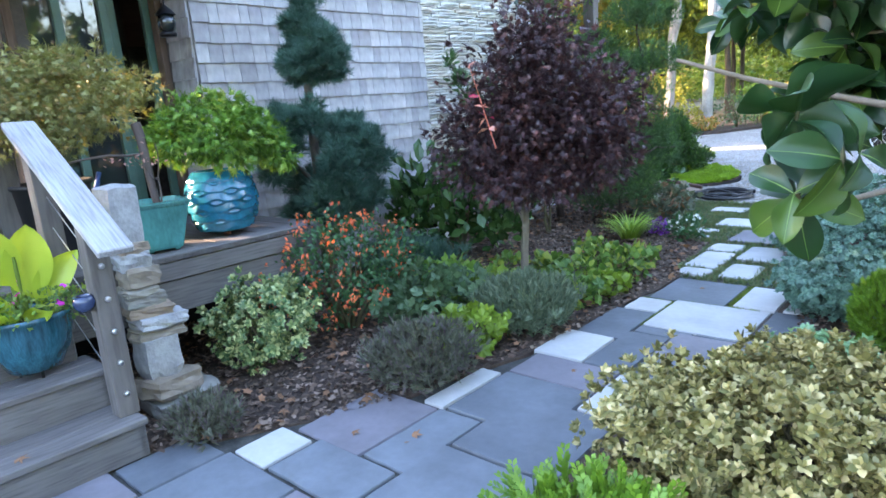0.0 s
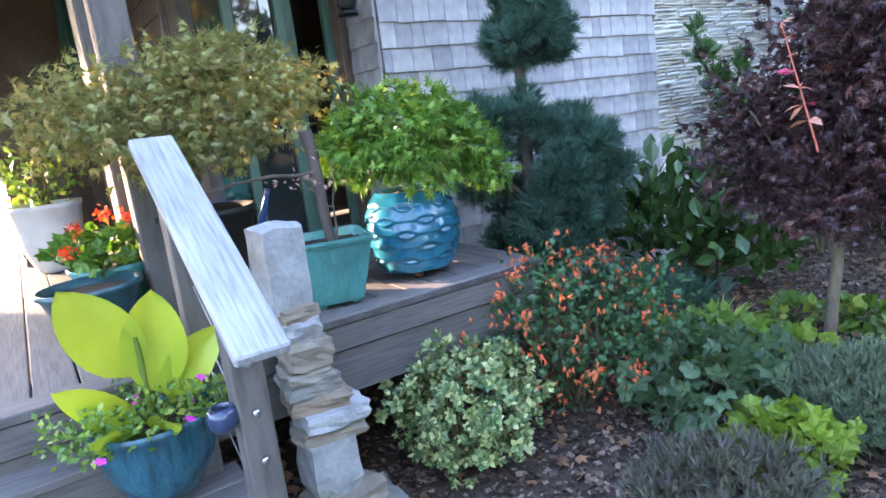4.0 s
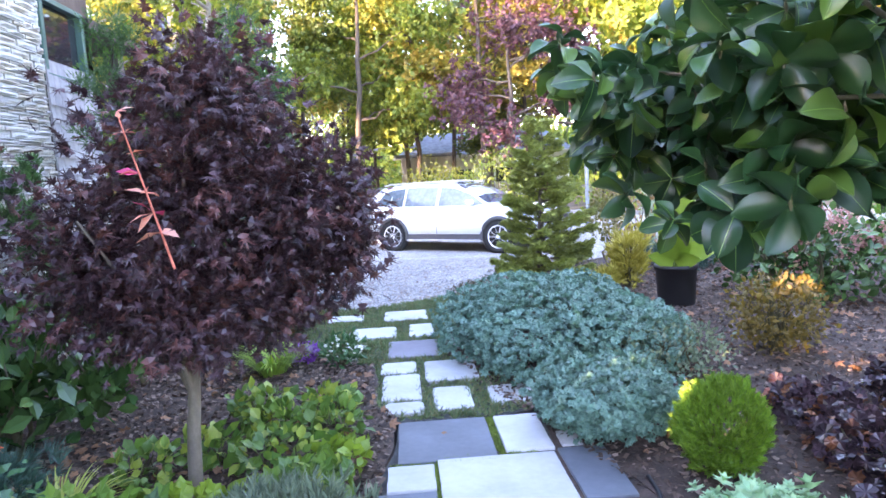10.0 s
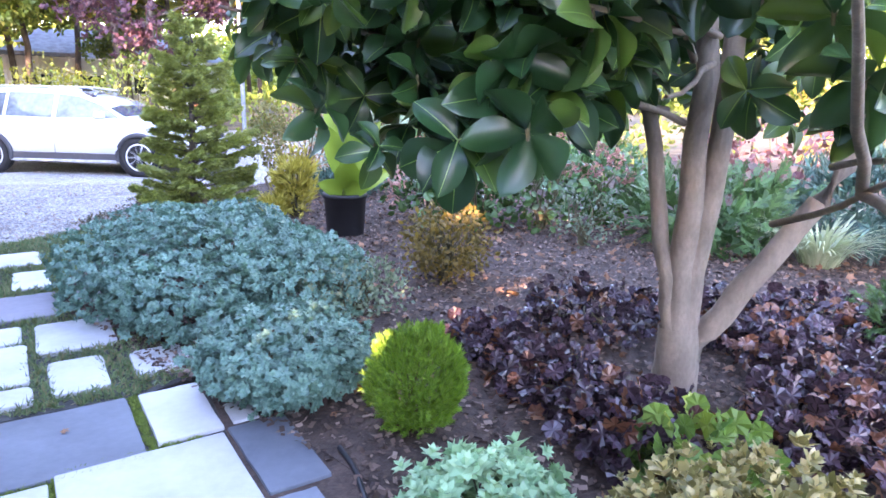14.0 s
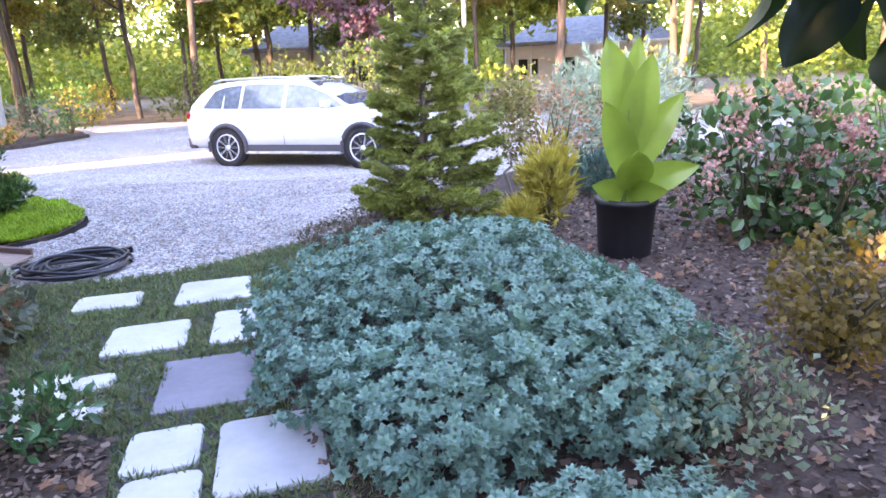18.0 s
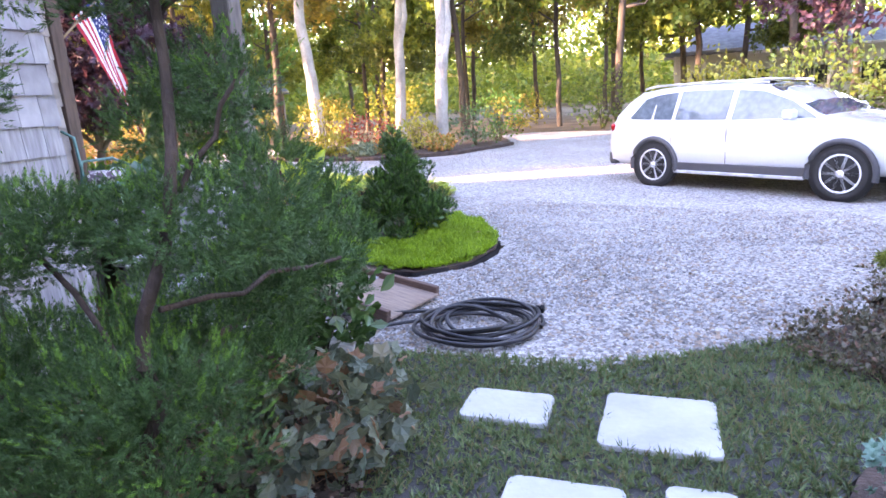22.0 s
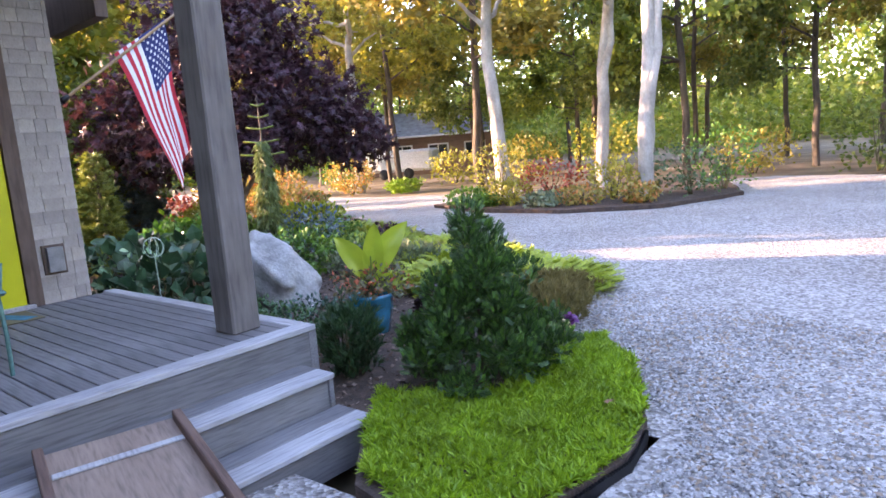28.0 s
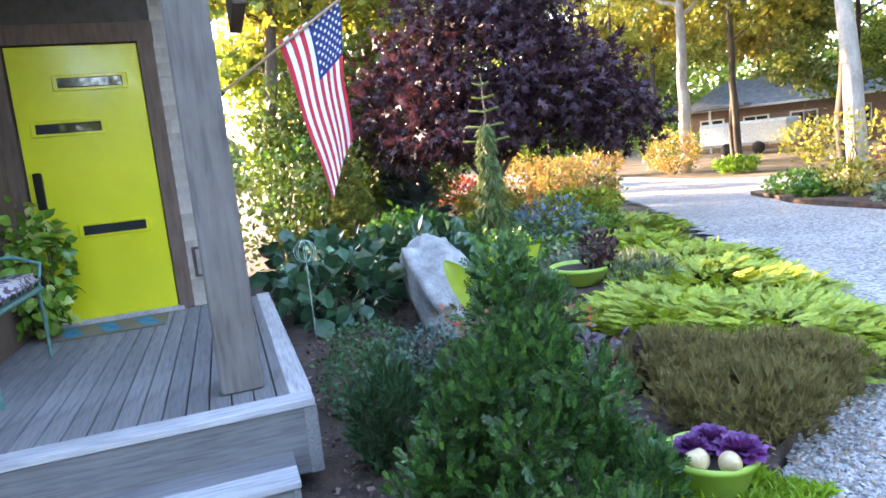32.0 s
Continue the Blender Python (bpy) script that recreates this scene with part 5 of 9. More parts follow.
def juniper(x, y, stems, k0, k1, pads, n, label):
    t = plant("tall_juniper", x, y, 0.0, label, "tree")
    for i, (pair, a, b) in enumerate(zip(stems, k0, k1)):
        twigs("trunk" if i < 3 else "limb", [pair], a, b, M_BARK_DARK, t, 8, 0.02)
    foliage("crown", PLUME_FINE, clumped(pads, n // 80, 0.08), n * 8 // 10, 0.072, L_JUNIPER, t, (0.7, 0.28, 0.5), 0.7, 0.3, 0.02, lumps=3)
    p, o = on_blobs(n // 6, [(b[0], b[1], b[2] + b[5] * 0.25, b[3], b[4], b[5]) for b in pads], 0.2, 0.3, 0.05, 3)
    v, f = scatter(PLUME_FINE, p, o * 0.8 + np.array([0, 0, 0.7]) + rng.normal(0, 0.22, p.shape), rng.uniform(0.035, 0.06, len(p)))
    part("young_growth", mesh_of("young_growth", v, f), L_TIP, t, "bright green young tips")
    return t


juniper(0.0, 5.6, [((-0.06, 0.1, -0.05), (0.14, -0.08, 0.66)), ((0.14, -0.08, 0.64), (0.3, -0.03, 1.2)), ((0.3, -0.03, 1.18), (0.22, 0.1, 2.5)), ((0.05, 0, 0.4), (-0.05, 0.9, 0.72)), ((-0.05, 0.9, 0.71), (-0.06, 1.4, 0.88)), ((0.1, -0.05, 0.55), (-0.4, 0.05, 0.95)), ((0.28, 0, 1.1), (0.42, 0.14, 1.40)), ((0.2, -0.05, 0.8), (0.38, 0.6, 0.78)), ((0.27, 0.03, 1.5), (-0.2, -0.1, 1.85)), ((0.25, 0.05, 1.5), (0.5, 0.1, 1.7))], (0.024, 0.019, 0.015, 0.014, 0.01, 0.01, 0.008, 0.009, 0.008, 0.008), (0.019, 0.015, 0.008, 0.015, 0.006, 0.008, 0.006, 0.007, 0.006, 0.006),
        [(-0.06, 0.32, 0.5, 0.3, 0.36, 0.2), (-0.32, 0.1, 0.42, 0.36, 0.4, 0.26), (0.20, 0.62, 0.74, 0.15, 0.26, 0.11), (0.0, 1.0, 0.72, 0.24, 0.34, 0.15), (-0.06, 1.36, 0.88, 0.1, 0.14, 0.08), (-0.3, 0.8, 0.55, 0.34, 0.4, 0.22), (-0.36, 0.02, 0.98, 0.28, 0.24, 0.11), (0.36, 0.12, 1.04, 0.2, 0.24, 0.11), (0.42, 0.14, 1.40, 0.11, 0.13, 0.09), (0.12, 0.25, 1.3, 0.2, 0.2, 0.10), (0.1, 0.0, 1.66, 0.3, 0.28, 0.12), (0.46, 0.08, 1.72, 0.17, 0.22, 0.13), (-0.2, -0.1, 1.88, 0.26, 0.26, 0.12), (0.22, 0.1, 2.2, 0.36, 0.36, 0.18), (0.22, 0.1, 2.55, 0.22, 0.22, 0.2), (0.2, -0.12, 0.5, 0.28, 0.26, 0.2), (0.15, 0.12, 1.02, 0.16, 0.2, 0.1)], 30000, "large shaggy green juniper tree beside the path")
juniper(-0.95, 5.85, [((0.12, -0.1, -0.05), (0.0, 0.0, 1.1)), ((0, 0, 1.08), (0.08, 0.05, 2.6)), ((0.02, 0, 0.9), (0.3, -0.1, 1.5)), ((0.02, 0, 0.5), (-0.2, 0.3, 0.95))], (0.05, 0.04, 0.014, 0.014), (0.04, 0.012, 0.006, 0.006),
        [(0.1, -0.25, 0.4, 0.35, 0.3, 0.25), (-0.15, 0.3, 0.9, 0.22, 0.25, 0.14), (0.3, -0.1, 1.5, 0.18, 0.18, 0.14), (0.05, 0.05, 1.9, 0.3, 0.3, 0.16), (0.08, 0.05, 2.35, 0.28, 0.28, 0.2), (0.08, 0.05, 2.7, 0.16, 0.16, 0.2), (-0.12, -0.15, 1.3, 0.16, 0.16, 0.1)], 8000, "slender dark juniper against the house wall")
shrub("bronze_weigela", -0.5, 4.95, 0.2, 0.2, 0.95, leaf_oval(0.26, 0.1), 75, 0.075, leafy("bronze purple leaf", (0.06, 0.025, 0.03), (0.15, 0.07, 0.055), third=(0.30, 0.13, 0.05)), "leggy shrub with purple-bronze leaves under the juniper", mixin=(0.6, 0.4, 0.2), blobs=[(0, 0, 0.82, 0.24, 0.24, 0.14)], stems=3)
shrub("glossy_shrub", -0.3, 7.08, 0.32, 0.25, 0.55, leaf_oval(0.26, 0.08), 520, 0.11, L_GLOSSY, "low dark-leaved shrub under the juniper", mixin=(0.5, 0.4, 0.4))
shrub("bronze_cranesbill", 0.22, 6.2, 0.34, 0.40, 0.34, LOBED, 800, 0.075, leafy("bronzed leaf", (0.07, 0.095, 0.07), (0.16, 0.18, 0.125), third=(0.24, 0.13, 0.08)), "bronze-green cranesbill by the thyme", mixin=(0.5, 0.45, 0.3))
shrub("violet_bugle", 0.62, 5.22, 0.10, 0.10, 0.16, SMALL, 260, 0.05, L_VIOLET, "deep violet foliage clump beside the grass", mixin=(0.5, 0.4, 0.5))
ph = shrub("phlox", 0.93, 5.08, 0.16, 0.18, 0.24, leaf_oval(0.22), 330, 0.06, L_CUPHEA, "green phlox with small white flowers", mixin=(0.5, 0.4, 0.5))
p, o = on_blobs(40, [(0.03, -0.05, 0.16, 0.16, 0.16, 0.08)], 0.15, 0.2, 0.1)
v, f = scatter(leaf_palm(5, 0.5), p, o + np.array([0, 0, 1.0]), 0.035)
part("flowers", mesh_of("flowers", v, f), L_WHITE, ph, "small white flowers")

# ---- garden bed on the other side of the path ----
shrub("catmint_hedge", 2.62, 5.25, 0.78, 1.0, 0.52, CATROSE, 11500, 0.031, L_TEUC, "broad mound of blue-green small-leaved catmint", mixin=(0.5, 0.45, 0.6), lump=0.12, stems=20, lift=0.5, shell=0.4,
      blobs=[(-0.1, 0.1, 0.2, 0.85, 0.98, 0.36), (0.35, 0.6, 0.18, 0.5, 0.65, 0.28), (0.35, -0.55, 0.16, 0.5, 0.55, 0.26), (-0.3, -0.6, 0.15, 0.45, 0.5, 0.26), (0.65, 0.0, 0.14, 0.35, 0.5, 0.2)])
shrub("catmint_hedge", 2.5, 3.55, 0.4, 0.42, 0.36, CATROSE, 3400, 0.03, L_TEUC, "smaller blue-green catmint mound at the path edge", mixin=(0.5, 0.45, 0.6), lump=0.15, stems=12)
shrub("faded_catmint", 3.2, 4.35, 0.4, 0.4, 0.34, SMALL, 1500, 0.038, L_GREYGREEN, "thin yellowing grey-green shrub with bare twigs", mixin=(0.4, 0.5, 0.6), stems=18)
shrub("golden_globe_arborvitae", 2.82, 2.92, 0.20, 0.20, 0.44, PLUME, 1500, 0.058, L_GLOBE, "small round golden-green globe arborvitae", mixin=(0.6, 0.22, 0.75), lump=0.07, stems=4, blobs=[(0, 0, 0.215, 0.185, 0.185, 0.20)], shell=0.3)
shrub("sage_bush", 2.62, 2.2, 0.27, 0.25, 0.28, CATROSE, 560, 0.05, L_SAGE, "pale green sage bush in the mulch", mixin=(0.5, 0.4, 0.7))
shrub("variegated_euonymus", 2.75, 1.42, 0.5, 0.45, 0.54, CREAMROSE, 3600, 0.037, L_CREAM, "cream and green variegated euonymus bush", mixin=(0.5, 0.45, 0.5), lump=0.16, stems=20, blobs=[(0.10, 0.06, 0.24, 0.42, 0.42, 0.28), (-0.35, -0.14, 0.22, 0.36, 0.35, 0.25), (0.34, -0.12, 0.25, 0.3, 0.3, 0.24), (-0.1, -0.22, 0.24, 0.32, 0.3, 0.26), (-0.08, 0.12, 0.26, 0.3, 0.26, 0.26)])
shrub("golden_juniper", 3.86, 1.10, 0.27, 0.28, 0.22, PLUME, 900, 0.085, L_GOLDJ, "golden-green feathery juniper beside the bowl", mixin=(0.8, 0.4, 0.3))
shrub("golden_juniper", 2.35, 0.62, 0.26, 0.22, 0.26, FAN, 700, 0.08, L_GLOBE, "bright green feathery conifer at the patio edge", mixin=(0.8, 0.4, 0.5))
shrub("green_juniper", 5.7, 1.9, 0.6, 0.55, 0.42, PLUME, 1900, 0.09, L_JUNIPER, "spreading green juniper under the magnolia", mixin=(0.8, 0.4, 0.3))
for hx, hy, hr in ((3.55, 2.95, 0.32), (3.6, 3.45, 0.24), (4.3, 3.4, 0.4), (4.85, 2.9, 0.4), (4.7, 2.2, 0.4), (4.1, 1.95, 0.32), (3.45, 2.35, 0.28), (5.4, 2.6, 0.35)):
    shrub("dark_heuchera", hx, hy, hr, hr, 0.15 if hx < 3.7 and hy > 2.9 else 0.25, ROUND, 460, 0.078, L_HEUCH, "near-black purple heuchera clump in fallen leaves", mixin=(0.7, 0.45, -0.05), shell=0.7, twist=0.35, group="dark heucheras", stems=6)
shrub("green_heuchera", 3.42, 2.02, 0.24, 0.24, 0.26, ROUND, 110, 0.10, L_EPI, "round-leaved green heuchera by the trunk", mixin=(0.6, 0.3, 0.4))
shrub("copper_shrub", 4.12, 4.65, 0.34, 0.34, 0.60, SMALL, 2600, 0.045, L_ORANGE, "rounded coppery shrub catching the low sun", mixin=(0.5, 0.5, 0.3), stems=16, shell=0.7)

# dark hydrangeas gone dusty pink, behind the copper shrub
for x, y, q in ((5.45, 6.05, 0.9), (6.05, 5.75, 1.0), (6.75, 5.6, 0.85)):
    hy = shrub("dark_hydrangea", x, y, 0.48 * q, 0.48 * q, 0.95 * q, leaf_oval(0.32, 0.12), 620, 0.09, L_GLOSSY, "dark-leaved hydrangea with fading dusty pink flower heads", mixin=(0.6, 0.4, 0.2), group="dark hydrangeas", shell=0.6, stems=10)
    for hx, hyy, hz in ((-0.3, -0.15, 0.74), (0.05, -0.32, 0.66), (0.2, 0.05, 0.92), (-0.05, 0.1, 0.98), (0.36, -0.2, 0.62), (-0.12, -0.3, 0.86), (-0.36, 0.1, 0.6)):
        head = [(hx * q, hyy * q, hz * q, 0.085, 0.085, 0.075)]
        foliage("flower_head", leaf_round(4), head, 90, 0.028, L_DUSTY, hy, (0.7, 0.4, 0.3), 0.4, 0.15, label="fading dusty pink flower head")

# magnolia: several stems, very large leaves
mag = plant("magnolia_tree", 3.97, 2.56, -0.006, "multi-stemmed magnolia with large glossy dark leaves", "tree")
for name, a, b, k0, k1 in (("trunk", (0.04, 0.02, -0.08), (0.0, 0.0, 0.36), 0.115, 0.085), ("stem", (-0.02, 0.0, 0.3), (-0.12, 0.18, 1.3), 0.04, 0.032), ("stem", (0.0, 0.0, 0.34), (-0.02, 0.05, 2.3), 0.06, 0.035), ("stem", (0.03, -0.02, 0.32), (0.12, -0.06, 2.4), 0.055, 0.035), ("stem", (0.05, -0.04, 0.22), (0.33, -0.36, 0.95), 0.058, 0.045), ("stem", (0.33, -0.36, 0.94), (0.62, -0.62, 2.0), 0.045, 0.02), ("stem", (-0.12, 0.18, 1.29), (-0.2, 0.3, 2.0), 0.032, 0.018)):
    twigs(name, [(a, b)], k0, k1, M_BARK_PALE, mag, 12, 0.01, 8)
low_limbs = [((-0.05, 0.05, 1.25), (-1.15, -0.2, 1.42)), ((-0.75, -0.15, 1.36), (-1.32, -0.30, 1.30)), ((0.2, -0.25, 0.85), (-0.9, -1.15, 1.22)), ((-0.6, -0.9, 1.12), (-1.28, -1.48, 1.05)), ((-0.6, -0.9, 1.13), (-1.62, -1.28, 1.50)), ((-0.1, 0.1, 1.3), (-1.2, 0.45, 1.5)), ((-0.8, 0.3, 1.45), (-1.75, 0.75, 1.62)), ((-0.1, 0.15, 1.45), (-1.55, 0.15, 1.75)), ((-0.1, 0.0, 1.5), (-1.5, -0.75, 1.85)), ((-0.05, -0.1, 1.6), (-1.3, -1.4, 1.9))]
limbs = low_limbs + [((-0.1, 0.2, 1.4), (-1.35, 0.75, 1.45)), ((-0.1, 0.25, 1.5), (-1.2, 1.15, 1.55)), ((-0.1, 0.2, 1.6), (-1.6, 0.5, 1.75)), ((-0.15, 0.2, 1.6), (-0.9, 1.2, 1.8)), ((0, 0.1, 1.8), (-1.5, 0.0, 2.0)), ((0, 0.1, 1.9), (-1.55, -1.1, 2.05)), ((0, 0, 1.7), (-1.0, -0.9, 1.75)), ((-0.06, 0.1, 1.5), (-1.0, 0.8, 1.5)), ((-0.05, 0.1, 1.7), (-1.5, 0.9, 1.85)), ((0.05, 0, 1.5), (-0.9, -0.5, 1.35)), ((0.05, 0, 1.6), (-1.35, -0.55, 1.55)), ((0.08, 0, 1.9), (0.6, 0.9, 2.2)), ((0.3, -0.4, 1.1), (-0.2, -1.1, 1.3)), ((0.5, -0.5, 1.6), (1.1, -0.8, 2.0)), ((-0.15, 0.2, 1.4), (-0.5, 1.3, 1.7)), ((0.05, 0, 2.2), (-0.4, -0.2, 3.0)), ((0.1, 0, 1.3), (0.9, 0.5, 1.5))]
twigs("branches", limbs, 0.016, 0.006, M_BARK_PALE, mag, 7, 0.01)
tips = np.concatenate([np.array(a)[None] * (1 - s) + np.array(b)[None] * s for a, b in limbs for s in (0.35, 0.55, 0.75, 0.9, 1.0)])
tw = np.repeat(tips, 3, 0) + rng.normal(0, 0.17, (len(tips) * 3, 3)) * np.array([1, 1, 0.7])
extra, _ = on_blobs(210, [(-1.35, -0.55, 1.8, 0.35, 0.6, 0.3), (-1.3, 0.5, 1.75, 0.4, 0.5, 0.25), (-0.5, 0.3, 1.9, 0.9, 0.9, 0.55), (0.5, 0.0, 2.1, 0.8, 0.8, 0.6), (0.0, 0.0, 2.8, 0.9, 0.9, 0.5), (-0.9, -0.1, 1.55, 0.5, 0.6, 0.3)], 0.6, 0.2)
tw = np.concatenate([tw, extra])
tw = tw[~((tw[:, 0] < -1.86) | ((tw[:, 2] < np.where(np.linalg.norm(tw - np.array([-1.28, -1.48, 1.05]), axis=1) < 0.3, 0.9, np.where((tw[:, 0] < -1.0) & (tw[:, 1] > -0.5), 1.12, 1.27)))))]
gap = np.abs(tw[:, 0] * 0.57 - tw[:, 1] * 0.82) < 0.20
tw = tw[~(gap & (tw[:, 0] < -0.12) & (tw[:, 2] < 1.7))]
tw = tw[~((tw[:, 1] < -0.7) & ((tw[:, 2] < 1.36) | (tw[:, 0] < -1.42)))]
low_tips = np.array([[-1.20, -1.52, 1.10], [-1.08, -1.66, 1.22], [-1.22, -1.48, 1.32], [-1.30, -0.30, 1.34], [-1.22, -0.18, 1.40], [-1.36, -0.40, 1.42]])
tw = np.concatenate([tw, low_tips])
d = rng.normal(0, 1, tw.shape) * np.array([1, 1, 0.3]) + np.array([-0.2, 0, 0.75])
BIGROSE = rosette(leaf_big(0.30, 0.40), ((5, 1.80, 1.0), (3, 1.25, 0.8)))
v, f = scatter(BIGROSE, tw, d, rng.uniform(0.11, 0.19, len(tw)), twist=0.45)
mag_crown = part("crown", mesh_of("crown", v, f, True), L_MAGNOLIA, mag)
mag_crown.data.materials.append(leafy("pale leaf midrib", (0.10, 0.19, 0.05), (0.16, 0.26, 0.07)))
mag_crown.data.polygons.foreach_set("material_index", (np.arange(len(f)) % 100 >= 80).astype(np.int32))
v, f = joined([tube(bend(t - np.array([0, 0, 0.02]), t + np.array([0, 0, 0.03]), 0, 3), (0.004, 0.008, 0.002), 5) for t in tw])
part("buds", mesh_of("buds", v, f, True), M_STEM, mag)


# ---- pots and things on the deck and stairs ----
G_TEAL = plain("teal crackle glaze", (0.06, 0.27, 0.25), 0.25, scale=10, amount=0.35, bumps=0.08, coat=0.5, stretch=(1, 1, 0.4))
G_BLUE = plain("turquoise blue glaze", (0.012, 0.17, 0.27), 0.16, scale=7, amount=0.4, bumps=0.05, coat=0.7)
G_NAVY = plain("streaked blue glaze", (0.02, 0.12, 0.17), 0.25, scale=22, amount=0.6, bumps=0.12, coat=0.5, stretch=(1, 1, 0.12))
G_DKTEAL = plain("dark teal glaze", (0.025, 0.09, 0.11), 0.3, scale=12, amount=0.4, bumps=0.08, coat=0.5)
G_WHITE = plain("off-white stoneware", (0.58, 0.57, 0.54), 0.45, scale=9, amount=0.1, bumps=0.06)
G_LIME = plain("lime green plastic", (0.33, 0.50, 0.07), 0.4, scale=6, amount=0.12, bumps=0.04)
M_POTBLACK = plain("black nursery plastic", (0.012, 0.012, 0.014), 0.5, scale=8, amount=0.3, bumps=0.04)
M_SOIL = plain("potting soil", (0.05, 0.035, 0.025), 0.95, scale=30, amount=0.5, bumps=0.8)
M_CLAY = plain("terracotta", (0.22, 0.09, 0.055), 0.8, scale=14)


def pot(name, x, y, z, profile, glaze, label, soil=0.85, category="plant pot", seg=44):
    """A turned pot with a wall thickness and soil; profile: outer (radius, height) from the foot up."""
    t = empty(name, x, y, z, 0, label, category)
    top = profile[-1]
    inner = [(top[0] * 0.93, top[1]), (top[0] * 0.86, top[1] * soil)]
    part("pot_body", lathe([(0, 0)] + profile + inner, seg), glaze, t)
    part("soil", lathe([(top[0] * 0.87, top[1] * soil - 0.004), (top[0] * 0.4, top[1] * soil + 0.012), (0, top[1] * soil + 0.015)], 24), M_SOIL, t)
    return t


# square teal pot
gp = empty("square_pot", -0.427, 0.762, 0.734, -15, "square tapered teal glazed pot with peeling rim", "plant pot")
bm = bmesh.new()
rings = [(0.094, 0.012), (0.101, 0.02), (0.152, 0.262), (0.166, 0.268), (0.166, 0.287), (0.142, 0.287), (0.132, 0.245)]
loops = [[bm.verts.new((sx * r, sy * r, z)) for sx, sy in ((-1, -1), (1, -1), (1, 1), (-1, 1))] for r, z in rings]
for a, b in zip(loops, loops[1:]):
    for k in range(4):
        bm.faces.new((a[k], a[(k + 1) % 4], b[(k + 1) % 4], b[k]))
bm.faces.new(loops[0][::-1])
bmesh.ops.bevel(bm, geom=bm.edges[:], offset=0.006, segments=2, affect="EDGES")
part("pot_body", bm, G_TEAL, gp, smooth=False)
at_box("soil", (0.25, 0.25, 0.02), (0, 0, 0.235), M_SOIL, gp)
for sx, sy in ((-1, -1), (1, -1), (1, 1), (-1, 1)):
    at_box("foot", (0.03, 0.03, 0.014), (sx * 0.07, sy * 0.07, 0), G_TEAL, gp)
v, f = joined([tube(bend((0.0, 0.02, 0.24), (-0.04, -0.02, 0.72), 0.0, 7, 0.006), np.linspace(0.02, 0.028, 7), 6), tube(bend((0.03, 0.03, 0.24), (0.05, 0.05, 0.6), 0, 6, 0.015), np.linspace(0.006, 0.002, 6), 5), tube(bend((0.04, 0.04, 0.4), (0.1, -0.08, 0.55), 0, 5, 0.01), np.linspace(0.004, 0.0015, 5), 5), tube(bend((-0.02, 0, 0.55), (-0.12, -0.5, 0.5), 0.02, 7, 0.006), np.linspace(0.008, 0.006, 7), 6)])
part("driftwood", mesh_of("driftwood", v, f, True), plain("dark driftwood", (0.10, 0.075, 0.065), 0.85, scale=20, stretch=(1, 1, 0.3)), gp, "dark driftwood stake")
p = np.array([(0.0, -0.05, 0.52)]) + rng.normal(0, 0.07, (45, 3)) * np.array([1, 1.6, 0.35])
v, f = scatter(SMALL, p, rng.normal(0, 1, p.shape), 0.025)
part("reddish_leaves", mesh_of("reddish_leaves", v, f), L_ROSE, gp, "sparse reddish seedling leaves")

# turquoise pot with rows of waves, green maple in it
bp = empty("wave_pot", -0.54, 1.24, 0.734, 0, "round turquoise pot with rows of scalloped waves", "plant pot")
seg, rows = 112, 60
a = np.linspace(0, 2 * math.pi, seg, endpoint=False)
vv = []
for i in range(rows):
    s = i / (rows - 1)
    r = 0.105 + 0.108 * math.sin(math.pi * (0.10 + 0.80 * s)) ** 0.6
    band = s * 6.0 + 0.28 * np.sin(a * 7 + (math.pi if int(s * 6) % 2 else 0))
    scallop = 0.014 * (1 - np.mod(band, 1.0)) ** 1.0 * (1 if s < 0.96 else 0)
    vv.append(np.stack([(r + scallop) * np.cos(a), (r + scallop) * np.sin(a), np.full(seg, 0.035 + 0.365 * s)], -1))
vv.append(np.stack([0.13 * np.cos(a), 0.13 * np.sin(a), np.full(seg, 0.40)], -1))
vv.append(np.stack([0.13 * np.cos(a), 0.13 * np.sin(a), np.full(seg, 0.34)], -1))
f = [[i * seg + j, i * seg + (j + 1) % seg, (i + 1) * seg + (j + 1) % seg, (i + 1) * seg + j] for i in range(rows + 1) for j in range(seg)]
part("pot_body", mesh_of("pot_body", np.concatenate(vv), f, True), G_BLUE, bp)
part("base", lathe([(0, 0.02), (0.11, 0.02), (0.125, 0.036), (0, 0.04)], 32), G_BLUE, bp)
part("soil", lathe([(0.13, 0.34), (0.0, 0.36)], 24), M_SOIL, bp)
for k in range(3):
    at_box("clay_foot", (0.05, 0.03, 0.022), (0.09 * math.cos(k * 2.1 - 0.5), 0.09 * math.sin(k * 2.1 - 0.5), 0), M_CLAY, bp)
gm = empty("green_maple", -0.53, 1.24, 1.08, 0, "low domed green Japanese maple growing in the pot", "tree")
twigs("trunk", [((0, 0, -0.02), (0.0, -0.02, 0.25)), ((0, -0.02, 0.2), (0.16, 0.2, 0.4)), ((0, -0.02, 0.2), (-0.15, -0.2, 0.4)), ((0, -0.02, 0.25), (0.1, -0.2, 0.45))], (0.014, 0.008, 0.008, 0.008), (0.01, 0.003, 0.003, 0.003), M_BARK, gm)
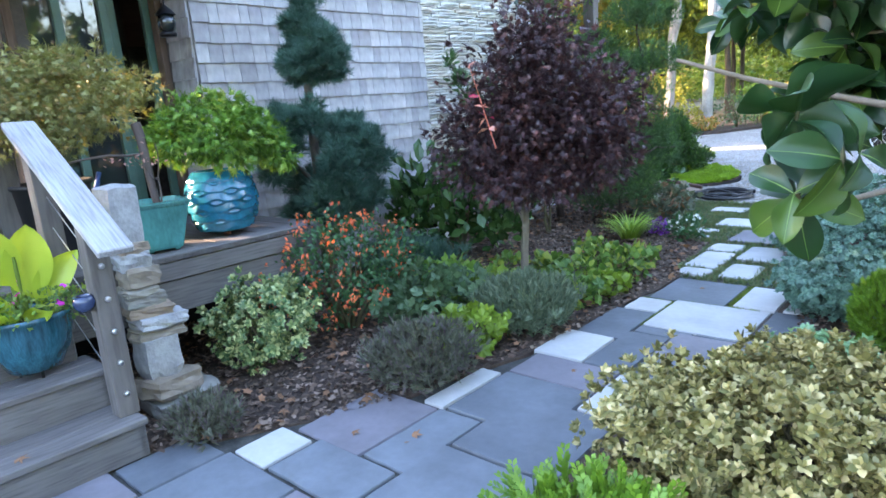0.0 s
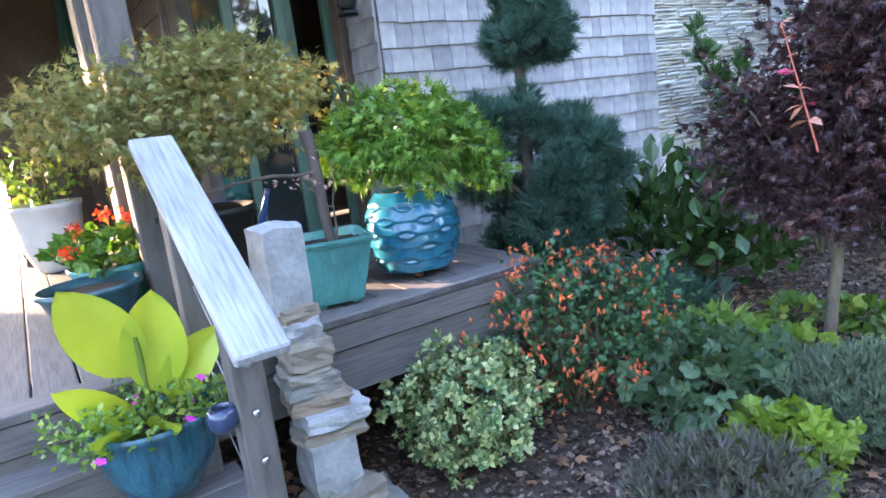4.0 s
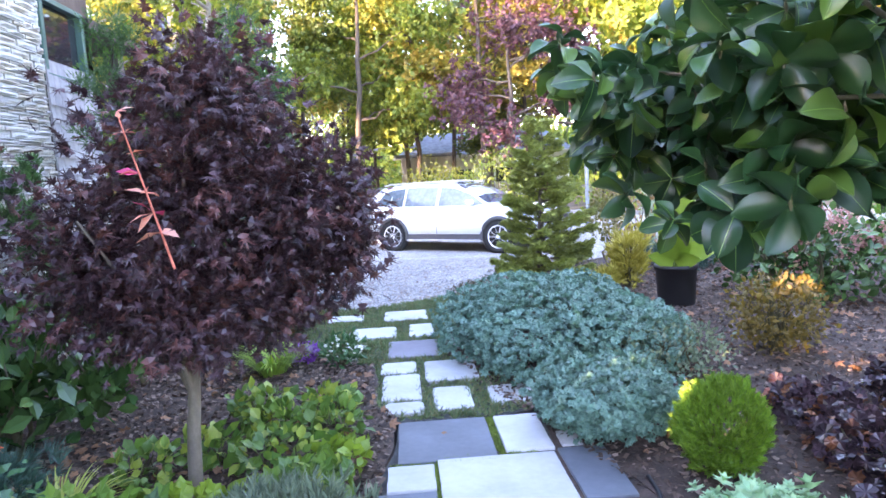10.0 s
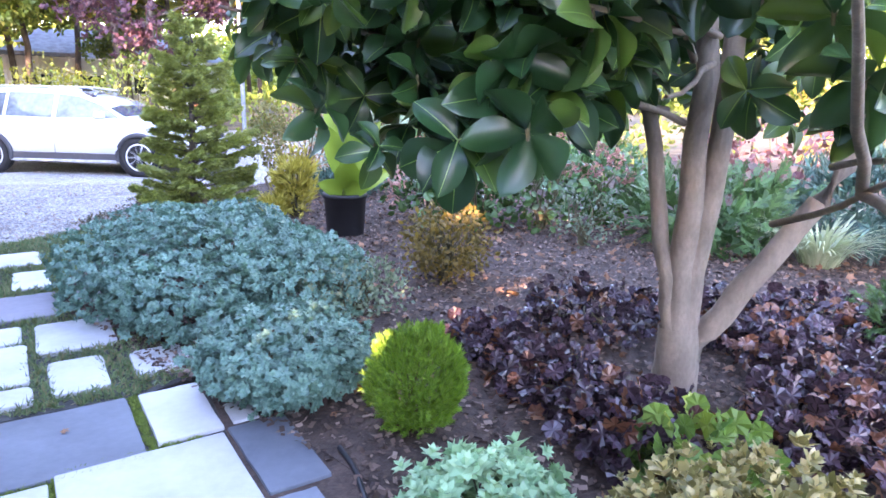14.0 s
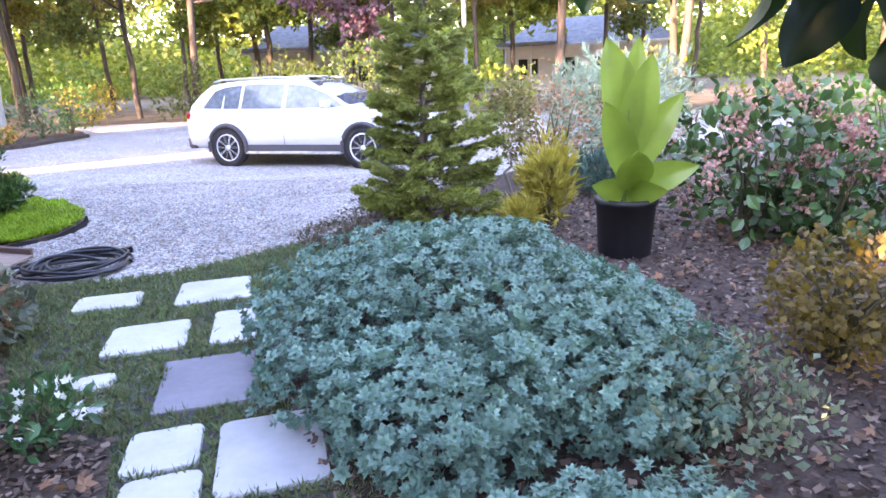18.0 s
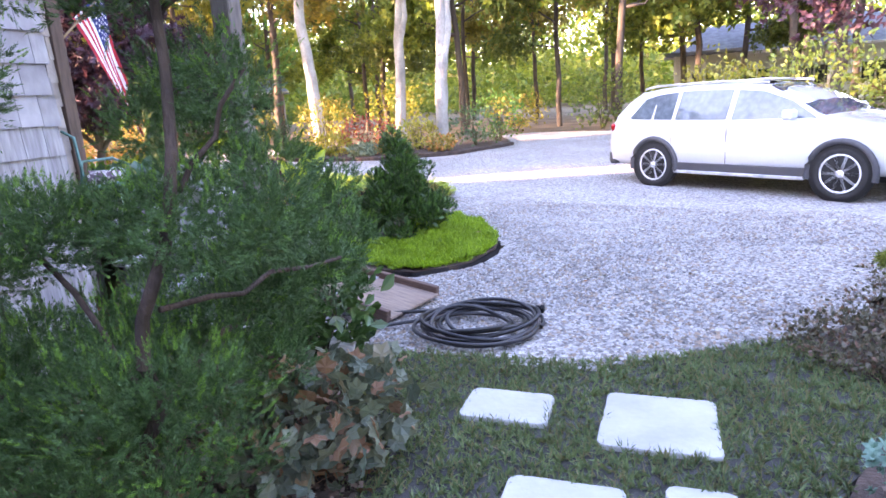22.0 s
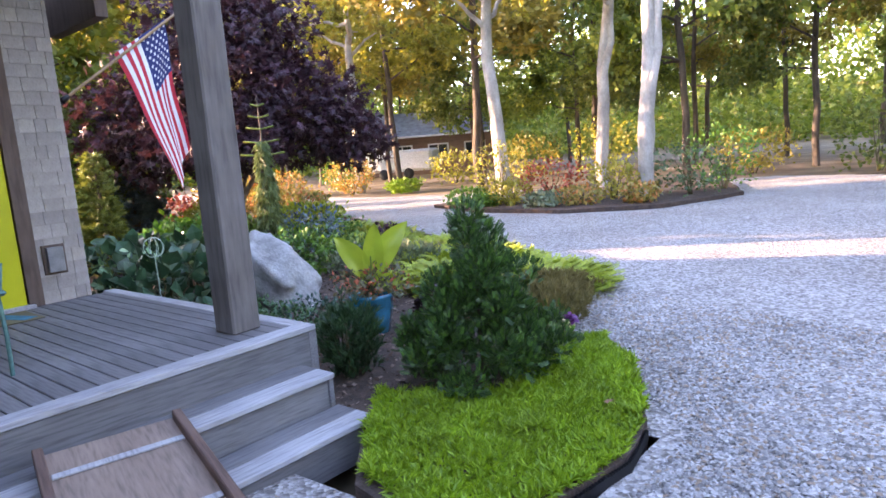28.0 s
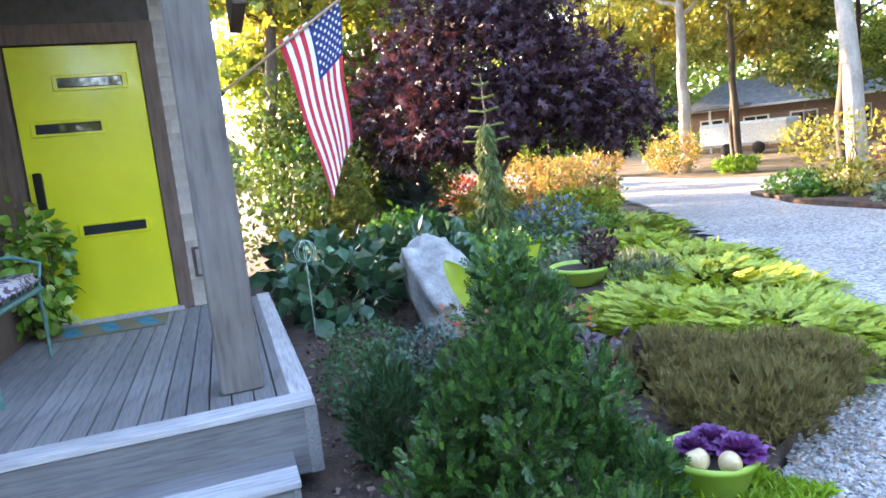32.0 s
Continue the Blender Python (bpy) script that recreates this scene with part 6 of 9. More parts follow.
foliage("crown", MAPLE, [(0, 0.0, 0.33, 0.28, 0.32, 0.19), (0.1, 0.22, 0.22, 0.18, 0.2, 0.15), (0.0, -0.25, 0.26, 0.17, 0.17, 0.14), (0.18, 0.0, 0.24, 0.15, 0.25, 0.17), (0.2, 0.33, 0.1, 0.09, 0.1, 0.09)], 3100, 0.062, leafy("spring green maple leaf", (0.04, 0.11, 0.010), (0.105, 0.21, 0.024), 0.45, 0.22, third=(0.17, 0.27, 0.04)), gm, (0.7, 0.3, -0.25), 0.6, 0.2, lumps=3)

# lace-leaf maple in a black pot
pot("black_pot", -0.95, 0.42, 0.734, [(0.16, 0.0), (0.165, 0.02), (0.205, 0.40), (0.22, 0.405), (0.22, 0.43)], M_POTBLACK, "large round black pot on the deck")
lm = empty("laceleaf_maple", -0.90, 0.38, 1.10, 0, "bronze-green laceleaf maple spreading over the handrail", "tree")
twigs("trunk", [((0, 0, -0.02), (0.02, 0.0, 0.3)), ((0.02, 0, 0.25), (0.2, -0.35, 0.55)), ((0.02, 0, 0.25), (0.1, 0.4, 0.6)), ((0.02, 0, 0.3), (-0.2, 0.0, 0.6))], (0.022, 0.012, 0.012, 0.01), (0.015, 0.004, 0.004, 0.003), M_BARK, lm)
foliage("crown", LACE, [(0.05, 0.0, 0.52, 0.4, 0.48, 0.2), (0.15, -0.35, 0.5, 0.32, 0.3, 0.16), (0.08, 0.4, 0.56, 0.3, 0.28, 0.15), (0.2, 0.0, 0.4, 0.3, 0.45, 0.16), (0.1, 0.1, 0.7, 0.25, 0.3, 0.1)], 5600, 0.06, L_LACE, lm, (0.7, 0.4, -0.15), 0.85, 0.3, lumps=3)

can = empty("watering_can", -1.42, 0.62, 0.734, 20, "deep blue plastic watering can on the deck", "watering can")
M_CANBLUE = plain("deep blue plastic", (0.015, 0.07, 0.24), 0.35, scale=6, amount=0.15, bumps=0.03)
part("can_body", lathe([(0, 0), (0.13, 0), (0.14, 0.01), (0.135, 0.3), (0.12, 0.36), (0.07, 0.40), (0.06, 0.39), (0, 0.36)], 32), M_CANBLUE, can)
part("handle", mesh_of("handle", *tube([(0, -0.06, 0.39), (0, -0.15, 0.5), (0, -0.2, 0.4), (0, -0.14, 0.15)], 0.013, 8), True), M_CANBLUE, can)
part("spout", mesh_of("spout", *tube([(0, 0.12, 0.08), (0, 0.24, 0.28), (0, 0.3, 0.42)], (0.025, 0.02, 0.016), 10), True), M_CANBLUE, can)

# streaked pot with canna on the stairs
cp = pot("streaked_pot", -0.05, -0.06, 0.395, [(0.085, 0.0), (0.11, 0.014), (0.16, 0.11), (0.178, 0.19), (0.176, 0.235), (0.185, 0.245), (0.185, 0.265)], G_NAVY, "round blue pot with streaked ribs on the step")
for k in range(3):
    at_box("stand_leg", (0.012, 0.012, 0.032), (0.07 * math.cos(k * 2.1), 0.07 * math.sin(k * 2.1), -0.03), M_BLACK, cp, 0, 0.002)


def canna(name, x, y, z, leaves, material, label, facing=(1, 0, 0.3), stems=3, tall=0.3):
    t = empty(name, x, y, z, 0, label, "plant")
    v, f = joined([tube(bend((0.01 * math.cos(k * 2), 0.01 * math.sin(k * 2), -0.03), (0.03 * math.cos(k * 2), 0.03 * math.sin(k * 2), tall), 0, 4), (0.012, 0.011, 0.01, 0.007), 7) for k in range(stems)])
    part("stems", mesh_of("stems", v, f, True), L_CANNA2, t)
    for px, py, pz, dx, dy, dz, ln, w in leaves:
        n, m = 10, 5
        d = Vector((dx, dy, dz)).normalized()
        side = d.cross(Vector(facing)).normalized()
        nor = side.cross(d)
        vs = []
        for i in range(n):
            s = i / (n - 1)
            ww = w * max(0.02, math.sin(math.pi * min(1, s ** 0.75)) ** 0.8)
            c = Vector((px, py, pz)) + d * ln * s - Vector((0, 0, 1)) * ln * 0.28 * s * s
            for j in range(m):
                u = j / (m - 1) * 2 - 1
                vs.append(c + side * ww * u + nor * (abs(u) * ww * 0.35 + 0.006 * math.sin(9 * s + j)))
        fs = [[i * m + j, i * m + j + 1, (i + 1) * m + j + 1, (i + 1) * m + j] for i in range(n - 1) for j in range(m - 1)]
        part("leaf", mesh_of("leaf", np.array(vs), fs, True), material, t)
    return t


canna("canna", -0.05, -0.06, 0.62, [(0, -0.02, 0.17, 0.0, -0.32, 0.95, 0.46, 0.10), (0.02, 0.04, 0.10, 0.05, 0.06, 1.0, 0.46, 0.095), (0.03, 0.06, 0.06, 0.15, 0.45, 0.85, 0.38, 0.07), (0, -0.05, 0.0, 0.1, -0.5, 0.8, 0.36, 0.06), (0.03, -0.06, -0.02, 0.5, -0.4, 0.55, 0.26, 0.055), (0.05, 0, 0.0, 0.7, 0.15, 0.5, 0.25, 0.045)], L_CANNA, "yellow-green canna with broad upright leaves", (1, -0.3, 0.35))
tr = plant("trailing_bacopa", -0.05, -0.06, 0.645, "fine trailing green foliage with purple flowers in the pot", "plant")
foliage("crown", SMALL, [(0, 0, 0.03, 0.2, 0.22, 0.09), (0.08, 0.15, 0.04, 0.1, 0.12, 0.08), (0.05, -0.18, 0.03, 0.12, 0.14, 0.08)], 1300, 0.028, L_EPI, tr, (0.5, 0.5, 0.3), 0.8, 0.3)
p = rng.normal(0, 0.13, (9, 3)) * np.array([1, 1, 0.3]) + np.array([0.08, 0.05, 0.1])
v, f = scatter(leaf_palm(5, 0.6), p, rng.normal(0, 1, p.shape) + np.array([0.6, 0, 0.6]), 0.035)
part("flowers", mesh_of("flowers", v, f), L_MAGENTA, tr, "small magenta flowers")

pot("wide_teal_pot", -0.88, -0.10, 0.734, [(0.10, 0), (0.12, 0.01), (0.17, 0.15), (0.185, 0.19), (0.2, 0.2), (0.2, 0.22)], G_DKTEAL, "wide dark teal glazed pot on the deck")
pot("small_teal_bowl", -0.60, -0.10, 0.734, [(0.06, 0), (0.08, 0.008), (0.115, 0.06), (0.125, 0.085), (0.13, 0.095)], G_TEAL, "small ribbed teal bowl on the deck", 0.8)
pot("geranium_pot", -1.22, 0.04, 0.734, [(0.11, 0), (0.13, 0.02), (0.19, 0.2), (0.2, 0.22), (0.2, 0.24)], G_TEAL, "teal pot with red geraniums")
ge = plant("geranium", -1.20, 0.02, 0.95, "red geranium with round green leaves", "plant")
foliage("leaves", LOBED, [(0, 0, 0.08, 0.2, 0.2, 0.1)], 130, 0.07, L_GREEN, ge, (0.5, 0.4, 0.4))
for k, (dx, dy, dz) in enumerate(((0.05, -0.1, 0.2), (0.1, 0.1, 0.22), (0.15, -0.16, 0.12), (-0.05, 0.02, 0.24))):
    p = rng.normal(0, 0.018, (40, 3)) + np.array([dx, dy, dz])
    v, f = scatter(SMALL, p, rng.normal(0, 1, p.shape), 0.025)
    part("flower_head", mesh_of("flower_head", v, f), L_SCARLET, ge, "scarlet flower head")
pot("white_urn", -2.92, -0.14, 0.734, [(0.11, 0), (0.13, 0.02), (0.18, 0.16), (0.205, 0.32), (0.215, 0.41), (0.225, 0.42), (0.225, 0.45)], G_WHITE, "large off-white stoneware urn on the deck")
shrub("urn_shrub", -2.92, -0.14, 0.22, 0.22, 0.45, SMALL, 420, 0.06, L_EPI, "sparse yellow-green shrub in the urn", z=1.12, shell=0.9)
tq = empty("trough", -2.05, 0.1, 0.73, 20, "dark brown wooden trough with a handle on the deck", "trough")
at_box("body", (0.42, 0.2, 0.14), (0, 0, 0.05), M_TRIM, tq, 0, 0.01)
for sx in (-0.17, 0.17):
    at_box("foot", (0.04, 0.16, 0.05), (sx, 0, 0), M_TRIM, tq)
v, f = tube([(-0.19, 0, 0.17), (-0.19, 0, 0.25), (-0.16, 0, 0.28), (0.16, 0, 0.28), (0.19, 0, 0.25), (0.19, 0, 0.17)], 0.012, 8)
part("handle", mesh_of("handle", v, f, True), M_TRIM, tq)

# stacked stones with an upright on top
cairn = empty("stone_cairn", -0.01, 0.47, 0.0, 0, "stack of flat field stones topped by an upright block", "cairn")


def rock(sx, sy, sz, seed, rough=0.12, sub=3, ball=0.35):
    bm = bmesh.new()
    bmesh.ops.create_cube(bm, size=1)
    bmesh.ops.subdivide_edges(bm, edges=bm.edges[:], cuts=sub, use_grid_fill=True)
    for v in bm.verts:
        p = v.co.copy()
        r = p.lerp(p.normalized() * 0.55, ball)
        k = noise.noise(p * 2.3 + Vector((seed * 3.1, 0, 0))) * rough * 1.6 + noise.noise(p * 6 + Vector((0, seed, 0))) * rough * 0.6
        r += p.normalized() * k
        v.co = Vector((r.x * sx, r.y * sy, r.z * sz + sz / 2))
    return bm


z = -0.008
for k, (w, d, h, mt, dx, dy) in enumerate(((0.42, 0.30, 0.07, M_SLATE, 0.03, 0.06), (0.34, 0.24, 0.09, M_SLATE, 0.02, 0.02), (0.22, 0.17, 0.19, M_GREYROCK, 0.0, 0.0), (0.30, 0.2, 0.055, M_SLATE, 0.0, 0.03), (0.29, 0.2, 0.06, M_GREYROCK, 0.02, 0.04), (0.27, 0.19, 0.05, M_SLATE, 0.0, 0.01), (0.24, 0.18, 0.055, M_SLATE, -0.01, 0.0), (0.20, 0.16, 0.04, M_SLATE, 0.0, -0.01), (0.20, 0.17, 0.085, M_SLATE, 0.01, 0.0), (0.18, 0.15, 0.075, M_GREYROCK, 0.0, -0.01), (0.17, 0.14, 0.045, M_SLATE, 0.01, -0.01))):
    st = part("stone", rock(d, w * 0.85, h * 1.25, k + 1, 0.09, 3), mt, cairn)
    st.matrix_local = pose(dx - 0.09 * z, dy - 0.02 * z, z, rng.uniform(-3, 3), rng.uniform(-3, 3), rng.uniform(-12, 12))
    z += h * 1.07
st = part("upright_stone", rock(0.145, 0.155, 0.30, 31, 0.045, 5, 0.12), M_GREYROCK, cairn, "upright grey granite block")
st.matrix_local = pose(-0.10, -0.035, z - 0.01, 0, 2, 8)

# ---- drive: car, hose, ramp ----
M_CARWHITE = plain("white car paint", (0.62, 0.635, 0.65), 0.18, scale=2, amount=0.02, bumps=0.0, coat=1.0)
M_CLAD = plain("grey plastic cladding", (0.055, 0.055, 0.06), 0.55, scale=20, amount=0.1, bumps=0.05)
M_TYRE = plain("tyre rubber", (0.018, 0.018, 0.018), 0.8, scale=30, amount=0.2, bumps=0.2)
M_ALLOY = plain("silver alloy", (0.72, 0.72, 0.73), 0.35, 0.35, scale=6, amount=0.05, bumps=0.0)
M_SILVER = plain("silver trim", (0.55, 0.55, 0.56), 0.35, 0.6, bumps=0.0)
M_LAMPRED = plain("red tail lamp", (0.35, 0.01, 0.01), 0.2, bumps=0.0, coat=0.6)
M_LAMPCLEAR = plain("clear headlamp", (0.45, 0.47, 0.5), 0.12, bumps=0.0, coat=1.0)
car = empty("parked_car", 2.79, 14.49, -0.19, math.degrees(math.atan2(-1.5, 2.12)), "white estate car with grey wheel-arch cladding parked on gravel", "car")
top_x = [2.30, 2.22, 2.05, 1.6, 1.15, 0.95, 0.55, 0.20, -0.2, -0.8, -1.4, -1.75, -1.95, -2.12, -2.2, -2.26]
top_z = [0.55, 0.68, 0.78, 0.90, 0.98, 1.03, 1.27, 1.40, 1.455, 1.47, 1.45, 1.41, 1.27, 1.06, 0.9, 0.55]
wid = [0.62, 0.74, 0.82, 0.88, 0.89, 0.895, 0.90, 0.90, 0.90, 0.90, 0.895, 0.88, 0.87, 0.85, 0.83, 0.76]


def car_section(i):
    w, t, x = wid[i], top_z[i], top_x[i]
    low = 0.30 if 0 < i < len(top_x) - 1 else 0.34
    sh = min(0.95, t - 0.03)
    pts = [(0.0, low), (w * 0.86, low), (w * 0.985, low + 0.08), (w, min(0.62, sh - 0.02)), (w * 0.985, min(0.80, sh - 0.01)), (w * 0.95, sh)]
    if t > 1.0:
        k = (t - 0.95) / 0.5
        pts += [(w * 0.95 - 0.22 * k, t - 0.055), (w * 0.95 - 0.30 * k, t - 0.012), (0.3, t + 0.006), (0.0, t + 0.01)]
    else:
        pts += [(w * 0.92, t - 0.006), (w * 0.80, t + 0.004), (0.3, t + 0.015), (0.0, t + 0.018)]
    return [(x, y, z) for y, z in pts]


secs = [car_section(i) for i in range(len(top_x))]
m = len(secs[0])
vv = [(x, -y, z) for s in secs for x, y, z in s] + [(x, y, z) for s in secs for x, y, z in s]
off = len(secs) * m
f = [[i * m + j, i * m + j + 1, (i + 1) * m + j + 1, (i + 1) * m + j] for i in range(len(secs) - 1) for j in range(m - 1)]
f += [[off + q for q in reversed(t)] for t in f]
body_me = mesh_of("body", np.array(vv), f, True)
bm = bmesh.new()
bm.from_mesh(body_me)
bmesh.ops.remove_doubles(bm, verts=bm.verts, dist=0.002)
bmesh.ops.holes_fill(bm, edges=[e for e in bm.edges if e.is_boundary])
bmesh.ops.recalc_face_normals(bm, faces=bm.faces)
body = part("body", bm, M_CARWHITE, car, smooth=True)


def side_y(x, z):
    w = float(np.interp(-x, [-q for q in top_x], wid)) * 0.95
    t = float(np.interp(-x, [-q for q in top_x], top_z))
    k = max(0.0, (t - 0.95) / 0.5)
    return w - 0.22 * k * min(1, max(0, (z - 0.95) / max(0.05, t - 0.055 - 0.95)))


def side_panel(name, outline, material, parent, out=0.006, side=-1, label=""):
    bm = bmesh.new()
    a = [bm.verts.new((x, side * (side_y(x, z) + out), z)) for x, z in outline]
    b = [bm.verts.new((x, side * (side_y(x, z) - 0.02), z)) for x, z in outline]
    bm.faces.new(a)
    for k in range(len(a)):
        bm.faces.new((a[k], b[k], b[(k + 1) % len(a)], a[(k + 1) % len(a)]))
    bmesh.ops.recalc_face_normals(bm, faces=bm.faces)
    return part(name, bm, material, parent, label)


M_CARGLASS = plain("tinted car glass", (0.10, 0.13, 0.16), 0.04, bumps=0.0, coat=1.0)
for side in (-1, 1):
    for outline in ([(0.98, 0.985), (0.62, 1.20), (0.22, 1.335), (-0.12, 1.365), (-0.12, 0.975)], [(-0.2, 0.975), (-0.2, 1.37), (-0.72, 1.385), (-1.0, 1.38), (-1.0, 0.985)], [(-1.06, 0.985), (-1.06, 1.375), (-1.4, 1.345), (-1.62, 1.29), (-1.82, 1.03), (-1.80, 1.0)]):
        side_panel("side_window", outline, M_CARGLASS, car, 0.006, side)
    for hx in (0.0, -0.98):
        at_box("door_handle", (0.17, 0.03, 0.03), (hx, side * 0.90, 0.80), M_CARWHITE, car, 0, 0.008)
    at_box("door_seam", (0.008, 0.006, 0.6), (-0.16, side * 0.893, 0.34), M_CLAD, car, 0, 0)
    at_box("door_seam", (0.008, 0.006, 0.55), (-1.02, side * 0.893, 0.38), M_CLAD, car, 0, 0)
    at_box("sill_cladding", (1.95, 0.05, 0.11), (-0.03, side * 0.885, 0.27), M_CLAD, car, 0, 0.01)
    at_box("sill_trim", (1.85, 0.05, 0.045), (-0.03, side * 0.895, 0.225), M_SILVER, car, 0, 0.01)
    mir = at_box("mirror", (0.13, 0.2, 0.13), (0.72, side * 0.98, 0.97), M_CARWHITE, car, 0, 0.03)
    part("roof_rail", mesh_of("roof_rail", *tube([(0.25, side * 0.60, 1.44), (-0.4, side * 0.62, 1.49), (-1.5, side * 0.6, 1.475), (-1.7, side * 0.58, 1.44)], 0.016, 8), True), M_SILVER, car)
    for hl, xx in (("headlight", 2.12), ("tail_light", -2.15)):
        at_box(hl, (0.16 if xx > 0 else 0.1, 0.36 if xx > 0 else 0.25, 0.12), (xx - (0.02 if xx > 0 else 0), side * 0.62 if xx > 0 else side * 0.72, 0.66 if xx > 0 else 0.82), M_LAMPCLEAR if xx > 0 else M_LAMPRED, car, -side * 20 if xx > 0 else 0, 0.03)
    for wx in (1.315, -1.315):
        arch = []
        for k in range(17):
            t = math.radians(-12 + 204 * k / 16)
            arch.append((wx + 0.385 * math.cos(t), side * 0.90, 0.33 + 0.385 * math.sin(t)))
        part("wheel_arch", mesh_of("wheel_arch", *tube(arch, 0.038, 8), True), M_CLAD, car)
        # flat black disc painted as the shaded hollow round the wheel
        disc = part("arch_void", lathe([(0, 0), (0.372, 0), (0.372, 0.05), (0, 0.05)], 36), M_DARK, car)
        disc.matrix_local = Matrix.Translation((wx, side * 0.86 if side > 0 else side * 0.86, 0.34)) @ Matrix.Rotation(radians(90 if side < 0 else -90), 4, "X")
        wheel = empty("wheel", 0, 0, 0)
        wheel.parent = car
        wheel.matrix_local = Matrix.Translation((wx, side * 0.80, 0.33)) @ Matrix.Rotation(radians(90 if side < 0 else -90), 4, "X")
        part("tyre", lathe([(0.23, -0.1), (0.30, -0.1), (0.325, -0.08), (0.33, 0.0), (0.325, 0.09), (0.30, 0.115), (0.235, 0.112), (0.225, 0.08), (0.22, -0.1)], 44), M_TYRE, wheel)
        part("rim", lathe([(0.0, 0.02), (0.20, 0.02), (0.215, 0.09), (0.232, 0.108), (0.236, 0.10), (0.225, 0.02), (0.0, 0.0)], 44), M_CLAD, wheel)
        bm = bmesh.new()
        for k in range(10):
            a0 = k * math.pi / 5
            g = bmesh.ops.create_cube(bm, size=1)["verts"]
            bmesh.ops.scale(bm, vec=(0.20, 0.034, 0.03), verts=g)
            bmesh.ops.translate(bm, vec=(0.125, 0, 0.095), verts=g)
            bmesh.ops.rotate(bm, cent=(0, 0, 0), matrix=Matrix.Rotation(a0, 3, "Z"), verts=g)
        part("spokes", bm, M_ALLOY, wheel)
        part("rim_edge", lathe([(0.205, 0.09), (0.215, 0.115), (0.236, 0.117), (0.236, 0.10)], 44), M_ALLOY, wheel)
        part("hub", lathe([(0.045, 0.08), (0.045, 0.115), (0, 0.12)], 20), M_ALLOY, wheel)
ws = bmesh.new()
ws.faces.new([ws.verts.new(q) for q in ((1.03, -0.70, 1.005), (1.06, 0, 1.02), (1.03, 0.70, 1.005), (0.24, 0.54, 1.40), (0.22, 0, 1.425), (0.24, -0.54, 1.40))])
part("windscreen", ws, M_CARGLASS, car)
rw = bmesh.new()
rw.faces.new([rw.verts.new(q) for q in ((-2.10, -0.62, 1.10), (-1.83, -0.55, 1.37), (-1.83, 0.55, 1.37), (-2.10, 0.62, 1.10))])
part("rear_window", rw, M_CARGLASS, car)
at_box("front_bumper", (0.2, 1.5, 0.2), (2.18, 0, 0.30), M_CLAD, car, 0, 0.04)
at_box("rear_bumper", (0.2, 1.66, 0.22), (-2.15, 0, 0.30), M_CLAD, car, 0, 0.04)
at_box("grille", (0.06, 0.9, 0.08), (2.27, 0, 0.62), M_BLACK, car, 0, 0.01)
at_box("sunroof", (0.55, 0.75, 0.02), (-0.15, 0, 1.455), M_CARGLASS, car, 0, 0.006)
at_box("underbody", (3.6, 1.4, 0.12), (0, 0, 0.22), M_DARK, car, 0, 0)

M_HOSE = plain("black rubber hose", (0.022, 0.022, 0.026), 0.45, scale=20, amount=0.4, bumps=0.1)
hose = empty("garden_hose", 0.42, 7.66, -0.02, 0, "coiled black garden hose lying on the gravel", "garden hose")
pts = []
for k in range(300):
    t = k / 299
    a = t * 2 * math.pi * 8.6
    r = 0.27 + 0.065 * math.sin(a * 0.31 + 1) + 0.03 * math.sin(a * 0.83)
    pts.append((r * 1.08 * math.cos(a) + 0.03 * math.sin(a * 0.21), r * math.sin(a) + 0.03 * math.cos(a * 0.17), 0.014 + 0.075 * t * (0.6 + 0.4 * math.sin(a * 1.7)) + 0.008))
v, f = tube(pts, 0.0115, 8)
part("coil", mesh_of("coil", v, f, True), M_HOSE, hose)
v, f = tube(bend((-0.15, 0.26, 0.07), (0.28, 0.24, 0.06), 0.01, 8), 0.0115, 8)
part("free_end", mesh_of("free_end", v, f, True), M_HOSE, hose)
noz = part("nozzle", lathe([(0, 0), (0.016, 0), (0.02, 0.01), (0.02, 0.03), (0.026, 0.035), (0.026, 0.05), (0.018, 0.055), (0, 0.055)], 18), M_BLACK, hose, "black screw coupling")
noz.matrix_local = pose(0.28, 0.24, 0.06, 0, 90, -8)
v, f = tube([(-0.28, 0.1, 0.02), (-0.42, 0.02, 0.016), (-0.6, -0.1, 0.016), (-0.78, -0.16, 0.016), (-0.95, -0.2, 0.016)], 0.0115, 8)
part("tail", mesh_of("tail", v, f, True), M_HOSE, hose)
v, f = tube([(-0.2, 0.24, 0.03), (-0.45, 0.2, 0.016), (-0.75, 0.1, 0.016), (-1.0, 0.05, 0.016)], 0.0115, 8)
part("tail", mesh_of("tail", v, f, True), M_HOSE, hose)

M_PLY = woody("worn plywood", (0.36, 0.26, 0.20), (1.2, 9, 9))
M_RAMPRAIL = woody("stained ramp rail", (0.17, 0.10, 0.075), (1, 12, 12))
rampt = empty("wooden_ramp", 0, 0, 0, 0, "worn plywood ramp with side rails laid from step to gravel", "ramp")
p1, p0 = Vector((-1.80, 8.37, 0.20)), Vector((-0.10, 7.965, -0.02))
ax = (p0 - p1).normalized()
sd = Vector((0, 0, 1)).cross(ax).normalized()
rm = Matrix((ax, sd, ax.cross(sd))).transposed().to_4x4()
rm.translation = p1
ln = (p0 - p1).length
rampt.matrix_world = rm
part("deck_sheet", box(ln, 0.54, 0.02, 0.004, (ln / 2, 0, 0)), M_PLY, rampt)
for s in (-1, 1):
    part("side_rail", box(ln * 0.985, 0.04, 0.075, 0.005, (ln / 2, s * 0.275, -0.01)), M_RAMPRAIL, rampt)
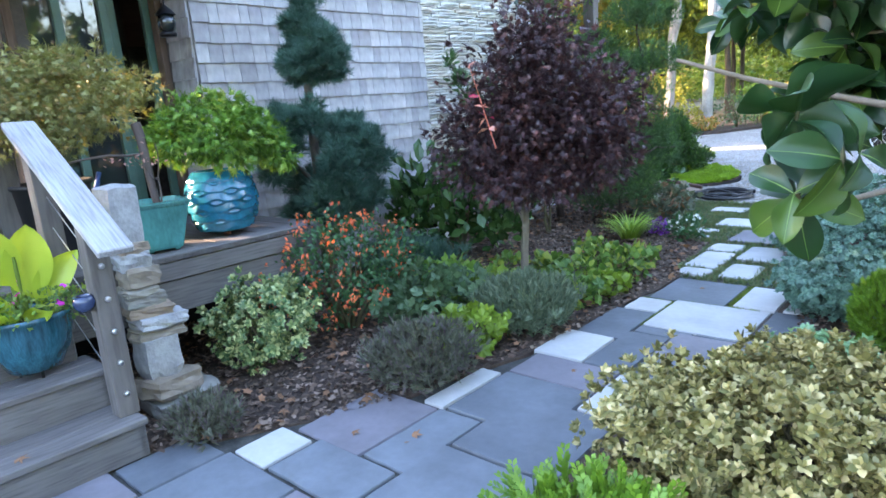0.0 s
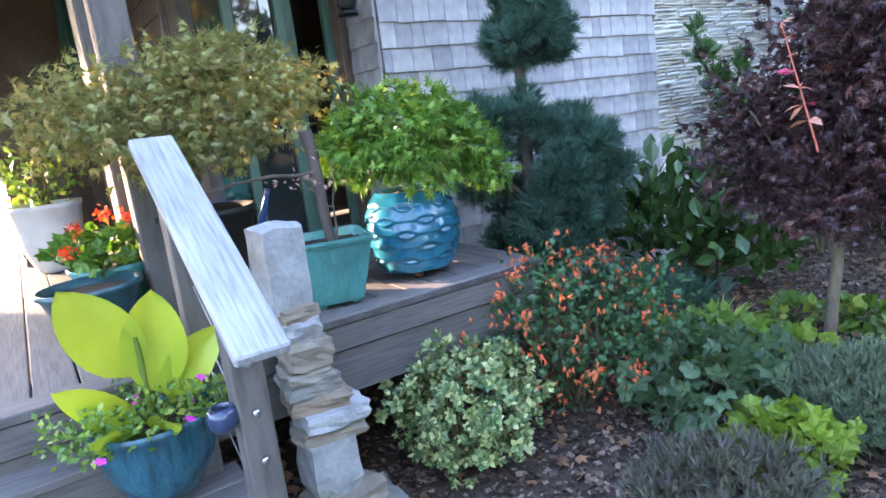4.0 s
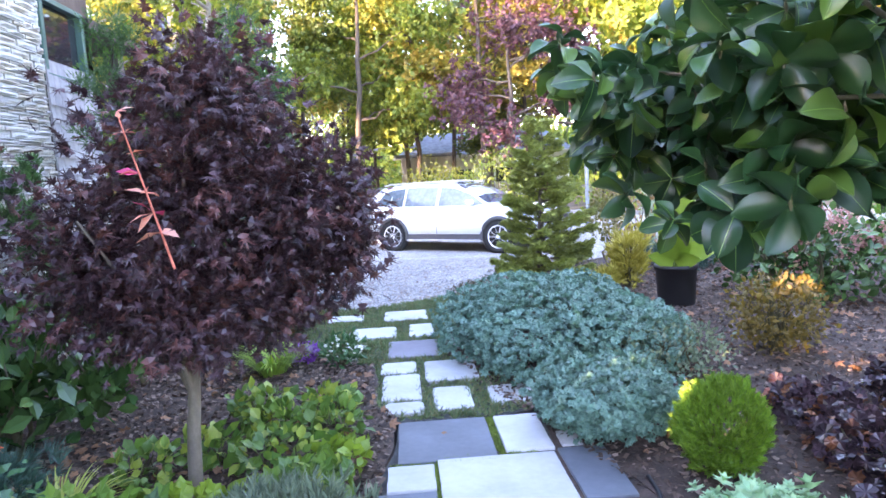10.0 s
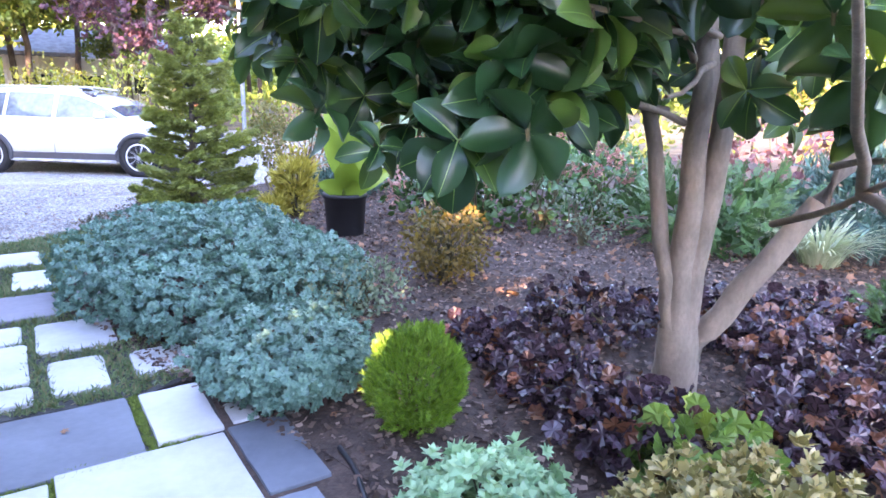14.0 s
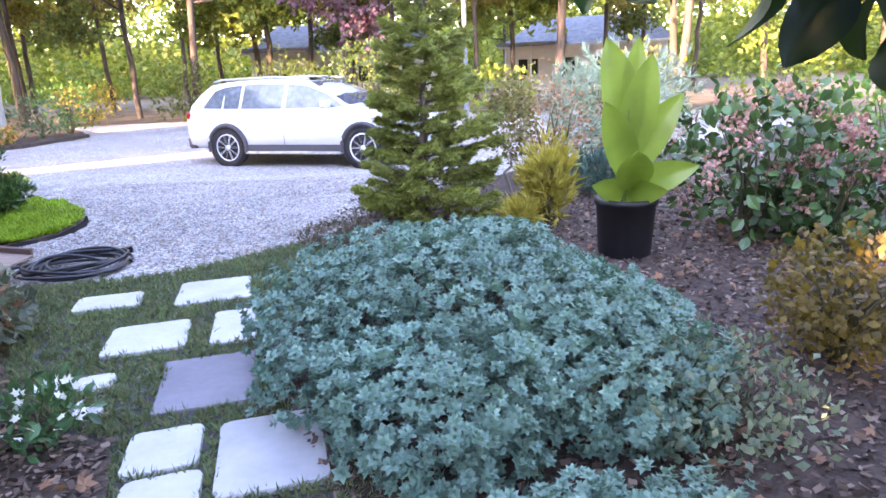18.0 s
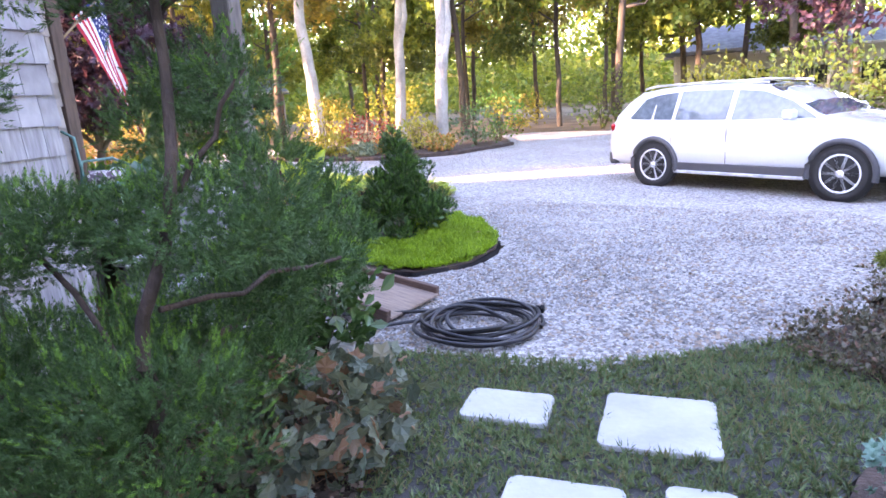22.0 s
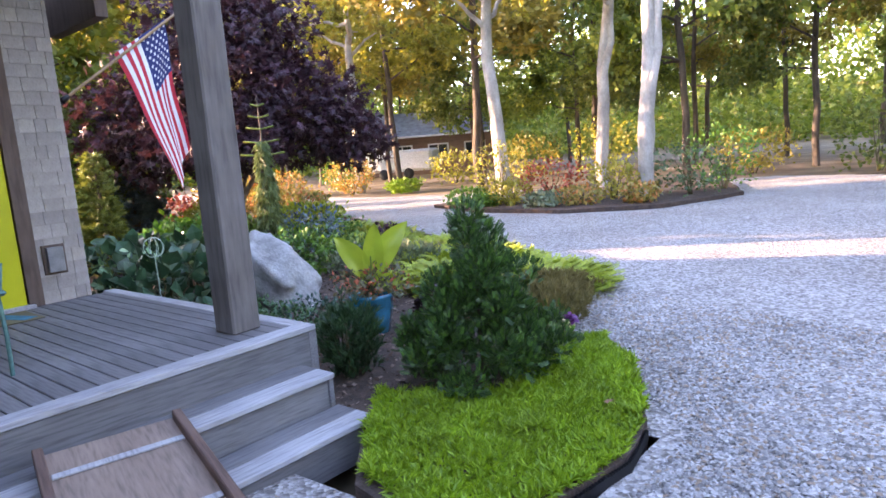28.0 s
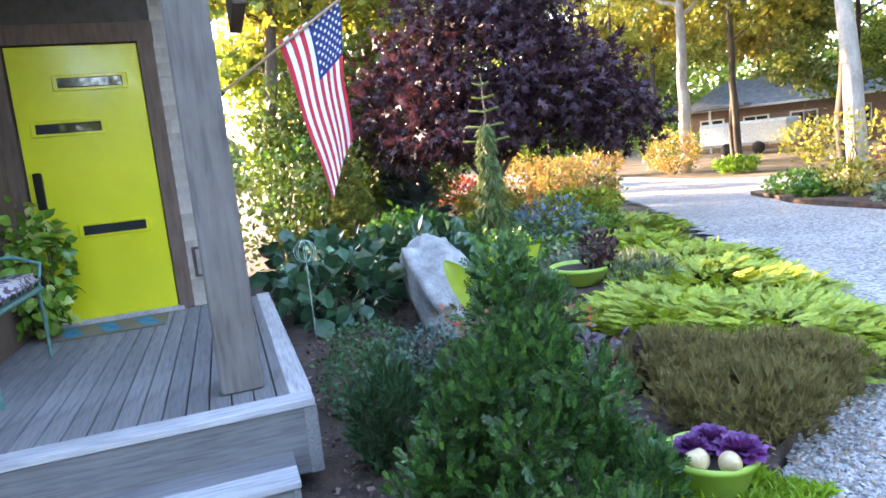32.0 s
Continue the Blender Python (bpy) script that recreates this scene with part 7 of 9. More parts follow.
for xx in (0.22, 0.72, 1.24):
    part("cleat", box(0.035, 0.5, 0.012, 0.003, (xx, 0, 0.021)), M_CEDAR_PALE, rampt)

# ---- porch things and bed ----
flag = empty("flag", 0, 0, 0, 0, "hanging red, white and blue flag on a slanted wooden pole", "flag")
q0, q1 = np.array((-4.68, 9.46, 1.98)), np.array((-4.98, 10.80, 2.92))
part("pole", mesh_of("pole", *tube([q0, q0 * 0.5 + q1 * 0.5, q1], 0.013, 10), True), woody("pine pole", (0.45, 0.30, 0.16)), flag)
part("bracket", lathe([(0, 0), (0.03, 0), (0.03, 0.015), (0.02, 0.08), (0, 0.08)], 16), M_BLACK, flag).matrix_local = Matrix.Translation(tuple(q0)) @ Vector(tuple(q1 - q0)).to_track_quat("Z", "Y").to_matrix().to_4x4() @ pose(0, 0, 0)
h0, h1 = np.array((-4.85, 10.02, 2.42)), np.array((-4.97, 10.60, 2.80))
M_RED = plain("red flag cloth", (0.50, 0.02, 0.035), 0.8, scale=30, amount=0.08, bumps=0.1)
M_WHITECLOTH = plain("white flag cloth", (0.72, 0.71, 0.72), 0.8, scale=30, amount=0.06, bumps=0.1)
M_NAVY = plain("navy flag cloth", (0.015, 0.025, 0.12), 0.8, scale=30, amount=0.08, bumps=0.1)


def cloth(u, s):
    """Point of the flag: u along the pole (0 at the wall end), s down the fly."""
    p = h0 * (1 - u) + h1 * u
    fall = 1.34 * s
    sway = np.array((0.5 * s * (1 - 0.5 * u) + 0.06 * math.sin(5 * u + 2.2 * s) * s + 0.03 * math.sin(11 * u + 3 * s) * s ** 0.5, (0.2 - 0.3 * u) * s + 0.01 * math.sin(9 * s), -fall + 0.10 * u * s))
    return p + sway


def cloth_piece(name, u0, u1, s0, s1, material, out=0.0, nu=4, ns=16):
    vs = [cloth(u0 + (u1 - u0) * i / nu, s0 + (s1 - s0) * j / ns) + np.array((out, -out * 0.3, 0)) for j in range(ns + 1) for i in range(nu + 1)]
    fs = [[j * (nu + 1) + i, j * (nu + 1) + i + 1, (j + 1) * (nu + 1) + i + 1, (j + 1) * (nu + 1) + i] for j in range(ns) for i in range(nu)]
    return part(name, mesh_of(name, np.array(vs), fs, True), material, flag)


for k in range(13):
    u1 = 1 - k / 13
    cloth_piece("stripe", u1 - 1 / 13, u1, 0.4 if k < 7 else 0.0, 1.0, M_RED if k % 2 == 0 else M_WHITECLOTH, 0, 2)
cloth_piece("canton", 6 / 13, 1.0, 0.0, 0.4, M_NAVY, 0.0, 10, 10)
sv, sf = [], []
for r in range(9):
    for c in range(6 if r % 2 == 0 else 5):
        u = 6 / 13 + (7 / 13) * (1 - (r + 0.8) / 10.0)
        s = 0.4 * (c + (0.6 if r % 2 == 0 else 1.1)) / 6.2
        ctr = cloth(u, s)
        eu, es = cloth(min(1, u + 0.01), s) - ctr, cloth(u, s + 0.01) - ctr
        eu, es = eu / np.linalg.norm(eu), es / np.linalg.norm(es)
        nrm = np.cross(eu, es)
        for side in (1, -1):
            k = len(sv)
            sv.append(ctr + nrm * 0.003 * side)
            for j in range(10):
                rr = 0.021 if j % 2 == 0 else 0.009
                t = j * math.pi / 5
                sv.append(ctr + nrm * 0.003 * side + rr * (eu * math.cos(t) + es * math.sin(t)))
            sf += [(k, k + 1 + j, k + 1 + (j + 1) % 10) for j in range(10)]
part("stars", mesh_of("stars", np.array(sv), sf), M_WHITECLOTH, flag, "small white stars")

bench = empty("garden_chair", -3.15, 8.12, PZ, 0, "verdigris metal porch chair with a patterned cushion", "chair")
M_VERDI = plain("verdigris metal", (0.10, 0.24, 0.22), 0.5, 0.3, scale=25, amount=0.3, bumps=0.1)
M_CUSH, nt, b = nodes_of("patterned cushion", 0.9)
cn = tex(nt, "noise", 16, (1, 1.6, 1), 1)
nt.links.new(ramp(nt, cn.outputs["Fac"], [(0.46, (0.11, 0.08, 0.11)), (0.50, (0.16, 0.12, 0.16)), (0.53, (0.50, 0.48, 0.50))]).outputs["Color"], b.inputs["Base Color"])
for sx in (-0.5, 0.48):
    for sy in (-0.2, 0.16):
        part("leg", mesh_of("leg", *tube([(sx * 0.96, sy, 0.0), (sx, sy, 0.22), (sx * 0.94, sy, 0.44)], 0.011, 8), True), M_VERDI, bench)
    part("armrest", mesh_of("armrest", *tube([(sx, 0.16, 0.42), (sx * 1.05, 0.18, 0.58), (sx * 1.02, 0.05, 0.64), (sx, -0.22, 0.64), (sx * 0.97, -0.26, 0.42)], 0.012, 8), True), M_VERDI, bench)
part("seat_frame", box(1.0, 0.42, 0.03, 0.012, (0, -0.02, 0.42)), M_VERDI, bench)
part("cushion", box(0.98, 0.42, 0.085, 0.035, (0, -0.02, 0.452), 3), M_CUSH, bench, "mauve and white leaf-patterned cushion", True)
part("back_rail", mesh_of("back_rail", *tube([(-0.5, -0.24, 0.42), (-0.5, -0.27, 0.82), (-0.3, -0.29, 0.92), (0.3, -0.29, 0.92), (0.5, -0.27, 0.82), (0.5, -0.24, 0.42)], 0.012, 8), True), M_VERDI, bench)
pothos = shrub("pothos_plant", -4.28, 7.98 + 0.14, 0.22, 0.2, 0.95, leaf_oval(0.36, 0.15), 620, 0.095, leafy("pothos leaf", (0.05, 0.13, 0.015), (0.14, 0.26, 0.03), 0.3, 0.2, third=(0.30, 0.36, 0.10)), "bushy green pothos with marbled leaves beside the door", z=PZ, mixin=(0.7, 0.3, -0.2), lump=0.15, category="house plant")

spin = empty("garden_spinner", -4.56, 9.98, -0.06, 0, "pale green wire spinner on a thin stake", "garden ornament")
M_PALEGREEN = plain("pale green wire", (0.45, 0.60, 0.50), 0.5, 0.2, bumps=0.0)
part("stake", mesh_of("stake", *tube([(0, 0, 0), (0.01, 0, 0.4), (0, 0, 0.7)], 0.006, 6), True), M_PALEGREEN, spin)
for k in range(4):
    t = np.linspace(0, 2 * math.pi, 25)
    ring = np.stack([0.09 * np.cos(t) * math.cos(k * 0.8), 0.09 * np.cos(t) * math.sin(k * 0.8), 0.75 + 0.09 * np.sin(t)], -1)
    part("hoop", mesh_of("hoop", *tube(ring, 0.004, 5), True), M_PALEGREEN, spin)
boul = part("boulder", rock(1.12, 0.54, 0.54, 12, 0.11, 7, 0.85), plain("pale granite boulder", (0.36, 0.36, 0.35), 0.85, scale=5, amount=0.4, bumps=0.8), smooth=True)
boul.matrix_world = Matrix.Translation((-4.45, 11.08, 0.02)) @ Euler((radians(8), radians(33), radians(4))).to_matrix().to_4x4()
tagged(boul, "leaning pale grey granite boulder in the bed", "boulder")
wr = part("white_rock", rock(0.13, 0.12, 0.15, 5, 0.06, 4), plain("white rock", (0.6, 0.6, 0.58), 0.85, scale=9, bumps=0.4))
wr.matrix_world = pose(-0.14, 7.0, -0.02, 0, 10, 20)
tagged(wr, "rounded white rock at the thyme edge", "rock")
pot("blue_glazed_pot", -2.64, 10.78, -0.08, [(0.11, 0.0), (0.13, 0.01), (0.16, 0.2), (0.175, 0.3), (0.185, 0.31), (0.185, 0.34)], G_BLUE, "tall turquoise glazed pot in the bed")
canna("canna", -2.64, 10.78, 0.26, [(0, 0, 0.1, 0.3, 0.35, 0.9, 0.74, 0.10), (0, 0, 0.1, -0.25, -0.3, 0.85, 0.6, 0.09), (0, 0.03, 0.05, 0.1, 0.0, 0.95, 0.72, 0.085), (0.03, 0.0, 0.05, 0.6, 0.5, 0.4, 0.34, 0.06), (0, 0, 0.05, -0.5, 0.3, 0.5, 0.34, 0.06)], L_CANNA, "yellow-green canna in the turquoise pot", (1, -1, 0.35))
cu2 = shrub("cuphea_bush", -2.64, 10.78, 0.3, 0.3, 0.26, SMALL, 900, 0.045, leafy("bronzy small leaf", (0.06, 0.07, 0.03), (0.13, 0.12, 0.06), third=(0.45, 0.12, 0.07)), "bronzy filler with orange flowers spilling from the pot", z=0.24, shell=0.9)
cb = pot("cabbage_bowl", -1.17, 11.06, -0.05, [(0.11, 0.0), (0.135, 0.02), (0.165, 0.12), (0.18, 0.127), (0.18, 0.15)], G_LIME, "lime green bowl planted with ornamental cabbage", 0.8)
for k, (cx, cy, cr) in enumerate(((0.07, 0.08, 0.105), (-0.06, 0.06, 0.09), (-0.04, -0.05, 0.08))):
    og = plant("ornamental_cabbage", -1.17 + cx, 11.06 + cy, 0.08, "purple ruffled ornamental cabbage", "plant", "ornamental cabbages")
    t = np.arange(26)
    d = np.stack([np.cos(t * 2.4) * (1 - t / 34), np.sin(t * 2.4) * (1 - t / 34), 0.15 + t / 26], -1)
    v, f = scatter(leaf_palm(7, 0.95), np.zeros((26, 3)) + np.array([0, 0, 0.02]), d, cr * (1.15 - t / 40), twist=0.1)
    part("leaves", mesh_of("leaves", v, f), leafy("cabbage purple", (0.07, 0.02, 0.09), (0.17, 0.04, 0.17), 0.5, 0.1), og)
for k, (cx, cy) in enumerate(((0.06, -0.08), (0.11, -0.02))):
    gd = part("gourd", lathe([(0, 0), (0.035, 0.01), (0.045, 0.035), (0.03, 0.06), (0.018, 0.085), (0.0, 0.09)], 20), plain("cream gourd", (0.65, 0.50, 0.28), 0.5))
    gd.matrix_world = pose(-1.17 + cx, 11.06 + cy, 0.095, 60, 0, k * 70)
    tagged(gd, "small cream gourd lying in the bowl", "gourd", "gourds")
lb = pot("lime_bowl", -4.3, 12.4, 0.06, [(0.13, 0), (0.17, 0.02), (0.26, 0.14), (0.28, 0.15), (0.28, 0.18)], G_LIME, "wide lime green bowl in the bed", 0.85)
shrub("dark_red_shrub", -4.17, 12.5, 0.17, 0.17, 0.36, SMALL, 500, 0.06, L_PURPLE_FAR, "deep burgundy foliage in the lime bowl", z=0.2, mixin=(0.5, 0.5, 0.5))

# bowl by the path
tagged(part("bed_rise", slab_of([(-4.65, 12.1), (-3.95, 12.1), (-3.95, 12.7), (-4.65, 12.7)], -0.2, 0.058), M_MULCH), "slightly raised mulch in the porch bed", "planting bed", kind="structure")
bw = pot("grey_bowl", 4.62, 1.16, -0.008, [(0.24, 0.0), (0.29, 0.02), (0.39, 0.14), (0.41, 0.145), (0.41, 0.165)], plain("weathered grey rim", (0.40, 0.40, 0.40), 0.6, scale=14), "wide grey-rimmed bowl of soil under the magnolia", 0.9)
shrub("bowl_seedlings", 4.62, 1.16, 0.3, 0.3, 0.05, SMALL, 220, 0.04, L_GREYGREEN, "sparse seedlings in the bowl", z=0.135, stems=0)

# black nursery pot and its planting
pot("nursery_pot", 4.17, 6.48, -0.01, [(0.175, 0.0), (0.18, 0.01), (0.20, 0.36), (0.215, 0.365), (0.215, 0.40), (0.20, 0.405)], M_POTBLACK, "large black plastic nursery pot on the mulch")
canna("canna", 4.17, 6.48, 0.36, [(0, 0, 0.22, 0.10, -0.08, 1.0, 1.05, 0.12), (0.02, 0, 0.30, -0.16, 0.05, 1.0, 1.10, 0.13), (0, -0.02, 0.12, -0.30, -0.12, 0.95, 0.85, 0.11), (0, 0, 0.15, 0.34, -0.16, 0.9, 0.88, 0.115), (0, 0, 0.38, 0.04, -0.02, 1, 0.98, 0.085), (0, -0.05, 0.08, -0.25, -0.5, 0.75, 0.6, 0.12), (0.05, 0, 0.05, 0.5, -0.4, 0.55, 0.55, 0.11), (-0.03, 0, 0.02, -0.6, -0.3, 0.5, 0.45, 0.085), (0, 0, 0.02, 0.2, -0.6, 0.4, 0.40, 0.09)], L_CANNA3, "green-yellow canna in a black nursery pot", (-0.4, -1, 0.4), 4, 0.62)


# ---- plants beyond the path and round the drive ----
def spruce(name, x, y, h, r, material, label, n=2600, size=0.13, z=0.0):
    t = plant(name, x, y, z, label, "tree")
    twigs("trunk", [((0, 0, -0.05), (0, 0, h * 0.97))], 0.02 + 0.015 * h, 0.006, M_BARK, t, 7)
    k = int(44 * h)
    hs = np.linspace(0.03, 0.97, k) + rng.uniform(-0.01, 0.01, k)
    a = np.arange(k) * 2.4 + rng.normal(0, 0.3, k)
    ln = r * (1 - hs) ** 0.75 * rng.uniform(0.6, 1.15, k) + 0.05
    pos, d, limbs_ = [], [], []
    for hh, aa, ll in zip(hs, a, ln):
        base = np.array((math.cos(aa), math.sin(aa), 0))
        side = np.array((-math.sin(aa), math.cos(aa), 0))
        m = max(6, int(n * ll / ln.sum()))
        q, w = np.sqrt(rng.uniform(0.02, 1, m)), rng.uniform(-1, 1, m)
        off = w * 0.32 * ll * (1.05 - q)
        pos.append(base[None] * (q * ll)[:, None] + side[None] * off[:, None] + np.c_[np.zeros((m, 2)), hh * h + (q - 0.35) * 0.22 * ll - 0.25 * np.abs(off) + rng.normal(0, 0.012, m)])
        d.append(base[None] * 0.9 + side[None] * (w * 0.6)[:, None] + rng.normal(0, 0.18, (m, 3)) + np.array((0, 0, 0.12)))
        limbs_.append(tube(bend((0, 0, hh * h - 0.08 * ll), tuple(base * ll * 0.95 + np.array((0, 0, hh * h + 0.13 * ll))), -0.03 * ll, 4), np.linspace(0.004 + 0.008 * ll, 0.002, 4), 5))
    lv, lf = joined(limbs_)
    part("limbs", mesh_of("limbs", lv, lf, True), M_BARK, t)
    v, f = scatter(TWIG, np.concatenate(pos), np.concatenate(d), size * rng.uniform(0.6, 1.1, sum(map(len, pos))))
    part("crown", mesh_of("crown", v, f), material, t)
    return t


spruce("spruce_tree", 3.14, 7.92, 2.08, 0.72, L_SPRUCE, "young yellow-green spruce at the edge of the drive", 8600, 0.095)
std = plant("standard_topiary", 4.12, 8.5, -0.006, "small clipped bronze-leaved tree on a bare stem", "tree")
twigs("trunk", [((0, 0, -0.03), (0, 0, 0.5))], 0.018, 0.014, M_BARK_PALE, std, 7)
foliage("crown", SMALL, [(0, 0, 0.75, 0.24, 0.24, 0.32), (0, 0, 1.0, 0.18, 0.18, 0.25)], 1500, 0.05, leafy("bronze small leaf", (0.08, 0.085, 0.02), (0.19, 0.16, 0.045)), std)
shrub("gold_threadleaf", 4.05, 7.5, 0.22, 0.22, 0.75, BRUSH, 420, 0.13, L_YELLOWFINE, "feathery golden thread-leaf shrub", mixin=(0.5, 0.4, 0.8), shell=0.9)
shrub("gold_threadleaf", 3.75, 7.35, 0.14, 0.12, 0.28, BRUSH, 240, 0.1, L_YELLOWFINE, "small golden tuft by the spruce", mixin=(0.5, 0.4, 0.8), shell=0.9)
shrub("hydrangea", 5.3, 6.5, 0.7, 0.6, 1.15, leaf_oval(0.33, 0.1), 1300, 0.10, L_GLOSSY, "dark hydrangea with dusty rose flower heads", stems=18, mixin=(0.6, 0.4, 0.2), shell=0.7)
hy = bpy.data.objects["hydrangea"]
p, o = on_blobs(34, [(0, 0, 0.62, 0.72, 0.62, 0.5)], 0.1, 0.1, 0.25)
pp = np.concatenate([q + rng.normal(0, 0.045, (34, 3)) for q in p])
v, f = scatter(SMALL, pp, rng.normal(0, 1, pp.shape), 0.045)
part("flower_heads", mesh_of("flower_heads", v, f), L_ROSE, hy, "faded rose flower heads")
for x, y, r, h, mt, fm, sz, n, lab in ((5.0, 9.6, 0.6, 1.25, leafy("coppery pink leaf", (0.16, 0.09, 0.045), (0.34, 0.19, 0.10)), SMALL, 0.06, 1500, "coppery pink-leaved shrub behind the spruce"),
                                       (6.4, 10.4, 0.95, 1.5, leafy("pale blue needle", (0.17, 0.24, 0.20), (0.36, 0.42, 0.30)), BRUSH, 0.16, 1700, "pale blue-green pine shrub with soft needles"),
                                       (5.2, 8.6, 0.5, 0.4, L_PINE, BRUSH, 0.1, 800, "low dark blue-green conifer in the bed"), (6.2, 8.3, 0.7, 0.35, L_GREYGREEN, SMALL, 0.06, 900, "silvery low perennials spreading over mulch"),
                                       (7.4, 6.2, 0.8, 0.9, L_CUPHEA, SMALL, 0.08, 1300, "green garden shrub in mulch"), (6.9, 4.4, 0.7, 0.7, L_JUNIPER, FAN, 0.14, 1000, "rounded green conifer in mulch"),
                                       (8.2, 3.4, 0.9, 0.9, L_PINE, BRUSH, 0.16, 1200, "blue-green pine shrub behind the bed"), (7.6, 2.2, 0.8, 0.65, L_EPI, SMALL, 0.09, 900, "light green rounded shrub in mulch"), (8.6, 8.2, 1.0, 1.2, L_GREEN, SMALL, 0.11, 1300, "dense green shrub by the drive"),
                                       (6.6, 1.0, 0.7, 0.6, L_GREEN, SMALL, 0.09, 800, "green shrub past the magnolia"), (9.6, 5.2, 1.1, 1.4, leafy("plum shrub leaf", (0.10, 0.04, 0.05), (0.22, 0.10, 0.10)), SMALL, 0.11, 1200, "plum-leaved shrub at the back of the bed"), (5.9, 5.0, 0.35, 0.6, L_GREYGREEN, SMALL, 0.05, 420, "thin twiggy grey shrub")):
    shrub("garden_shrub", x, y, r, r, h, fm, n, sz, mt, lab, shell=0.6, lump=0.25)
grass("pale_grass", 7.2, 3.5, 200, 0.7, leafy("pale stripe blade", (0.25, 0.32, 0.2), (0.45, 0.5, 0.36)), "pale striped grass clump", 0.15)
L_MAT = leafy("bronze mat leaf", (0.05, 0.055, 0.035), (0.12, 0.10, 0.065), third=(0.15, 0.085, 0.06))
for x, y, rx, ry in ((2.72, 8.0, 0.45, 0.5), (2.3, 7.6, 0.32, 0.36), (3.1, 8.75, 0.5, 0.42), (3.7, 9.3, 0.55, 0.4), (2.55, 7.35, 0.3, 0.3)):
    shrub("cotoneaster_mat", x, y, rx, ry, 0.14, SMALL, 1900, 0.03, L_MAT, "low bronze mat-forming groundcover at the gravel edge", z=0.0, stems=0, group="groundcover mats")

# porch bed
dw = plant("dwarf_hinoki", -1.17, 10.27, -0.12, "dense dark green dwarf hinoki cypress in gold sedum", "shrub")
twigs("trunk", [((0, 0, -0.05), (0, 0, 0.8))], 0.02, 0.006, M_BARK_DARK, dw, 7, 0.006)
hb = [(0, 0, 0.27, 0.42, 0.42, 0.25), (0.0, 0.0, 0.46, 0.30, 0.30, 0.24), (0.02, 0.0, 0.66, 0.19, 0.19, 0.2), (0.0, 0.0, 0.86, 0.12, 0.12, 0.15), (-0.01, 0.0, 0.98, 0.07, 0.07, 0.11), (0.28, 0.16, 0.38, 0.15, 0.15, 0.18), (-0.26, -0.2, 0.36, 0.15, 0.15, 0.18), (0.12, -0.26, 0.42, 0.14, 0.14, 0.18), (-0.18, 0.2, 0.58, 0.1, 0.1, 0.15), (0.17, 0.12, 0.70, 0.08, 0.08, 0.14), (-0.12, -0.14, 0.72, 0.08, 0.08, 0.14), (0.02, 0.26, 0.46, 0.12, 0.12, 0.16)]
cups = clumped(hb, 150, 0.075)
foliage("crown", FAN, cups, 8200, 0.046, L_HINOKI, dw, (0.7, 0.2, 0.6), 0.5, 0.25, 0.0, lumps=4)
foliage("young_growth", FAN, [(b[0], b[1], b[2] + 0.02, b[3], b[4], b[5]) for b in cups], 2300, 0.036, leafy("fresh hinoki tip", (0.03, 0.095, 0.014), (0.075, 0.17, 0.024), 0.55, 0.1), dw, (0.5, 0.2, 0.9), 0.15, 0.2, 0.05, "brighter green young tips", lumps=4)
shrub("dwarf_yew", -2.02, 9.98, 0.2, 0.2, 0.52, BRUSH, 900, 0.07, leafy("yew needle", (0.014, 0.05, 0.02), (0.04, 0.09, 0.035)), "upright dark green dwarf yew by the porch", z=-0.08, mixin=(0.5, 0.3, 0.9))
for x, y, r, h, mt in ((-2.85, 10.05, 0.32, 0.4, L_CUPHEA), (-3.5, 10.2, 0.3, 0.36, L_CUPHEA), (-3.2, 10.55, 0.3, 0.3, L_PINE)):
    shrub("boxwood", x, y, r, r, h, SMALL, 900, 0.04, mt, "low blue-green boxwood shrub in mulch", z=-0.08, group="boxwoods")
for x, y, r, h in ((-5.1, 10.35, 0.6, 0.62), (-5.6, 11.1, 0.7, 0.7), (-6.3, 10.4, 0.7, 0.75), (-6.5, 11.7, 0.6, 0.6)):
    shrub("hosta_clump", x, y, r, r, h, leaf_oval(0.42, 0.2), 260, 0.19, L_HOSTA, "large dark-leaved perennial clump by the house", z=-0.08, mixin=(0.7, 0.3, 0.1), group="large-leaved clumps", shell=0.6)
shrub("pale_hydrangea", -5.5, 10.1, 0.35, 0.3, 0.7, leaf_oval(0.36), 180, 0.09, L_SAGE, "pale green hydrangea heads by the porch", z=-0.08)
for x, y, rx, ry in ((-1.55, 11.6, 0.35, 0.4), (-2.1, 11.7, 0.4, 0.35), (-1.75, 12.1, 0.35, 0.35)):
    shrub("heather", x, y, rx, ry, 0.32, BRUSH, 3000, 0.06, L_HEATH, "bronze-green heather mound at the gravel edge", z=-0.1, mixin=(0.4, 0.3, 1.0), group="heathers")
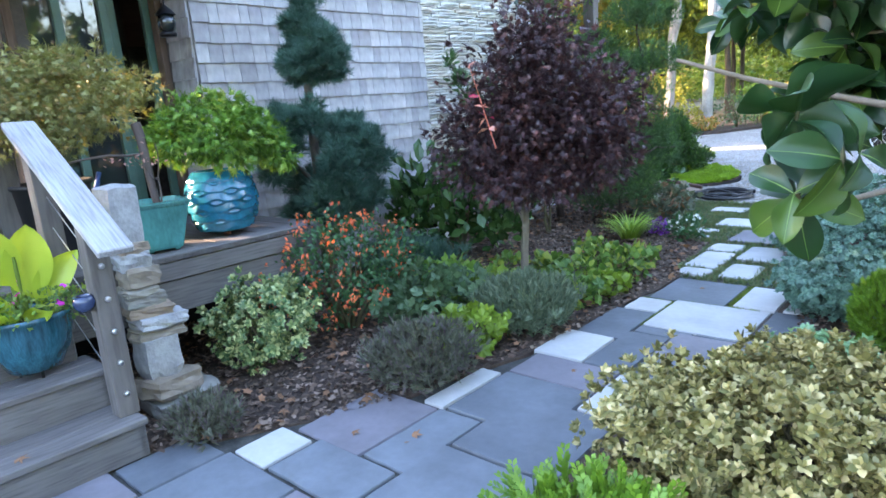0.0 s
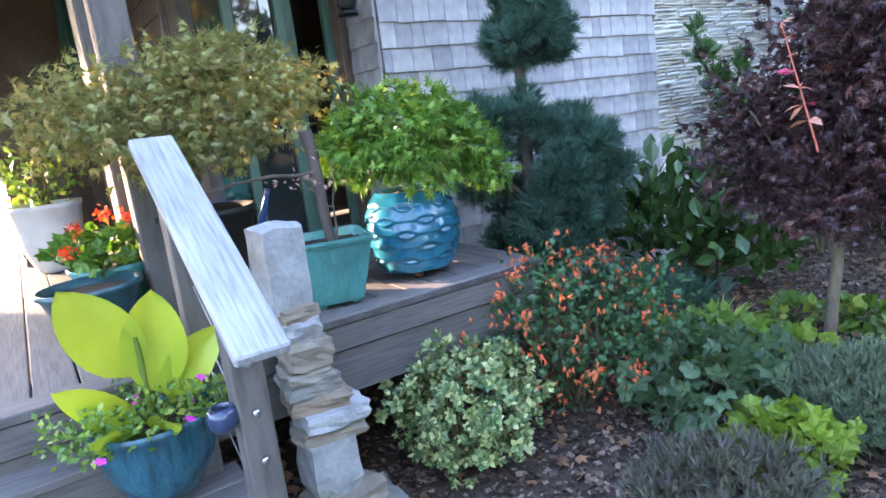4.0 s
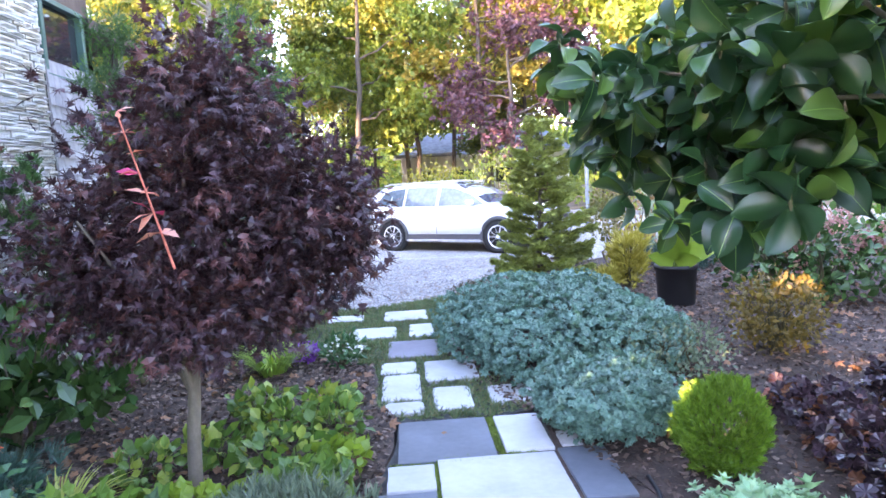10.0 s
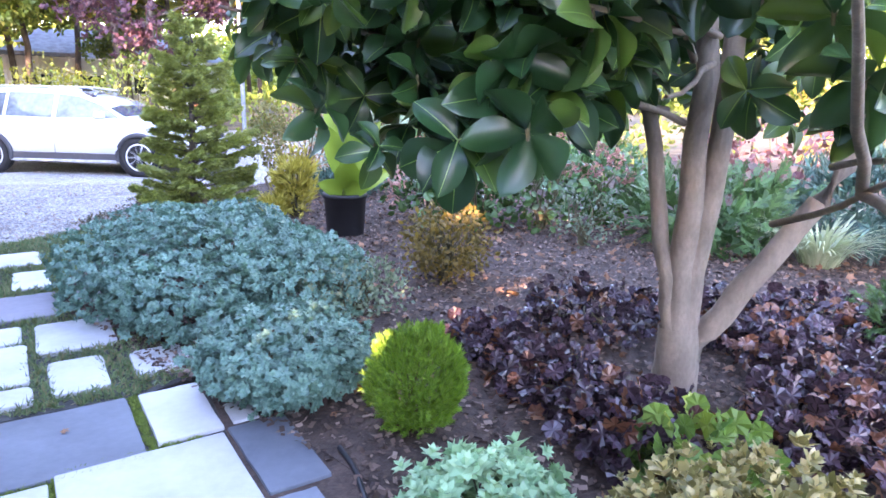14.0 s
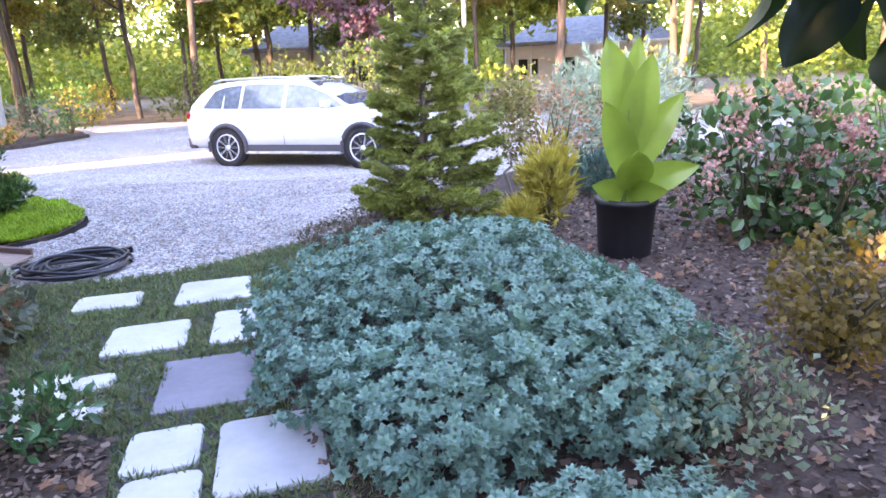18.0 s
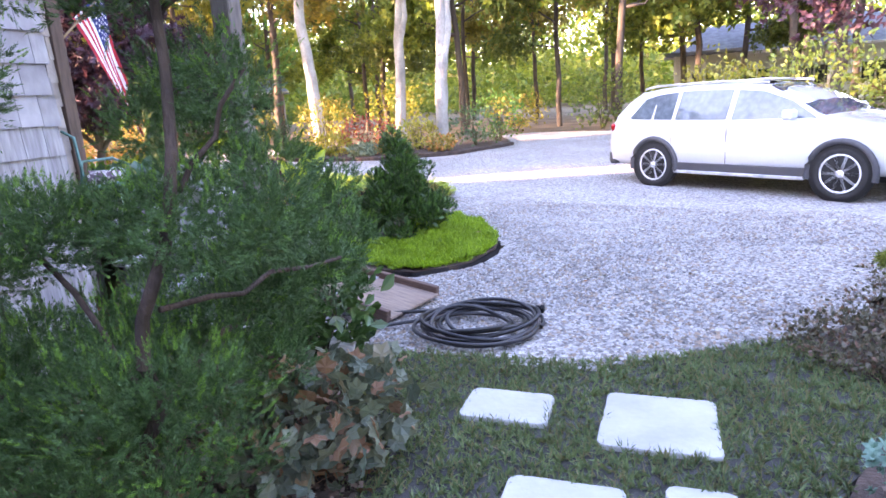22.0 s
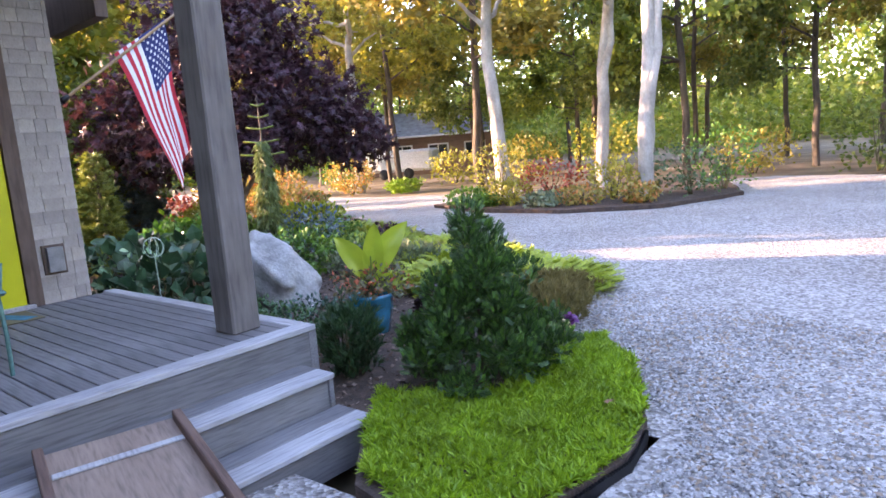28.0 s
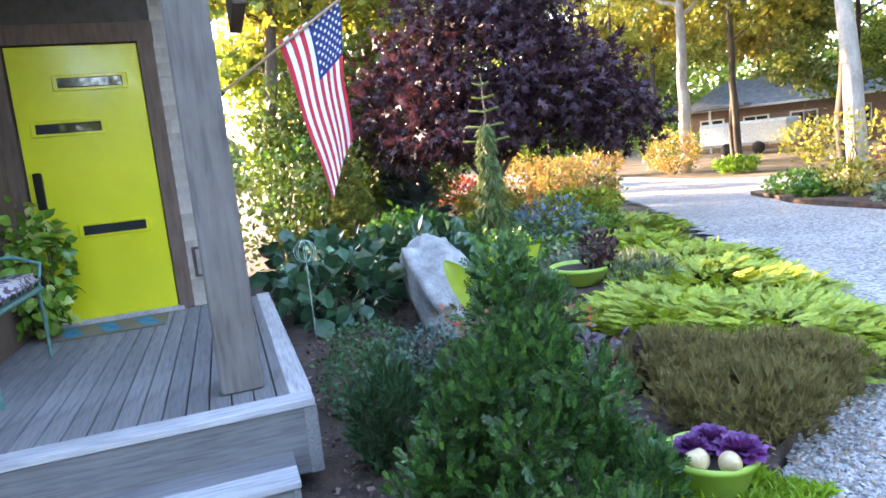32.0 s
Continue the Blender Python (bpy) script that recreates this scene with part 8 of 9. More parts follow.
for x, y, rx, ry, h in ((-2.35, 12.65, 0.8, 0.75, 0.40), (-3.6, 13.3, 0.9, 0.75, 0.40), (-3.1, 12.4, 0.7, 0.5, 0.36), (-4.6, 13.9, 0.9, 0.7, 0.36), (-7.8, 15.2, 1.3, 0.8, 0.35), (-5.9, 14.2, 0.8, 0.5, 0.35)):
    gj = plant("golden_creeping_juniper", x, y, -0.1, "spreading golden creeping juniper by the drive", "shrub", "golden junipers")
    twigs("stems", [((0, 0, 0.0), (rx * 0.7 * math.cos(a), ry * 0.7 * math.sin(a), h * 0.35)) for a in np.arange(0.3, 6.2, 0.66)], 0.012, 0.004, M_STEM, gj, 5)
    p, o = on_blobs(3000, [(0, 0, h * 0.22, rx, ry, h * 0.36)] + [(rx * 0.55 * math.cos(a), ry * 0.55 * math.sin(a), h * 0.24, rx * 0.42, ry * 0.42, h * 0.36) for a in np.arange(0.2, 6.2, 0.9)], 0.5, 0.2, 0.03, 5)
    v, f = scatter(FAN, p, unit(p * np.array([1, 1, 0])) + rng.normal(0, 0.35, p.shape) * np.array([1, 1, 0.4]) + np.array([0, 0, 0.22]), rng.uniform(0.07, 0.15, len(p)), up=np.array([[0, 0, 1.0]]), twist=0.3)
    part("crown", mesh_of("crown", v, f), L_GOLDJ, gj)
shrub("coral_filler", -3.3, 11.5, 0.35, 0.35, 0.34, SMALL, 700, 0.05, leafy("salmon mix leaf", (0.07, 0.09, 0.05), (0.16, 0.16, 0.09), third=(0.55, 0.16, 0.10)), "grey-green filler with salmon flowers", z=-0.08, shell=0.8)
shrub("dark_heuchera", -2.3, 11.35, 0.25, 0.25, 0.28, LOBED, 160, 0.10, L_HEUCH, "black-purple heuchera by the boulder bed", z=-0.08, group="dark heucheras")
shrub("blue_fescue", -4.3, 12.9, 0.5, 0.4, 0.35, BRUSH, 700, 0.1, L_GREYGREEN, "grey-green low perennials in the porch bed", z=-0.08)
wf = plant("weeping_fir", -6.25, 12.42, -0.08, "narrow weeping fir with drooping branches", "tree")
twigs("trunk", [((0, 0, -0.05), (0, 0, 2.35))], 0.03, 0.008, M_BARK, wf, 7)
hs = rng.uniform(0.1, 1.75, 900)
aa = rng.uniform(0, 6.28, 900)
rr = 0.19 * (1 - hs / 2.2) * np.sqrt(rng.random(900)) + 0.03
v, f = scatter(BRUSH, np.c_[rr * np.cos(aa), rr * np.sin(aa), hs], np.c_[np.cos(aa) * 0.3, np.sin(aa) * 0.3, -np.ones(900)], 0.11)
part("crown", mesh_of("crown", v, f), leafy("weeping fir needle", (0.05, 0.085, 0.02), (0.13, 0.17, 0.045), 0.6, 0.12), wf)
v, f = joined([tube([(0, 0, z), (q * math.cos(t), q * math.sin(t), z + 0.03)], (0.012, 0.016), 6) for z in (1.55, 1.72, 1.9, 2.05, 2.2) for t, q in ((0.9, 0.3 * (2.5 - z)), (4.0, 0.3 * (2.5 - z)), (2.5, 0.2 * (2.5 - z)))])
part("leader_whorls", mesh_of("leader_whorls", v, f, True), L_SPRUCE, wf)
spruce("blue_spruce", -10.6, 12.6, 1.55, 0.75, L_BLUESPRUCE, "rounded blue spruce in the front bed", 2200, 0.16, -0.08)
spruce("weeping_spruce", -8.6, 11.2, 1.8, 0.3, L_SPRUCE, "narrow dark weeping spruce", 1400, 0.15, -0.08)
pm = plant("purple_front_maple", -8.5, 13.4, -0.08, "large dark purple maple with a broad crown", "tree")
twigs("trunk", [((0, 0, -0.05), (0.0, 0.05, 0.9)), ((0, 0.05, 0.85), (-0.6, -0.6, 2.0)), ((0, 0.05, 0.85), (0.6, 0.6, 2.0)), ((0, 0.05, 0.85), (0.1, 0.0, 2.6)), ((0, 0.05, 0.85), (-0.4, 0.7, 1.9))], (0.09, 0.05, 0.05, 0.05, 0.04), (0.07, 0.02, 0.02, 0.02, 0.02), M_BARK_PALE, pm, 9)
foliage("crown", leaf_palm(5, 0.3), [(0, 0, 2.7, 1.6, 1.6, 1.2), (0.9, 1.0, 2.2, 1.1, 1.1, 0.8), (-0.9, -1.0, 2.2, 1.1, 1.1, 0.9), (0.2, 0.2, 3.7, 1.2, 1.2, 0.8), (0.8, -0.6, 1.9, 1.0, 1.0, 0.6), (1.3, 1.5, 1.8, 0.7, 0.7, 0.5)], 13000, 0.16, L_PURPLE_FAR, pm, (0.7, 0.4, -0.1), 0.7, 0.25, lumps=3)
L_YELLOWBUSH = leafy("golden bush leaf", (0.16, 0.165, 0.02), (0.30, 0.27, 0.04))
L_DEEPGREEN = leafy("deep green tree leaf", (0.035, 0.065, 0.010), (0.08, 0.115, 0.016), 0.7, 0.15)
L_AUTUMN = leafy("autumn mix leaf", (0.14, 0.14, 0.03), (0.33, 0.24, 0.06), third=(0.45, 0.18, 0.06))
L_REDBUSH = leafy("crimson bush leaf", (0.16, 0.03, 0.025), (0.30, 0.08, 0.05))
for x, y, r, h, mt in ((-11.5, 14.6, 0.7, 0.7, L_YELLOWBUSH), (-12.5, 11.8, 0.9, 1.1, L_YELLOWBUSH), (-9.6, 15.6, 0.8, 0.6, L_GOLDJ), (-13.5, 16.5, 1.0, 1.2, L_AUTUMN), (-11.8, 17.2, 0.7, 0.8, L_AUTUMN), (-15.5, 18.5, 0.9, 1.1, L_AUTUMN), (-17.5, 19.6, 0.8, 0.7, L_YELLOWBUSH), (-7.2, 11.6, 0.5, 0.8, L_GREEN), (-9.5, 10.2, 1.0, 1.6, L_DEEPGREEN), (-14.5, 12.5, 1.4, 2.2, L_DEEPGREEN), (-15, 15.2, 0.9, 0.9, L_REDBUSH), (-7.5, 12.9, 0.5, 0.6, L_EPI), (-12.8, 12.6, 1.6, 3.2, L_DEEPGREEN), (-10.6, 11.0, 1.1, 2.3, L_GREEN),
                       (-22, 24.2, 1.0, 1.1, L_AUTUMN), (-24, 23.4, 0.9, 0.9, L_YELLOWBUSH), (-18.5, 25.0, 1.0, 1.6, L_AUTUMN), (-21, 27, 1.2, 1.6, L_GREEN), (-16, 25.5, 0.7, 0.5, L_SEDUM)):
    shrub("border_shrub", x, y, r, r, h, SMALL, 1700, 0.12, mt, "autumn-tinted shrub in the front border", z=-0.08, group="border shrubs", stems=6)

for x, y, r, h, mt in ((-5.3, 12.1, 0.45, 0.6, L_GREEN), (-6.1, 12.7, 0.5, 0.55, L_CUPHEA), (-6.9, 13.5, 0.6, 0.75, L_BLUESPRUCE), (-5.5, 13.1, 0.4, 0.4, L_EPI), (-4.9, 12.6, 0.35, 0.35, L_GREYGREEN), (-7.4, 14.3, 0.6, 0.5, L_GREEN)):
    shrub("bed_shrub", x, y, r, r, h, SMALL, 1000, 0.075, mt, "leafy shrub filling the porch bed", z=-0.08, group="porch bed shrubs", stems=6)

for x, y, r, h in ((-11.4, 11.4, 1.5, 3.3), (-13.6, 13.4, 1.6, 3.8)):
    shrub("leafy_tree", x, y, r, r, h, SMALL, 11000, 0.14, L_DEEPGREEN, "bushy green tree behind the front border", z=-0.08, category="tree", group="border trees", stems=10, bark=M_BARK)

# island bed in the drive
ISLAND = [(-9.3, 19.4), (-7.5, 18.5), (-5.1, 18.2), (-3.4, 19.2), (-2.6, 21.5), (-3.8, 24.6), (-6.5, 25), (-8.8, 23)]
tagged(part("island_bed", slab_of(wavy(ISLAND, 0.4, 0.1), -0.1, 0.06), M_MULCH), "planted island bed in the gravel drive", "planting bed", kind="structure")
for x, y, r, h, mt, lab in ((-8.2, 19.3, 0.5, 0.4, L_GREEN, "low green edging perennial"), (-7.6, 19.9, 0.7, 1.5, L_YELLOWBUSH, "tall golden shrub"), (-6.9, 19.2, 0.5, 0.6, L_YELLOWBUSH, "golden shrub"), (-6.2, 19.8, 0.75, 1.0, L_REDBUSH, "rounded crimson shrub"), (-5.2, 19.2, 0.5, 0.4, L_AUTUMN, "low autumn perennial"), (-4.9, 20.3, 0.55, 0.9, L_YELLOWBUSH, "golden-green shrub"), (-3.5, 21.0, 0.85, 1.15, leafy("dusky green leaf", (0.03, 0.07, 0.03), (0.08, 0.13, 0.06)), "dusky green rounded shrub"), (-3.2, 22.2, 0.8, 1.6, L_GREEN, "green shrub"), (-4.0, 19.5, 0.4, 0.4, L_AUTUMN, "low autumn perennial"), (-5.8, 18.8, 0.4, 0.3, L_GREYGREEN, "grey-green edging"), (-7.4, 18.9, 0.35, 0.28, L_GREEN, "green edging")):
    shrub("island_shrub", x, y, r, r, h, SMALL, 750, 0.1, mt, lab + " in the island bed", z=0.05, group="island shrubs", stems=6)

# ---- trees ----
M_BIRCH = plain("pale silver bark", (0.42, 0.385, 0.34), 0.8, scale=4, amount=0.35, bumps=0.4, stretch=(1, 1, 0.5))
M_OAKBARK = plain("woodland bark", (0.10, 0.078, 0.06), 0.9, scale=6, amount=0.4, bumps=0.7, stretch=(1, 1, 0.3))
L_WOODS = [leafy("woodland leaf green", (0.07, 0.12, 0.018), (0.20, 0.24, 0.04), 0.6, 0.45), leafy("woodland leaf gold", (0.13, 0.15, 0.025), (0.29, 0.28, 0.045), 0.6, 0.42), leafy("woodland leaf olive", (0.05, 0.085, 0.02), (0.14, 0.17, 0.035), 0.6, 0.4), leafy("woodland leaf amber", (0.13, 0.125, 0.025), (0.29, 0.235, 0.045), 0.6, 0.4)]
CLUMP = tuple(np.concatenate(q) for q in zip(*[(leaf_small(0.3)[0] @ np.array(Euler((a, b, c)).to_matrix()).T + np.array(o), leaf_small(0.3)[1] + 4 * k) for k, (a, b, c, o) in enumerate(((0, 0, 0, (0, 0, 0)), (0.8, 0.2, 1.9, (0.2, 0.1, 0.1)), (-0.6, 0.5, 4.0, (-0.2, 0.1, 0)), (0.2, -0.9, 5.2, (0.0, -0.3, 0.1))))]))


def tall_tree(name, x, y, h, lean, material, leaf, label, r0=0.17, crown=2.6, first=0.42, n=900, size=0.22, twin=False):
    t = plant(name, x, y, -0.05, label, "tree")
    pairs, k0, k1 = [((0, 0, -0.1), (lean * 0.4, lean * 0.2, h * 0.5)), ((lean * 0.4, lean * 0.2, h * 0.5), (lean, lean * 0.4, h))], [r0, r0 * 0.7], [r0 * 0.7, r0 * 0.15]
    if twin:
        pairs += [((0.02, 0, 0.8), (0.35, 0.1, h * 0.45)), ((0.35, 0.1, h * 0.45), (0.9, 0.3, h * 0.95))]
        k0, k1 = k0 + [r0 * 0.7, r0 * 0.55], k1 + [r0 * 0.55, r0 * 0.1]
    for k in range(9):
        s, a = rng.uniform(first, 0.92), rng.uniform(0, 6.28)
        b = np.array((lean * s, lean * s * 0.4, h * s))
        pairs.append((tuple(b), tuple(b + np.array((math.cos(a) * crown * rng.uniform(0.5, 0.9), math.sin(a) * crown * rng.uniform(0.5, 0.9), rng.uniform(0.2, 1.4))))))
        k0, k1 = k0 + [r0 * 0.35], k1 + [0.015]
    twigs("trunk", pairs, k0, k1, material, t, 9, 0.05, 7)
    blobs = [(q[1][0], q[1][1], q[1][2], crown * rng.uniform(0.35, 0.55), crown * rng.uniform(0.35, 0.55), crown * rng.uniform(0.25, 0.4)) for q in pairs[-9:]] + [(lean, lean * 0.4, h, crown * 0.6, crown * 0.6, crown * 0.5)]
    foliage("crown", CLUMP, blobs, n, size, leaf, t, (0.5, 0.6, 0.1), 0.95, 0.35, lumps=3)
    return t


tall_tree("birch_tree", -4.28, 20.5, 9.5, 0.3, M_BIRCH, L_WOODS[0], "tall pale-barked tree with a twin stem in the island", 0.17, 2.4, 0.42, 900, 0.2, True)
tall_tree("grey_tree", -8.3, 21.1, 9.0, -0.5, M_BIRCH, L_WOODS[1], "leaning pale grey tree in the island bed", 0.2, 2.6, 0.4)
tall_tree("grey_tree", -6.9, 23.8, 10, 0.8, M_BIRCH, L_WOODS[0], "pale forked tree behind the island", 0.19, 2.6, 0.42, 900, 0.22, True)
tall_tree("birch_tree", -19.0, 25.9, 10, 0.2, M_BIRCH, L_WOODS[1], "pale sunlit trunk beside the far drive", 0.24, 3.0, 0.4)
kinds = [tall_tree("woodland_tree", 14 + 3 * k, 33 + k, 11 + k, (-0.6, 0.5, 0.2, -0.3)[k], M_OAKBARK, L_WOODS[k], ("yellow-green", "golden", "olive green", "amber-leaved")[k] + " woodland oak with a brown trunk", 0.14, 3.4, 0.22, 3000, 0.25) for k in range(4)]
spots = [(-0.5, 30), (2.5, 34), (-3.2, 33), (5.5, 31), (-7, 31), (8.5, 35), (-11.5, 33), (11, 30), (-14.5, 37), (0, 41), (5, 43), (-6, 42), (-11, 46), (14, 41), (-19, 35), (-25, 34), (-28, 45), (-36, 40), (-22, 50), (-40, 32), (-33, 28), (-26, 27.5), (-45, 48), (-14, 27.8),
         (-21, 17.0), (-25, 19), (-33, 20), (-45, 24), (-38, 36), (-30, 33), (-17, 44), (-9, 38), (2, 37), (-48, 40), (7, 39), (-2, 46), (-24, 41), (-20, 29.5), (-35, 46),
         (18, 26), (22, 20), (26, 30), (20, 13), (24, 8), (19, 4), (25, -2), (17, -3), (15, 21), (12.5, 25), (28, 38), (10, 48), (-3, 52), (20, 50)]
spots += [(-13, 11.6), (-16.5, 13.6), (-20, 15.2), (-11.5, 10.4)]
for i, (x, y) in enumerate(spots):
    s = 0.85 + 0.4 * rng.random()
    copy_thing(kinds[i % 4], pose(x, y, -0.1, 0, 0, rng.uniform(0, 360)) @ Matrix.Diagonal((s, s, s * rng.uniform(0.9, 1.15), 1)))
tagged(tall_tree("copper_beech", 5.6, 24.5, 7.0, 0.2, M_OAKBARK, leafy("copper beech leaf", (0.045, 0.02, 0.03), (0.115, 0.05, 0.062), 0.6, 0.3), "purple copper beech beyond the parked car", 0.16, 2.6, 0.22, 1500, 0.2), group="")
shrub("golden_bush", 2.58, 21.6, 1.3, 1.0, 2.0, SMALL, 1500, 0.13, L_YELLOWBUSH, "sunlit golden-leaved bush behind the car", z=-0.05)
shrub("green_bush", 4.6, 20.6, 1.2, 1.0, 2.4, SMALL, 1500, 0.13, leafy("yellow green bush leaf", (0.12, 0.17, 0.025), (0.26, 0.28, 0.05)), "yellow-green bush behind the car", z=-0.05)
for i, (x, y) in enumerate(((8, 19.5), (11, 17.5), (-1, 29), (-4.5, 30), (3.5, 29), (-9.5, 29.5), (7, 28), (-13, 30), (14, 16), (-17, 30), (12, 10), (15, 7), (13, 3), (13.5, -2), (17, 11))):
    shrub("woodland_shrub", x, y, 1.3, 1.2, 1.5 + 0.4 * (i % 3), SMALL, 750, 0.17, L_WOODS[i % 4], "understorey shrub at the wood's edge", z=-0.08, group="woodland shrubs", stems=6)

# distant woods
SPRIG = scatter(leaf_small(0.36), rng.normal(0, 0.5, (9, 3)), rng.normal(0, 1, (9, 3)), rng.uniform(0.25, 0.45, 9))
n = 30000
a = rng.uniform(0, 2 * math.pi, n)
r = rng.uniform(58, 95, n)
hz = 18 * rng.random(n) ** 1.15 * (0.75 + 0.35 * np.sin(a * 9) * np.cos(a * 4 + 1))
p = np.c_[r * np.cos(a), 12 + r * np.sin(a), hz]
p = p[np.abs(np.mod(a - 3.677 + math.pi, 2 * math.pi) - math.pi) > 0.55]
n = len(p)
v, f = scatter(SPRIG, p, rng.normal(0, 1, p.shape), rng.uniform(1.2, 2.2, n))
tagged(part("far_woods", mesh_of("far_woods", v, f), L_WOODS[0]), "distant yellow-green woods", "woods", kind="stuff")

wa = np.linspace(0, 2 * math.pi, 721)[:-1]
rows = []
for k, zk in enumerate((-1.0, 2.0, 5.0, 7.5)):
    hk = [zk if k < 3 else 7.2 + 2.6 * noise.noise(Vector((math.cos(q) * 22, math.sin(q) * 22, 3))) + 1.2 * noise.noise(Vector((math.cos(q) * 90, math.sin(q) * 90, 7))) for q in wa]
    rows.append(np.c_[(97 + k * 0.8) * np.cos(wa), 12 + (97 + k * 0.8) * np.sin(wa), hk])
wf = [[i * 720 + j, i * 720 + (j + 1) % 720, (i + 1) * 720 + (j + 1) % 720, (i + 1) * 720 + j] for i in range(3) for j in range(720)]
m_far, nt, b = nodes_of("distant autumn foliage", 0.9)
n1, n2 = tex(nt, "noise", 1.4, detail=8), tex(nt, "noise", 0.25, detail=4)
r1 = ramp(nt, n1.outputs["Fac"], [(0.34, (0.03, 0.035, 0.012)), (0.5, (0.12, 0.13, 0.03)), (0.66, (0.34, 0.27, 0.06))])
r2 = ramp(nt, n2.outputs["Fac"], [(0.35, (0.6, 0.7, 0.5)), (0.65, (1.0, 0.95, 0.8))])
nt.links.new(mix(nt, "MULTIPLY", 1.0, r1.outputs["Color"], r2.outputs["Color"]), b.inputs["Base Color"])
bump(nt, b, n1.outputs["Fac"], 1.0, 0.8)
tagged(part("backdrop", mesh_of("backdrop", np.concatenate(rows), wf, True), m_far), "far wooded rise in autumn colour", "woods", kind="structure")

# neighbour's house, trailer, utility pole
M_SIDING = plain("brown siding", (0.22, 0.14, 0.10), 0.8, scale=3, amount=0.2, bumps=0.3, stretch=(1, 1, 8))
M_TRIMWHITE = plain("white painted trim", (0.72, 0.71, 0.68), 0.6, scale=4, amount=0.08, bumps=0.05)
M_GREYROOF = plain("blue grey roof", (0.20, 0.22, 0.25), 0.9, scale=3, amount=0.25, bumps=0.4)


def cottage(x, y, rz, w, d, h, label, wallmat):
    t = empty("house", x, y, -0.1, rz, label, "house")
    at_box("wall", (w, d, h), (0, 0, 0), wallmat, t, 0, 0.02)
    bm = bmesh.new()
    e = 0.5
    vs = [bm.verts.new(q) for q in ((-w / 2 - e, -d / 2 - e, h), (w / 2 + e, -d / 2 - e, h), (w / 2 + e, d / 2 + e, h), (-w / 2 - e, d / 2 + e, h), (-w / 2 + 1.5, 0, h + 1.9), (w / 2 - 1.5, 0, h + 1.9))]
    for q in ((0, 1, 5, 4), (1, 2, 5), (2, 3, 4, 5), (3, 0, 4), (3, 2, 1, 0)):
        bm.faces.new([vs[k] for k in q])
    part("roof", bm, M_GREYROOF, t)
    at_box("gutter", (w + 1.0, 0.1, 0.14), (0, -d / 2 - 0.5, h - 0.1), M_TRIMWHITE, t)
    for k in range(4):
        wx = -w / 2 + w * (k + 0.6) / 4.2
        wd = at_box("window", (1.5, 0.1, 1.2), (wx, -d / 2 - 0.03, 0.9), M_TRIMWHITE, t)
        for s in (-0.34, 0.34):
            pn = part("pane", box(0.6, 0.04, 1.0, 0), M_GLASS, wd)
            pn.matrix_local = pose(s, -0.05, 0.1)
    at_box("door", (0.95, 0.1, 2.0), (w * 0.38, -d / 2 - 0.03, 0.1), M_CLAY, t)
    for k in range(3):
        at_box("porch_post", (0.12, 0.12, h), (-w / 2 + 0.3 + k * 1.6, -d / 2 - 1.6, 0), M_TRIMWHITE, t)
    at_box("porch_roof", (4.2, 2.0, 0.2), (-w / 2 + 1.9, -d / 2 - 1.0, h), M_GREYROOF, t)
    return t


cottage(-31.5, 45.0, 32, 11, 7, 2.7, "low brown house with a grey hip roof among trees", M_SIDING)
cottage(8, 50, -8, 12, 8, 3.0, "pale house glimpsed through the woods", M_TRIMWHITE)
cottage(24, 44, -35, 10, 7, 2.8, "grey-roofed house seen past the garden", M_TRIMWHITE)
tl = empty("trailer", -26.5, 36.5, -0.1, 25, "pale boxy trailer parked by the far house", "trailer")
at_box("body", (4.6, 2.0, 1.3), (0, 0, 0.45), plain("faded white panel", (0.55, 0.57, 0.58), 0.5), tl, 0, 0.15)
for sx in (-0.8, 0.8):
    w2 = part("wheel", lathe([(0, -0.1), (0.3, -0.1), (0.33, 0), (0.3, 0.1), (0, 0.1)], 24), M_TYRE, tl)
    w2.matrix_local = Matrix.Translation((sx, -0.95, 0.33)) @ Matrix.Rotation(radians(90), 4, "X")
up = empty("lamp_pole", 6.1, 16.1, -0.08, 0, "slim dark metal pole at the edge of the drive", "pole")
part("shaft", mesh_of("shaft", *tube([(0, 0, 0), (0, 0, 3.4)], 0.05, 12), True), plain("grey blue metal", (0.25, 0.28, 0.33), 0.5, 0.5), up)
part("base_flange", lathe([(0, 0), (0.12, 0), (0.12, 0.03), (0.06, 0.06), (0, 0.06)], 20), M_BLACK, up)

# ---- ground covers and litter ----
DRIVE_NEAR = [(-0.4, 7.25), (1.06, 7.2), (2.0, 7.75), (2.8, 8.85), (3.6, 9.7), (3.2, 12.0), (-2.2, 13.0), (-1.2, 11.45), (-0.5, 10.9), (0.05, 10.3), (0.05, 9.6), (-0.5, 8.9), (-1.3, 8.8), (-1.2, 7.6)]
x, y = spread(DRIVE_NEAR, 3300)
n = len(x)
chip = (np.array([(-0.5, -0.35, 0), (0.5, -0.3, 0), (0.45, 0.35, 0), (-0.4, 0.4, 0), (-0.15, 0.05, 0.32), (0.25, -0.05, 0.3)]), np.array([(0, 1, 5), (0, 5, 4), (1, 2, 5), (2, 4, 5), (2, 3, 4), (3, 0, 4)]))
ang = rng.uniform(0, 6.28, n)
v, f = scatter(chip, np.c_[x, y, ground_z(x, y) + rng.uniform(-0.004, 0.006, n)], np.c_[np.cos(ang), np.sin(ang), rng.normal(0, 0.25, n)], rng.uniform(0.012, 0.034, n), twist=0.3)
